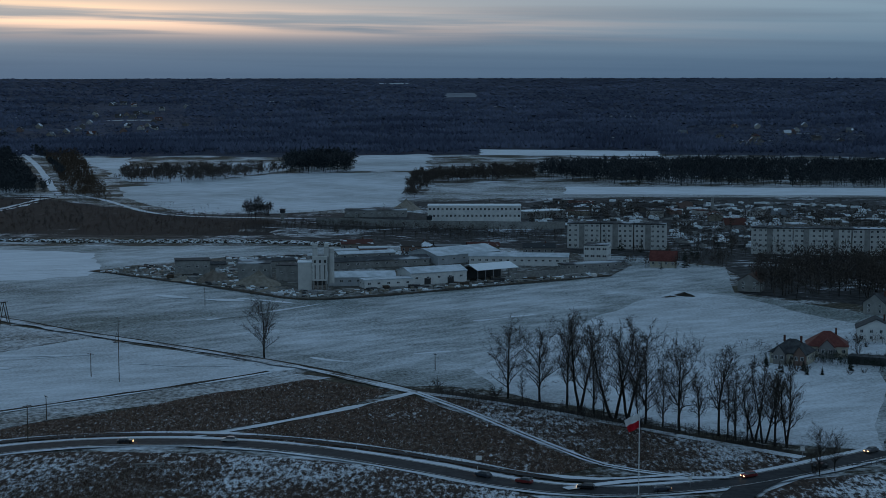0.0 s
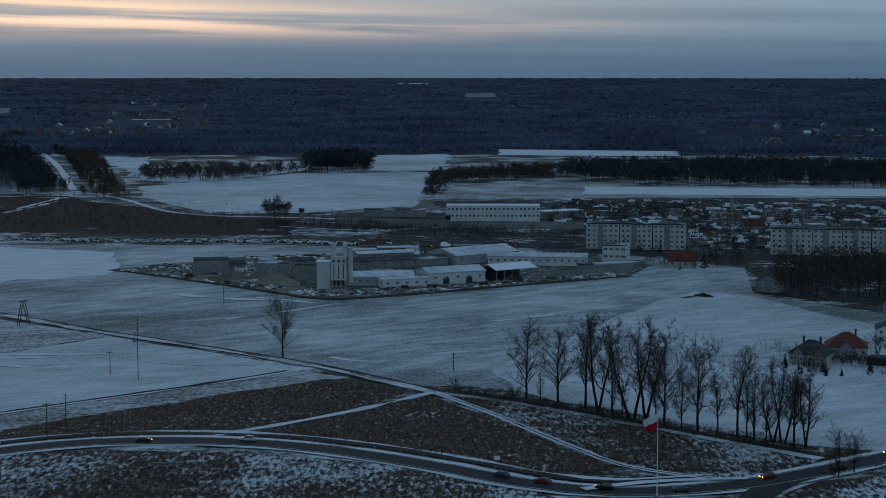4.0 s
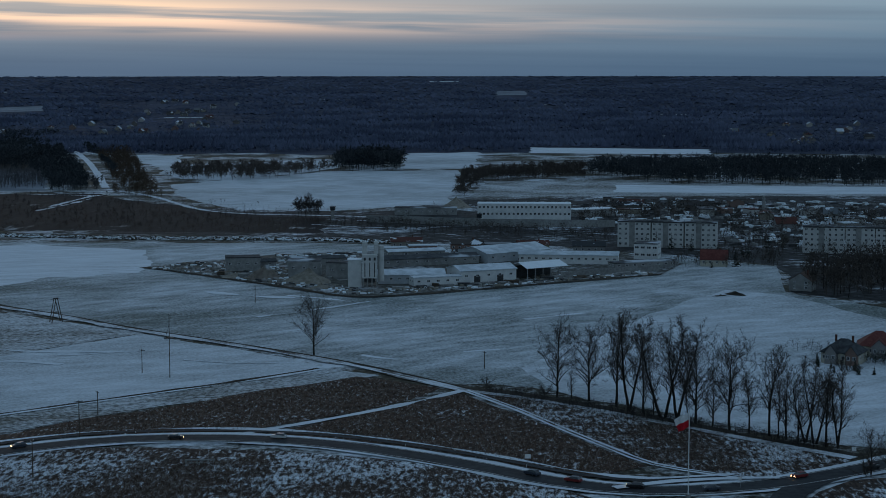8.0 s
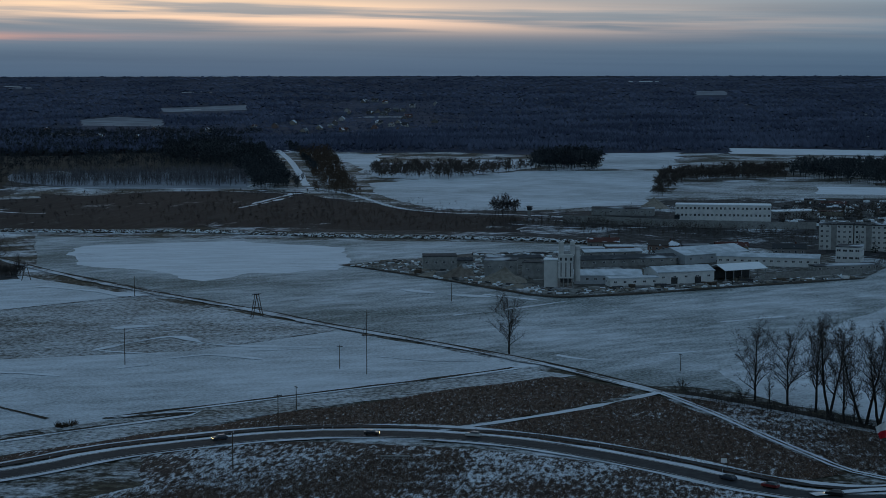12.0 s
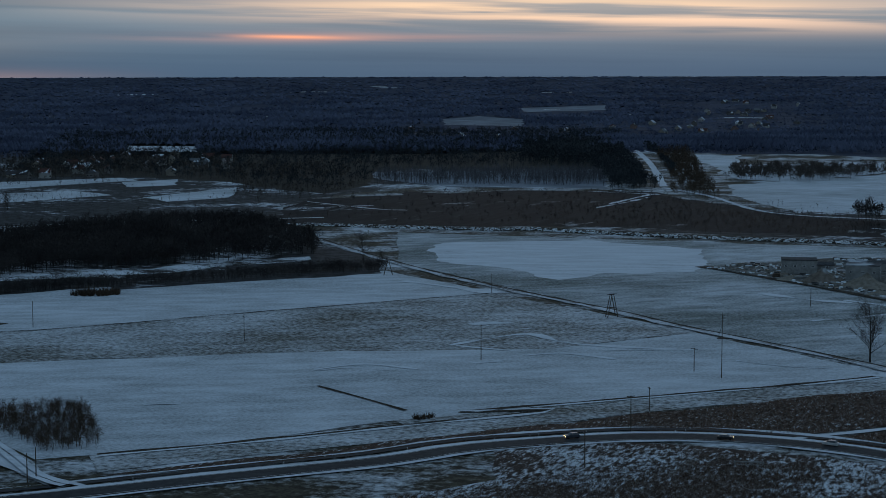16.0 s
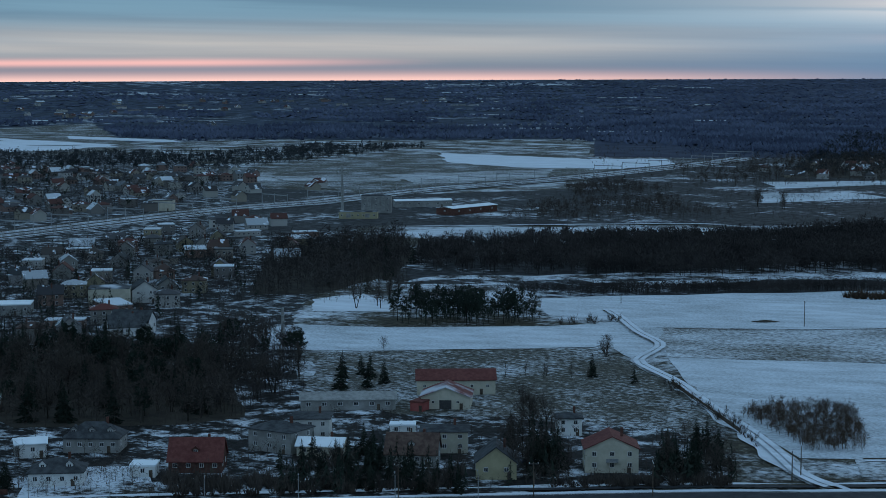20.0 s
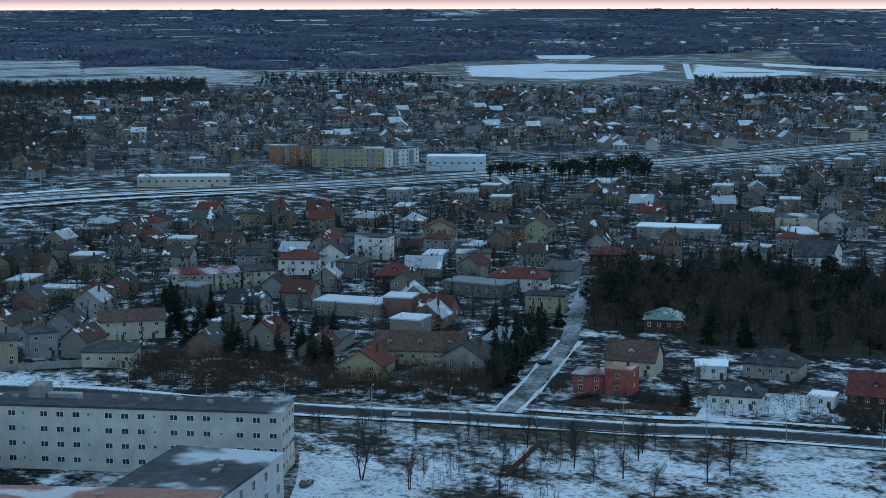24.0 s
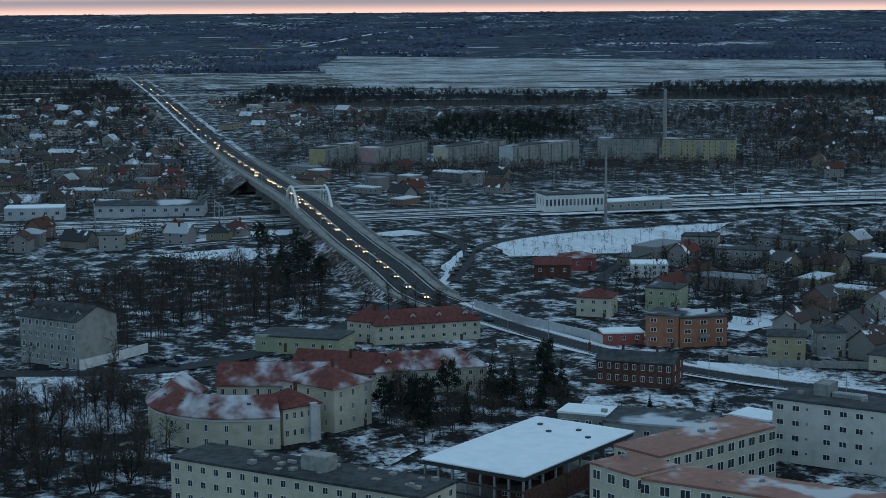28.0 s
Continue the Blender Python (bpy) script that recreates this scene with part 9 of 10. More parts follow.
cars_on(VIADUCT, [0.45, 0.47, 0.52, 0.56, 0.585, 0.6, 0.615, 0.63, 0.66, 0.74, 0.76, 0.78, 0.8, 0.82, 0.9], 2.0, lift=.57, reverse=True)
cars_on(VIADUCT, [0.12, 0.2, 0.34, 0.5, 0.7, 0.86], 5.0, lift=.57, reverse=True)
cars_on(MAIN[25:], [0.3, 0.5, 0.62, 0.78, 0.9], 2.0)
cars_on(MAIN[19:24], [0.15, 0.55], 2.0)
for p, a in (((-746.5, -30.1), .3), ((-732.7, -30.8), .3), ((-719.4, -31.4), .3), ((-706.6, -32.5), .3), ((-694.2, -33.3), .3), ((-682.2, -34.0), .3), ((-670.6, -34.8), .3), ((-495.9, -118.7), 1), ((-502.5, -115.2), 1), ((-505.9, -112.5), 1), ((-496.2, -107.9), 1), ((-504.3, -107.1), 1), ((-352.6, 114.4), 2.4), ((-447.4, 218.1), 1.9), ((-491.4, -141.0), 1), ((-406.2, 209.4), 1.9), ((-309.0, 341.5), 1.0)):
    car(p, a, False, 0.35)
# ---------------------------------------------------------------- the rest of the town
def joined_windows(L, d, h, storeys, bays, ends):
    """The small windows of a far house, too small to tell apart."""
    bm = bmesh.new()
    st = h / storeys
    for s in range(storeys):
        z = st * (s + .55)
        for k in range(bays):
            x = -L / 2 + L * (k + .5) / bays
            add_box(bm, x - .6, x + .6, -.06, .02, z - .65, z + .65, 0)
            add_box(bm, x - .48, x + .48, -.09, -.06, z - .53, z + .53, 1)
        for k in range(ends):
            y = d * (k + .5) / ends
            for sx in (-1, 1):
                x0, x1 = sorted((sx * (L / 2 - .02), sx * (L / 2 + .06)))
                add_box(bm, x0, x1, y - .6, y + .6, z - .65, z + .65, 0)
                x0, x1 = sorted((sx * (L / 2 + .06), sx * (L / 2 + .09)))
                add_box(bm, x0, x1, y - .48, y + .48, z - .53, z + .53, 1)
    return mesh_of("windows", bm, "frame", "glass")


HOUSE_TYPES = [("gable", 11, 9, 5.5, 3.2, 2), ("cross", 9, 11, 5.5, 3.6, 2), ("hip", 11, 10, 6, 2.2, 2), ("flat", 10, 10, 6.5, 0, 2), ("gable", 14, 9, 3.6, 3.8, 1), ("hip", 10, 10, 4, 3.6, 1), ("cross", 10, 11, 4, 4.2, 1), ("flat", 16, 8, 3.2, 0, 1), ("flat", 24, 12, 4.5, 0, 1), ("gable", 18, 10, 4, 2.0, 1)]
HOUSE_WORDS = ["rendered two-storey house with a gabled roof", "rendered house with its gable to the street", "two-storey house with a low hipped roof", "cube-shaped house with a flat roof", "low house under a steep long roof", "small house with a hipped roof", "low house with a steep gable end", "low flat-roofed outbuilding in a yard", "broad flat-roofed workshop under snow", "long low shed with a shallow roof"]
PROTO, DISTANT = {}, []
hrng = random.Random(17)


def stock_house(k, x, y, turn):
    kind, L, d, h, rh, st = HOUSE_TYPES[k]
    m = pose(x, y, ground_z(x, y), 0, 0, math.degrees(turn))
    if math.hypot(x, y) > 1180:                      # too far off to tell apart
        DISTANT.append((k, m))
        return None
    near = math.hypot(x, y) < 680
    if (k, near) in PROTO:
        return copy_thing(PROTO[k, near], m)
    ob = thing("house" if k < 7 else "outbuilding", HOUSE_WORDS[k], "house" if k < 7 else "shed", x, y, turn, group="houses of the town")
    part("wall", wall_mesh(kind, L, d, h, rh, "house_wall"), ob)
    part("roof", roof_mesh(kind, L, d, h, rh, "flat_roof" if kind == "flat" else "house_roof"), ob)
    if near:
        facade(ob, L, d, st, h, max(2, int(L / 4)), 1, (1.2, 1.3), base=0.3, seen_end=1)
    else:
        tagged(part("glazing", joined_windows(L, d, h, st, max(2, int(L / 3.2)), 2), ob), kind="stuff")
    if kind != "flat":
        part("chimney", CHIMNEY, ob, Matrix.Translation((L * .2, d * .55, h + rh * .85 + .5)))
    PROTO[k, near] = ob
    return ob


ROADS = [np.array([p[:2] for p in smooth_line(q, 8.0)]) for q in (MAIN, RAIL, VIADUCT, [(-398.1, 182.7), (-423.3, 202.4), (-451.8, 223.0), (-476.9, 241.0), (-481.1, 243.2), (-544.9, 279.9), (-589.3, 306.3)])]
WIDTHS = (14, 36, 22, 10)


def free(x, y, r):
    if any((x - a) ** 2 + (y - b) ** 2 < (r + c) ** 2 for a, b, c in BLOCKED):
        return False
    return all(np.min((q[:, 0] - x) ** 2 + (q[:, 1] - y) ** 2) > (w + r * .6) ** 2 for q, w in zip(ROADS, WIDTHS))


def quarter(poly, n, turn, kinds, gap_m=9.0, jitter=0.12):
    """Houses of a quarter, set along its street directions wherever there is room."""
    xs, ys = [p[0] for p in poly], [p[1] for p in poly]
    made = 0
    for _ in range(n * 25):
        if made >= n:
            break
        x, y = hrng.uniform(min(xs), max(xs)), hrng.uniform(min(ys), max(ys))
        if inside(x, y, poly) and free(x, y, gap_m):
            k = hrng.choice(kinds)
            stock_house(k, x, y, turn + hrng.choice((0, 0, math.pi / 2, math.pi, -math.pi / 2)) + hrng.gauss(0, jitter))
            BLOCKED.append((x, y, max(HOUSE_TYPES[k][1], HOUSE_TYPES[k][2]) * .5))
            made += 1


STREET = math.atan2((-451.8, 223.0)[1] - (-398.1, 182.7)[1], (-451.8, 223.0)[0] - (-398.1, 182.7)[0]) - math.pi / 2
ALL = [0, 1, 2, 3, 4, 5, 6, 0, 1, 2, 7, 8]
NEAR_TOWN = [(-582.5, 19.4), (-698.1, 29.9), (-784.2, 91.7), (-825.0, 248.8), (-872.3, 381.8), (-869.9, 486.6), (-881.5, 610.9), (-883.1, 688.6), (-649.0, 533.4), (-580.8, 389.9), (-572.0, 310.6), (-490.3, 245.8), (-459.4, 208.0), (-513.1, 96.9), (-567.9, 63.6)]
quarter(NEAR_TOWN, 150, STREET, ALL, 7.5)
quarter([(-613.7, 422.3), (-873.3, 584.3), (-997.3, 765.1), (-903.4, 779.7), (-675.6, 568.7), (-638.9, 503.8)], 24, STREET, ALL, 8)
quarter([(-679.7, -216.5), (-679.1, -262.4), (-1411.3, -539.4), (-1709.9, -537.7), (-2162.5, -535.3), (-1345.1, -289.7), (-1038.5, -189.9), (-823.2, -140.2), (-763.2, -178.4)], 60, STREET + .5, ALL, 8)
quarter([(-1007, -318), (-1151, -248), (-919, -187), (-783, -133), (-745, -174), (-727, -231)], 46, STREET + .5, ALL, 6)
quarter([(-1710, -538), (-1798, -416), (-1404, -288), (-1151, -245), (-1023, -324)], 60, STREET + .5, [0, 1, 4, 5, 6, 7, 9], 7)
quarter([(-1796, -368), (-2012, -286), (-1464, -190), (-1289, -206), (-1402, -246)], 26, STREET + .5, [0, 4, 5, 7, 8, 9], 8)
FAR_TOWN = [(-1076.5, 141.0), (-1840.4, 244.5), (-1945.8, 378.2), (-1976.5, 718.3), (-1734.6, 1043.6), (-1329.1, 1047.5), (-1100.9, 814.4), (-1065.2, 551.2), (-1055.1, 429.6), (-1019.3, 333.0), (-1015.2, 228.1)]
quarter(FAR_TOWN, 330, STREET + .4, [0, 1, 2, 4, 5, 6, 0, 1, 3, 9], 8)
quarter([(-1083.9, 644.8), (-1796.3, 1070.9), (-1512.1, 1164.0), (-1110.3, 999.5), (-1088.6, 826.4)], 40, STREET + .4, [0, 1, 2, 4, 5, 6], 9)
quarter([(-1796.5, -385.9), (-2079.3, -336.8), (-1649.2, -170.5), (-1563.7, -29.7), (-1395.6, -26.5), (-1430.2, -148.0), (-1343.6, -236.1)], 14, STREET, [0, 4, 7, 8, 9], 10)
quarter([(-1073.2, -174.9), (-1109.6, -115.1), (-1054.0, -20.0), (-945.5, -5.7), (-905.5, -94.2), (-974.6, -114.1)], 16, STREET, [3, 7, 8, 9, 4], 9)
quarter([(-931.8, 1279.4), (-1047.1, 1537.9), (-1059.9, 1947.9), (-832.6, 1710.3), (-813.6, 1518.3), (-882.8, 1526.9)], 30, 0.3, [0, 1, 4, 5, 6], 8)
quarter([(138.2, 1072.6), (167.2, 1237.6), (331.0, 1300.4), (415.2, 1258.4), (336.9, 1019.2), (190.0, 1090.3)], 20, 0.1, [3, 4, 7, 8, 9], 9)
quarter([(58.8, 1239.0), (74.5, 1382.3), (207.0, 1368.6), (187.3, 1237.3)], 12, 0.0, [7, 8, 9], 9)
quarter([(-58.5, 976.9), (-54.6, 1023.5), (70.7, 1006.1), (56.4, 984.6)], 8, 0.1, [7, 9], 8)
quarter([(-935.9, 2409.2), (-1118.3, 2880.5), (-737.9, 2942.9), (-639.2, 3481.8), (-422.4, 3401.9), (-390.2, 2984.6), (-553.4, 2548.6)], 26, 0.0, [0, 4, 5, 6], 12)
quarter([(371.8, 2763.1), (442.6, 3070.3), (705.2, 3047.5), (593.7, 2364.6), (381.8, 2286.3)], 16, 0.0, [0, 4, 5, 6], 12)
quarter([(-813.0, 3578.8), (-880.3, 3877.3), (-572.4, 3910.3), (-453.1, 3091.0)], 14, 0.0, [0, 4, 5, 6], 12)
quarter([(-2985.5, 1195.5), (-3455.5, 1409.8), (-3180.2, 2123.5), (-2535.5, 1994.6), (-2952.6, 1905.3)], 34, 0.0, [0, 4, 9, 8], 12)
quarter([(-3166.3, 1891.0), (-3603.7, 2153.3), (-3397.7, 2403.7), (-2936.6, 3011.1), (-2829.0, 2684.5)], 26, 0.0, [0, 4, 9, 8], 12)
quarter([(-2173.7, -682.4), (-3282.9, -1027.8), (-3290.3, -790.6), (-3697.9, -572.7), (-4099.9, -183.0), (-3387.3, -392.6)], 30, 0.0, [0, 4, 9, 8], 12)


def distant_houses():
    """All houses too far off to count, in one mesh."""
    shapes = {}
    for k, (kind, L, d, h, rh, st) in enumerate(HOUSE_TYPES):
        bm = bmesh.new()
        bm.from_mesh(wall_mesh(kind, L, d, h, rh, "far_wall"))
        n0 = len(bm.faces)
        bm.from_mesh(roof_mesh(kind, L, d, h, rh, "far_roof"))
        bm.faces.ensure_lookup_table()
        for f in bm.faces[n0:]:
            f.material_index = 1
        for s in range(st):
            for j in range(3):
                cx = -L / 2 + L * (j + .5) / 3
                add_box(bm, cx - .6, cx + .6, -.08, .02, h / st * (s + .3), h / st * (s + .3) + 1.3, 2)
        bm.verts.index_update()
        shapes[k] = (np.array([v.co for v in bm.verts]), [tuple(v.index for v in f.verts) for f in bm.faces], [f.material_index for f in bm.faces])
        bm.free()
    verts, faces, slots, n = [], [], [], 0
    for k, m in DISTANT:
        v, f, q = shapes[k]
        mm = np.array(m)
        verts.append(v @ mm[:3, :3].T + mm[:3, 3])
        faces += [tuple(i + n for i in t) for t in f]
        slots += q
        n += len(v)
    tagged(new("distant_houses", raw_mesh("distant_houses", np.concatenate(verts).tolist(), faces, "far_wall", "far_roof", "glass", slots=slots)), "houses of the far town and villages", "houses", kind="stuff")


distant_houses()


# blocks of flats beyond the railway
def flats(label, p0, p1, wall, h=14.0, storeys=5, end=""):
    p1 = tuple(a + (b - a) * .93 for a, b in zip(p0, p1))
    ob = building("apartment_block", label, "apartment block", p0, p1, 11, h, wall, "flat", 0, "felt_snow", storeys, 0, 0, chimneys=0, group="blocks beyond the railway")
    L = gap(p0, p1)
    tagged(part("glazing", joined_windows(L, 11, h, storeys, max(3, int(L / 3.6)), 2), ob), kind="stuff")
    for k in range(max(2, int(L / 12))):
        b = part("loggia", box("loggia", "concrete", -1.6, 1.6, -1.1, 0, 1.2, h - 1, bevel=.05), ob, Matrix.Translation((-L / 2 + L * (k + .5) / max(2, int(L / 12)), 0, 0)))
    part("end_wall", box("end_wall", end or wall, -.2, 0, 0, 11, -.3, h), ob, Matrix.Translation((-L / 2 - .01, 0, 0)), "painted end wall")
    part("end_wall", box("end_wall", end or wall, 0, .2, 0, 11, -.3, h), ob, Matrix.Translation((L / 2 + .01, 0, 0)), "painted end wall")
    note(p0, p1, 12)


flats("long block of flats with ochre end wall", (-1098.6, -137.4), (-1153.6, -118.9), "grey_wall", end="yellow_wall")
flats("block of flats with a pink end wall", (-1102.0, -106.1), (-1165.4, -74.4), "grey_wall", end="pink_wall")
flats("long cream block of flats with ochre end", (-1109.0, -59.7), (-1173.0, -21.5), "grey_wall", end="cream_wall")
flats("pale blue-grey block of flats", (-1112.3, -18.3), (-1176.4, 27.9), "grey_wall", end="steel_wall")
flats("grey-green block of flats", (-1180.4, 37.9), (-1171.2, 79.8), "grey_wall")
flats("ochre and orange block of flats", (-1171.2, 80.5), (-1161.9, 131.2), "yellow_wall")
flats("yellow four-storey block with white balconies", (-1052.2, 348.3), (-1031.0, 390.9), "yellow_wall", 12, 4)
flats("white four-storey block of flats", (-1031.0, 390.9), (-1042.8, 418.7), "white_wall", 11, 4)
flats("ochre block behind bare trees", (-1076.8, 333.0), (-1082.1, 357.5), "orange_wall", 12, 4)
flats("tall grey industrial building by the railway", (-957.2, 872.9), (-940.1, 888.5), "grey_wall", 13, 3)
flats("pale block with a yellow ground floor", (-932.2, 828.2), (-910.7, 847.9), "yellow_wall", 5, 1)
villa("long shed with a white roof by the railway", (-977.7, 927.1), (-953.2, 964.5), 12, 5, "grey_wall", "gable", 1.0, "snow_roof", 1, 6, 1, (1.6, 1.0), 0, name="warehouse")
villa("shed with a white roof by the railway", (-892.6, 904.2), (-897.0, 956.0), 16, 5, "brick_wall", "gable", 1.0, "snow_roof", 1, 4, 1, (1.6, 1.0), 0, name="warehouse")
villa("beige cube building by the tracks", (-1093.2, 777.5), (-1079.5, 790.0), 12, 8, "cream_wall", "flat", 0, "felt_snow", 2, 0, 0, chimneys=0, name="warehouse")
villa("white store with a blue-white front", (-999.4, 405.0), (-983.4, 437.3), 16, 9, "ice_wall", "flat", 0, "snow_roof", 1, 8, 1, (2, 1.2), 0, name="warehouse")


def chimney_stack(p, h, r0, label):
    x, y = p
    ob = thing("chimney_stack", label, "chimney", x, y)
    part("shaft", rod("shaft", "concrete", (0, 0, -.5), (0, 0, h), r0, r0 * .6, 12), ob)
    for f in (.55, .8):
        rr = r0 * (1 - .4 * f) + .12
        part("ring", rod("ring", "steel", (0, 0, h * f), (0, 0, h * f + .4), rr, rr, 12), ob)


chimney_stack((-1179.7, 82.6), 47.1, 1.6, "tall slender concrete boiler chimney")
chimney_stack((-834.8, 30.7), 35.3, 0.8, "tall steel lighting mast by the station")
chimney_stack((-967.8, 863.2), 35.7, 1.2, "tall thin mast beside the tracks")
chimney_stack((-514.0, 427.2), 14.7, 0.9, "old brick chimney in a garden")
chimney_stack((201.7, 1302.2), 9.3, 1.5, "short concrete factory chimney")

# trees of the town
GARDEN = ["slim", "broad", "spruce", "shrub", "spruce", "slim"]
avoid = lambda x, y: not free(x, y, -1.0)
scatter(GARDEN, NEAR_TOWN, 95, 4, 10, 4, avoid)
scatter(["spruce"], [(-527.7, 125.7), (-574.7, 141.0), (-555.3, 157.0), (-514.3, 174.4), (-481.9, 161.5), (-494.9, 134.5)], 40, 7, 12, 3)
scatter(["spruce"], [(-429.2, 192.9), (-486.1, 220.6), (-508.8, 255.4), (-467.7, 232.7), (-425.0, 199.3)], 16, 7, 12, 3)
scatter(["spruce", "spruce", "shrub"], [(-335.1, 274.0), (-353.5, 291.1), (-351.5, 321.9), (-333.5, 319.8), (-307.8, 317.3), (-296.1, 305.2)], 62, 5, 10, 2.2)
scatter(["spruce", "broad"], [(-300.0, 324.9), (-334.6, 358.9), (-351.9, 387.5), (-328.7, 375.4), (-289.0, 335.6)], 30, 8, 15, 2.5)
scatter(["spruce", "spruce", "broad"], [(-273.3, 350.7), (-297.5, 384.2), (-287.2, 394.1), (-257.6, 365.9)], 34, 5, 11, 2.2)
scatter(["spruce"], [(-422.9, 385.0), (-432.2, 373.2), (-448.5, 405.7), (-422.4, 400.0)], 10, 7, 12, 4)
scatter(["broad", "slim", "tall"], [(-356.3, 115.0), (-389.8, 124.6), (-360.0, 186.6), (-323.7, 215.3), (-299.0, 194.8), (-317.1, 138.4)], 34, 6, 12, 5)
row("slim", [(-399.7, 129.3), (-368.3, 175.6), (-335.9, 218.7)], 18, 5, 8, 1.0)
scatter(["spruce"], [(-666.6, -116.2), (-745.6, -122.2), (-745.8, -102.5), (-667.1, -83.0), (-614.8, -84.8)], 20, 9, 14, 4)
scatter(["tall", "broad", "slim"], [(-538.2, -172.3), (-625.2, -195.2), (-666.6, -118.4), (-580.8, -68.6), (-549.4, -98.0), (-548.5, -138.4)], 60, 8, 15, 5, avoid)
scatter(["broad", "slim", "shrub"], [(-364.1, -124.3), (-457.7, -155.0), (-465.8, -113.3), (-361.0, -86.1)], 46, 7, 14, 4, avoid)
scatter(["spruce", "broad", "pine"], [(-434.7, -43.0), (-460.8, -39.4), (-469.0, 3.4), (-455.5, 10.8), (-435.7, -8.4), (-406.4, -29.5)], 40, 7, 13, 4, avoid)
scatter(["spruce", "slim"], [(-399.1, 57.6), (-384.4, 88.1), (-374.8, 85.9), (-386.6, 55.7)], 8, 5, 7, 4, avoid)
tree("broad", (-500.5, 1.1), 9), tree("pine", (-495.0, 1.6), 9), tree("spruce", (-432.4, 43.2), 7), tree("spruce", (-436.6, 20.4), 4.5), tree("spruce", (-448.1, 28.3), 4)
scatter(["broad", "tall", "slim"], [(-560.1, -62.5), (-603.3, -63.2), (-581.5, -34.1), (-551.1, -19.6), (-541.2, -35.3)], 16, 8, 13, 4, avoid)
scatter(["spruce"], [(-490, 132), (-458, 158), (-509, 176), (-537, 146)], 34, 7, 13, 2.6, avoid)
scatter(["spruce", "pine"], [(-522, 123), (-516, 133), (-565, 146), (-575, 137)], 12, 8, 13, 2.6, avoid)
scatter(["spruce", "broad"], [(-419, 187), (-421, 198), (-503, 238), (-507, 228)], 16, 6, 12, 2.6, avoid)
scatter(["broad", "tall", "slim", "spruce"], [(-747, 59), (-731, 144), (-584, 116), (-594, 66), (-543, 59), (-629, 50)], 40, 6, 13, 4, avoid)
scatter(["broad", "tall", "tall", "slim"], [(-445, -143), (-456, -109), (-416, -87), (-399, -88), (-360, -80), (-359, -116)], 34, 8, 14, 4.5, avoid)
scatter(["spruce", "pine", "tall"], [(-653, -110), (-615, -79), (-764, -96), (-773, -127)], 26, 9, 15, 3, avoid)
KEEP_OFF += [(q, w * .8) for q, w in zip(ROADS, WIDTHS)]
KEEP_OFF.append((np.array([b[:2] for b in BLOCKED]), np.array([b[2] * .8 for b in BLOCKED])[None, :]))
wood("town_growth", [(-582.5, 19.4), (-730.1, 38.3), (-825.0, 248.8), (-883.6, 494.2), (-883.1, 688.6), (-617.4, 507.6), (-573.9, 306.7), (-491.1, 222.4), (-548.5, 103.8)], 3900, 2.5, 9, "dark_twig", "bare bushes and fruit trees of the gardens", "bare", 51, 22)
wood("town_growth", FAR_TOWN, 7400, 4, 10, "dark_twig", "bare trees between the far houses", "bare", 52, 10)
wood("town_growth", [(-1411.3, -539.4), (-2317.9, -573.5), (-1290.5, -265.2), (-845.2, -143.8), (-763.2, -178.4), (-679.1, -262.4)], 3600, 4, 11, "dark_twig", "bare trees between the houses", "bare", 53, 10)
wood("far_pines", [(-1715.6, -654.5), (-2345.1, -892.6), (-2699.4, -720.9), (-1902.6, -408.5), (-1660.3, -411.8)], 850, 7, 11, "belt_wood", "dark wood at the edge of town", "bare", 54, 20)
wood("far_pines", [(-1793.9, -338.1), (-2176.0, -338.1), (-2070.5, -213.7), (-1963.3, 76.4), (-1821.8, 59.3), (-1785.6, -184.5)], 1054, 7, 11, "belt_wood", "dark belt of pines beyond the flats", "bare", 55, 20)
wood("far_pines", [(-1927.8, 87.4), (-2225.0, 157.6), (-2202.6, 426.8), (-2218.8, 591.2), (-1934.2, 515.9), (-1865.4, 203.7)], 1360, 7, 11, "belt_wood", "dark belt of pines beyond the flats", "bare", 56, 20)
wood("town_growth", [(-1289.5, -222.5), (-1649.2, -170.5), (-1711.3, 332.3), (-1164.5, 227.1), (-1106.4, 132.1), (-974.2, -18.5), (-1110.4, -173.6)], 4200, 4, 11, "dark_twig", "bare trees round the flats", "bare", 57, 10)
wood("town_growth", [(-520.0, -166.6), (-625.2, -193.1), (-681.0, -120.9), (-580.8, -68.6), (-539.9, -96.3)], 620, 4, 11, "twig", "scrub of a neglected park", "bare", 58, 16)
wood("town_growth", [(-431.7, -42.8), (-460.8, -39.4), (-469.0, 3.4), (-455.5, 10.8), (-432.7, -8.3), (-403.7, -29.3)], 420, 3, 8, "twig", "dark garden growth behind the school", "bare", 59, 16)
wood("roadside_brush", [(-462.4, 98.9), (-505.8, 111.9), (-439.6, 195.5), (-412.7, 186.8), (-433.5, 140.4)], 1000, 2.5, 6.5, "red_twig", "brown brush along the main road", "bare", 60, 26)
wood("roadside_brush", [(-350.7, 250.7), (-364.5, 262.5), (-345.5, 282.6), (-299.1, 310.4), (-293.5, 304.6)], 190, 2.5, 4.5, "twig", "brown hedge along the main road", "brush", 61, 18)
wood("roadside_brush", [(-284.8, 317.8), (-288.0, 332.2), (-259.7, 363.9), (-250.9, 353.9)], 170, 1.5, 4.0, "twig", "brown hedge along the main road", "brush", 62, 18)
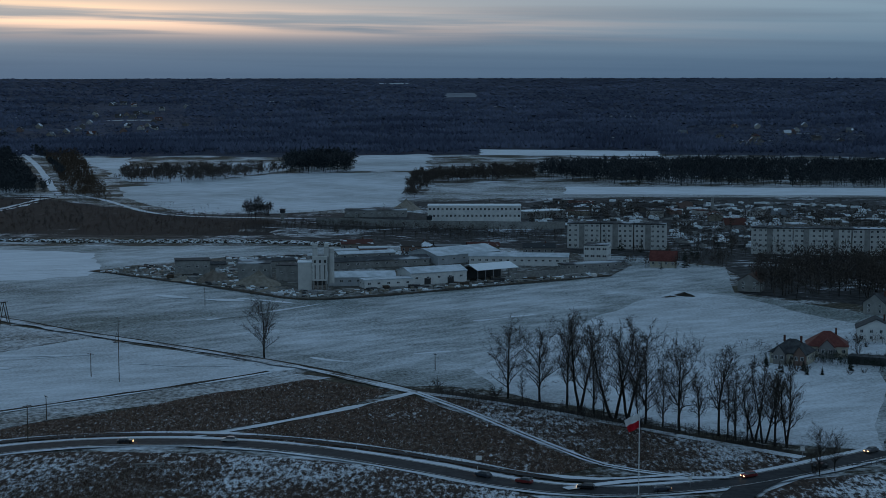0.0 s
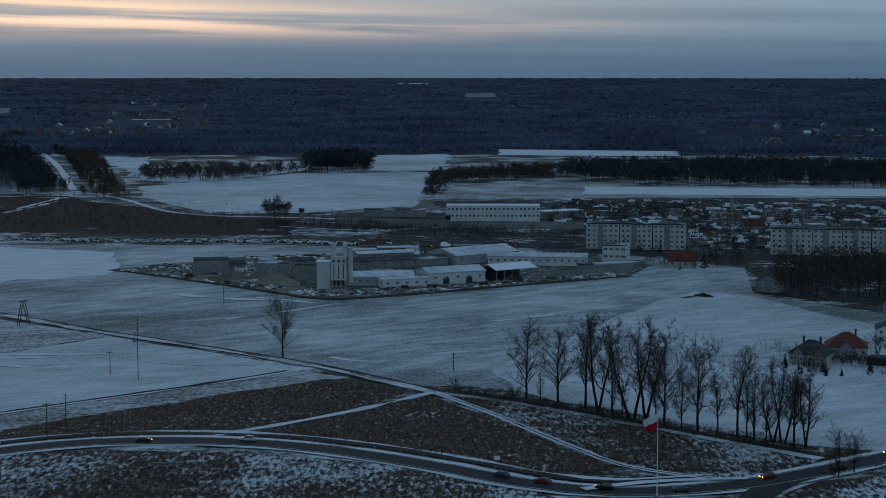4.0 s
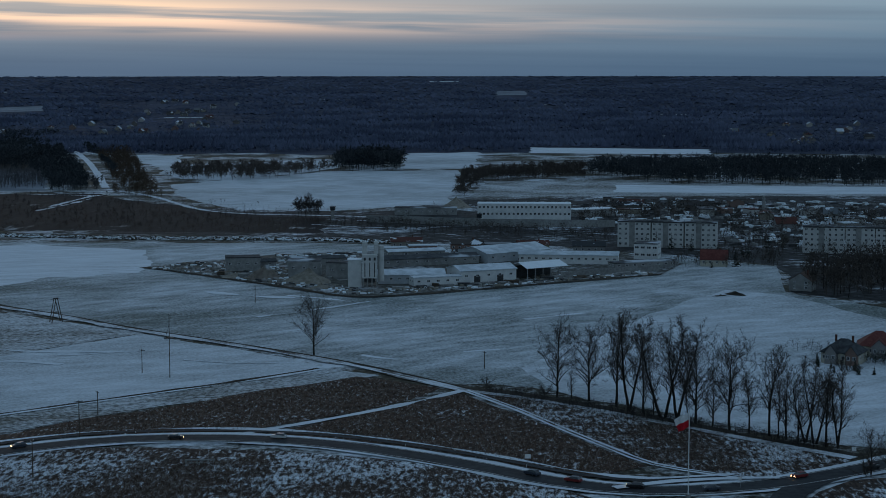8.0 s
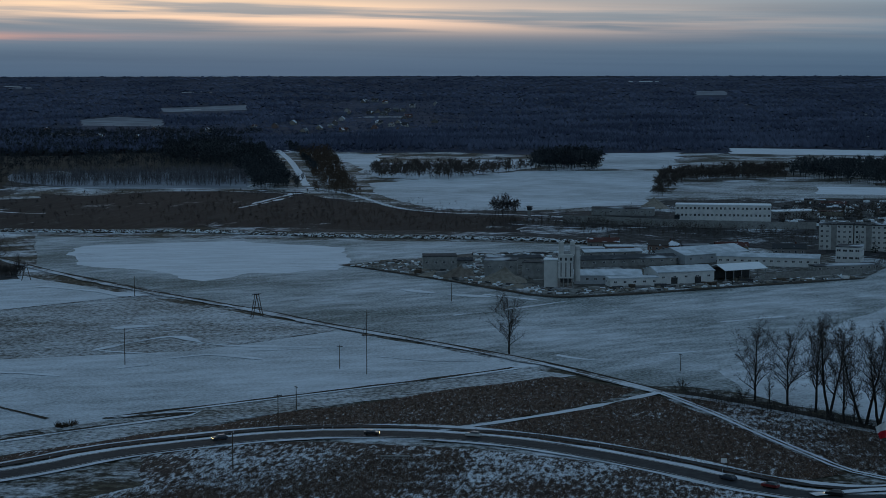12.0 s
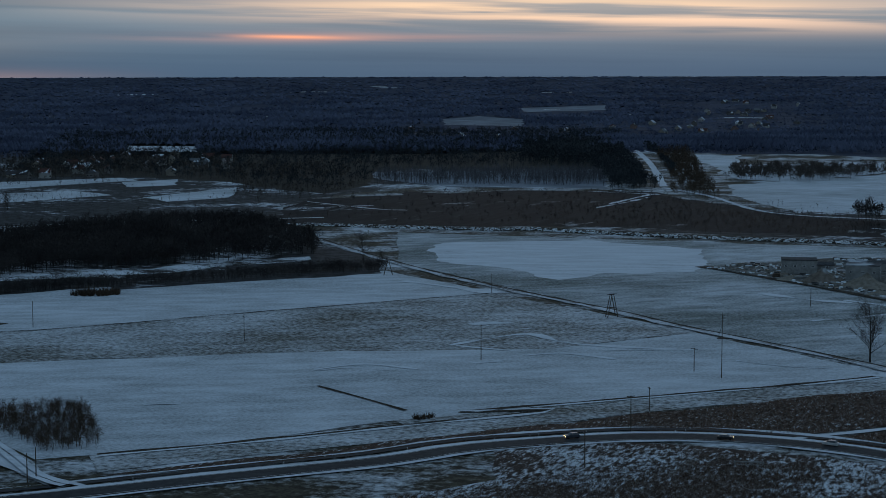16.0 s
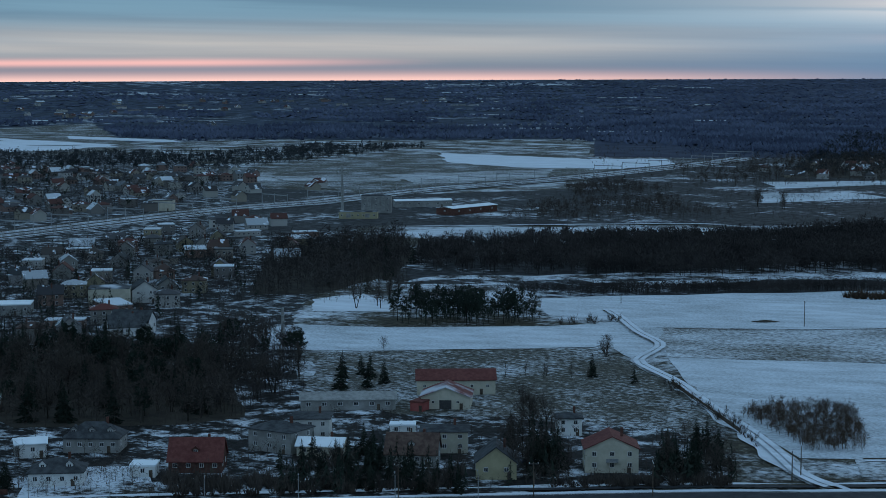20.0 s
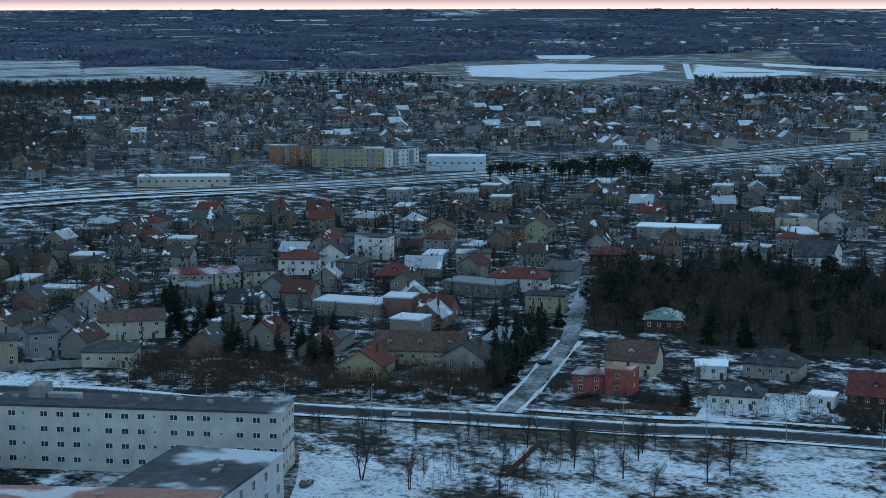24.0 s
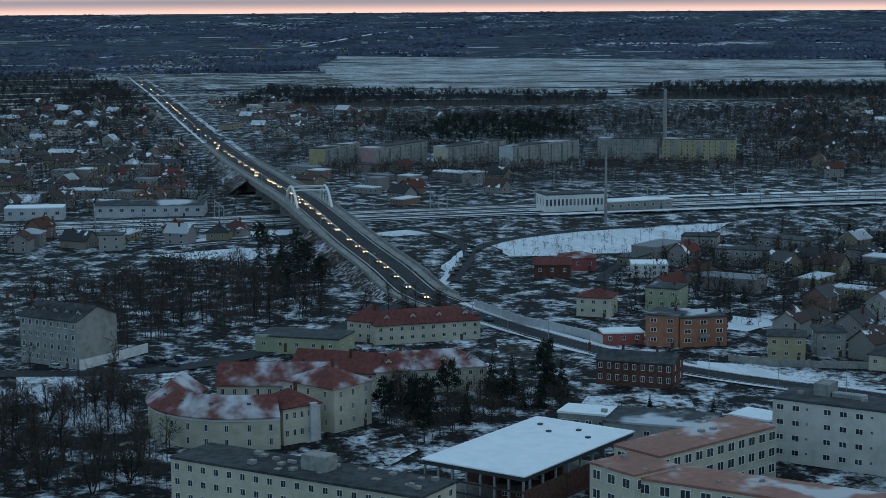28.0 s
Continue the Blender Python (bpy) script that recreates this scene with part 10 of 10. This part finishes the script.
wood("roadside_brush", [(-341.5, 135.7), (-370.3, 153.0), (-353.1, 177.1), (-316.8, 157.6), (-316.5, 130.6)], 170, 2, 6, "twig", "thicket beside a drainage ditch", "bare", 63, 18)
wood("far_scrub", [(-2039.4, 597.6), (-2329.3, 706.9), (-2230.9, 893.0), (-2051.5, 883.0), (-1896.9, 730.9)], 510, 6, 11, "belt_wood", "dark scrub beyond the town", "bare", 64, 20)
wood("far_scrub", [(-1690.7, 1007.8), (-1981.8, 1181.9), (-1759.0, 1372.4), (-1832.9, 1587.8), (-1700.7, 1699.1), (-1564.8, 1355.4), (-1460.2, 1138.9)], 1360, 6, 12, "belt_wood", "dark belt of trees beyond the town", "bare", 65, 20)
wood("far_scrub", [(-1140.9, 1488.6), (-1186.4, 1599.9), (-1172.3, 1972.7), (-829.8, 1397.7), (-961.6, 1280.1)], 380, 6, 11, "twig", "bare trees among village houses", "bare", 66, 14)
wood("garden_conifers", NEAR_TOWN, 640, 4, 11, "needle", "dark conifers between the houses", "spruce", 253, 18)
wood("garden_conifers", FAR_TOWN, 380, 6, 11, "needle", "dark conifers between the far houses", "pine", 254, 14)
wood("garden_conifers", [(-1411.3, -539.4), (-2317.9, -573.5), (-1290.5, -265.2), (-845.2, -143.8), (-763.2, -178.4), (-679.1, -262.4)], 420, 6, 12, "needle", "dark conifers between the houses", "spruce", 255, 14)
wood("rail_pines", [(-910.0, 405.4), (-967.1, 438.4), (-942.8, 527.3), (-882.1, 497.2)], 170, 8, 13, "needle", "dark pines along the railway", "pine", 256, 16)
wood("flat_trees", [(-1313.0, -110.3), (-1494.3, -96.2), (-1561.6, 20.7), (-1336.3, 35.0), (-1235.7, -23.5)], 320, 8, 14, "needle", "dark pines behind the flats", "pine", 257, 14)
wood("roadside_brush", [(-481, 98), (-406, 186), (-443, 203), (-503, 102)], 700, 2, 5, "red_twig", "brown brush along the main road", "bare", 382, 24)
wood("garden_growth", [(-747, 59), (-731, 144), (-584, 116), (-594, 66), (-543, 59), (-629, 50)], 420, 3, 8, "dark_twig", "dark bare trees of gardens", "bare", 383, 24)
wood("park_trees", [(-445, -143), (-456, -109), (-416, -87), (-399, -88), (-360, -80), (-359, -116)], 200, 4, 10, "dark_twig", "dark bare trees of a town park", "bare", 384, 30)
wood("park_trees", [(-491, -158), (-487, -146), (-504, -121), (-580, -111), (-597, -78), (-682, -80), (-696, -151), (-626, -157), (-539, -134)], 220, 5, 12, "dark_twig", "dark bare trees of a neglected park", "bare", 385, 22)
wood("block_trees", [(-1038, -142), (-1021, -19), (-1004, 142), (-1106, 216), (-1387, 270), (-1420, 165), (-1107, 122), (-1110, -152)], 700, 5, 11, "twig", "bare trees round the flats and tracks", "bare", 386, 14)
wood("block_trees", [(-1433, -238), (-1417, 276), (-1757, 341), (-1638, 74), (-1655, -285)], 700, 6, 11, "twig", "bare trees behind the flats", "bare", 387, 12)
# tussocks of dead grass beside the road
for k, pts in enumerate([
        [(-129.3, 501.2), (-91.3, 540.6), (-46.7, 583.2), (-17.5, 565.3), (-38.8, 526.7), (-74.2, 496.2), (-125.6, 486.5)],
        [(-9.0, 554.3), (18.9, 497.2), (39.7, 453.9), (25.6, 442.4), (2.4, 460.8), (-29.2, 480.7), (-65.4, 491.5), (-38.3, 519.8)],
        [(-6.3, 560.2), (37.1, 522.8), (67.0, 490.0), (94.2, 464.4), (88.6, 451.0), (68.0, 442.8), (43.1, 457.9), (19.2, 503.6)],
        [(-135.1, 463.5), (-97.6, 466.8), (-55.9, 465.2), (-21.5, 451.6), (16.2, 425.6), (15.7, 411.0), (-120.3, 411.6)],
        [(-156.3, 390.6), (-124.3, 427.0), (-91.0, 451.4), (-59.2, 458.4), (-55.1, 428.3), (-152.6, 381.4)]]):
    wood("grass_tufts", pts, 3000, 0.4, 1.1, "straw", "pale tufts of dead grass", "brush", 70 + k, 5)
    wood("grass_tufts", pts, 3200, 0.5, 1.2, "dry_grass", "brown tufts of dead grass", "brush", 80 + k, 5)


# ---------------------------------------------------------------- street furniture
def street_lamps(pts, n, shift, h=9.0):
    line = smooth_line(pts, 4.0)
    first = None
    for k in range(n):
        i = int((k + .5) / n * (len(line) - 2))
        p, q = line[i], line[i + 1]
        d = (q - p)[:2] / np.linalg.norm((q - p)[:2])
        x, y = p[0] - d[1] * shift, p[1] + d[0] * shift
        z = ground_z(x, y) + (p[2] if len(p) > 2 else 0)
        a = math.atan2(d[1], d[0]) + (math.pi if shift > 0 else 0)
        if first is None:
            first = thing("street_lamp", "slender grey street lamp with one arm", "street lamp", x, y, a, z, group="street lamps")
            part("pole", rod("pole", "steel", (0, 0, -.3), (0, 0, h), .12, .07, 8), first)
            part("arm", rod("arm", "steel", (0, 0, h - .1), (0, 1.6, h + .3), .06, .05), first)
            part("head", box("head", "steel", -.18, .18, 1.5, 2.3, h + .22, h + .38, bevel=.05), first)
        else:
            copy_thing(first, pose(x, y, z, 0, 0, math.degrees(a)))


street_lamps(MAIN[15:27], 22, 8.0)
street_lamps(VIADUCT[:10], 8, 11.0)
street_lamps(VIADUCT[9:], 10, 9.5)
street_lamps([(-823.2, -142.9), (-792.0, -185.0), (-781.9, -222.0)], 4, 4)
wall_run("garden_wall", "long grey concrete garden wall", [(-508.3, 55.1), (-500.6, 68.9), (-497.4, 98.7)], 2.2, .15, "concrete", 4)
wall_run("road_wall", "pale noise wall beside the road", [(-598.3, -23.2), (-566.3, -7.1), (-542.4, 14.5), (-531.5, 19.5)], 3.0, .15, "steel_wall", 5)
wall_run("yard_fence", "low white fence panels", [(-508.4, 56.8), (-505.3, 63.8)], 2.0, .1, "white_paint", 4)
wall_run("garden_fence", "brick and slat garden fence", [(-398.9, 202.8), (-379.9, 226.1)], 1.4, .12, "brick_wall", 3)
wall_run("yard_wall", "dark brick wall along a ditch", [(-341.2, 157.1), (-364.7, 176.9)], 1.8, .2, "brick_wall", 5)

wood("waste_scrub", [(-666.2, -145.0), (-736.8, -130.6), (-783.0, -66.2), (-764.5, -29.6), (-628.0, -32.6), (-696.9, -59.0), (-745.9, -97.5)], 300, 1, 4, "twig", "weeds and low bushes on waste ground", "bare", 320, 10)
wood("waste_scrub", [(-746.5, -26.4), (-793.3, 10.7), (-835.0, 92.1), (-846.3, 165.8), (-784.6, 154.0), (-698.1, 32.2), (-628.3, -12.0)], 420, 1.5, 6, "twig", "weeds and low bushes by the station", "bare", 321, 12)
wood("waste_scrub", [(-1006.1, -250.9), (-1073.3, -189.1), (-868.4, -124.7), (-833.9, -180.7), (-812.0, -257.7), (-975.5, -308.7)], 500, 2, 8, "twig", "bare trees along the tracks", "bare", 322, 14)
wood("waste_scrub", [(-698.6, 24.8), (-754.4, 174.2), (-782.2, 321.2), (-868.3, 516.6), (-818.3, 487.1), (-733.9, 301.4), (-679.5, 133.6), (-643.5, 22.5)], 900, 2, 6, "twig", "bare trees along the tracks", "bare", 323, 14)

wood("block_trees", [(-1055.2, -144.2), (-1102.4, -143.3), (-1123.9, -21.4), (-1137.5, 132.2), (-1087.9, 133.4), (-1064.5, -20.2)], 260, 4, 11, "twig", "bare trees in front of the flats", "bare", 324, 18)
wood("park_trees", [(-364.1, -124.3), (-457.7, -155.0), (-465.8, -113.3), (-361.0, -86.1)], 110, 3, 9, "twig", "bare saplings of a snowy park", "bare", 325, 26)

wall_run("plaster_wall", "white plastered yard wall beside a tenement", [(-491.5, -134.0), (-503.9, -126.5), (-517.6, -119.9)], 3.0, .25, "white_wall", 8)
for k, (q, n) in enumerate((([(-332.3, 271.7), (-350.9, 289.0), (-343.7, 314.7), (-307.8, 317.3), (-294.8, 304.9)], 60), ([(-294.2, 317.7), (-324.4, 348.0), (-318.0, 364.4), (-284.9, 330.9)], 30), ([(-271.3, 345.8), (-289.1, 372.2), (-279.6, 386.3), (-255.3, 363.8)], 34))):
    wood("garden_conifers", q, n, 5, 10, "needle", "dark garden conifers along the main road", "spruce", 340 + k, 26)
    wood("garden_growth", q, n * 3, 2, 6, "twig", "brown garden brush along the main road", "bare", 345 + k, 22)
# dark conifers beside the side street and the hedges of the brick-red house
SIDE_GROVE = [(-424.0, 190.0), (-427.6, 197.0), (-444.3, 210.0), (-466.7, 226.0), (-489.6, 241.0), (-500.0, 240.5), (-490.2, 228.8), (-456.8, 206.6)]
wood("garden_conifers", SIDE_GROVE, 70, 6, 12, "needle", "dense dark conifers along a side street", "spruce", 360, 28)
for p, h in (((-428.0, 193.5), 9.0), ((-433.5, 199.0), 8.0), ((-446.0, 208.5), 12.0), ((-455.0, 214.0), 13.0), ((-464.0, 221.0), 12.0), ((-476.0, 230.0), 11.5), ((-459.0, 207.5), 13.5), ((-383.5, 227.0), 8.5), ((-387.0, 230.0), 7.5)):
    tree("spruce", p, h)
for p, h in (((-416.0, 206.0), 4.6), ((-412.5, 203.5), 4.0), ((-419.0, 209.5), 4.2)):
    tree("willow", p, h)
wood("garden_hedge", [(-410.2, 199.1), (-407.1, 204.8), (-420.1, 212.6), (-425.0, 211.2)], 45, 2.0, 4.5, "twig", "brown garden hedge at a street corner", "bare", 361, 26)
wood("garden_hedge", [(-391.0, 212.3), (-382.1, 228.4), (-387.0, 231.5), (-396.0, 215.0)], 60, 2.0, 3.5, "needle", "dark clipped hedge in front of a brick-red house", "bare", 362, 26)
wood("garden_growth", [(-379.1, 223.2), (-452.6, 267.2), (-400.3, 341.0), (-352.7, 380.8), (-305.7, 397.5), (-262.4, 370.1), (-252.6, 353.9)], 420, 2, 6, "twig", "bare garden trees between villas", "bare", 350, 20)
wood("garden_growth", [(-400.6, 175.0), (-459.4, 208.0), (-426.8, 239.2), (-364.2, 302.7), (-321.2, 267.5)], 260, 2, 6, "twig", "bare garden trees between villas", "bare", 351, 20)
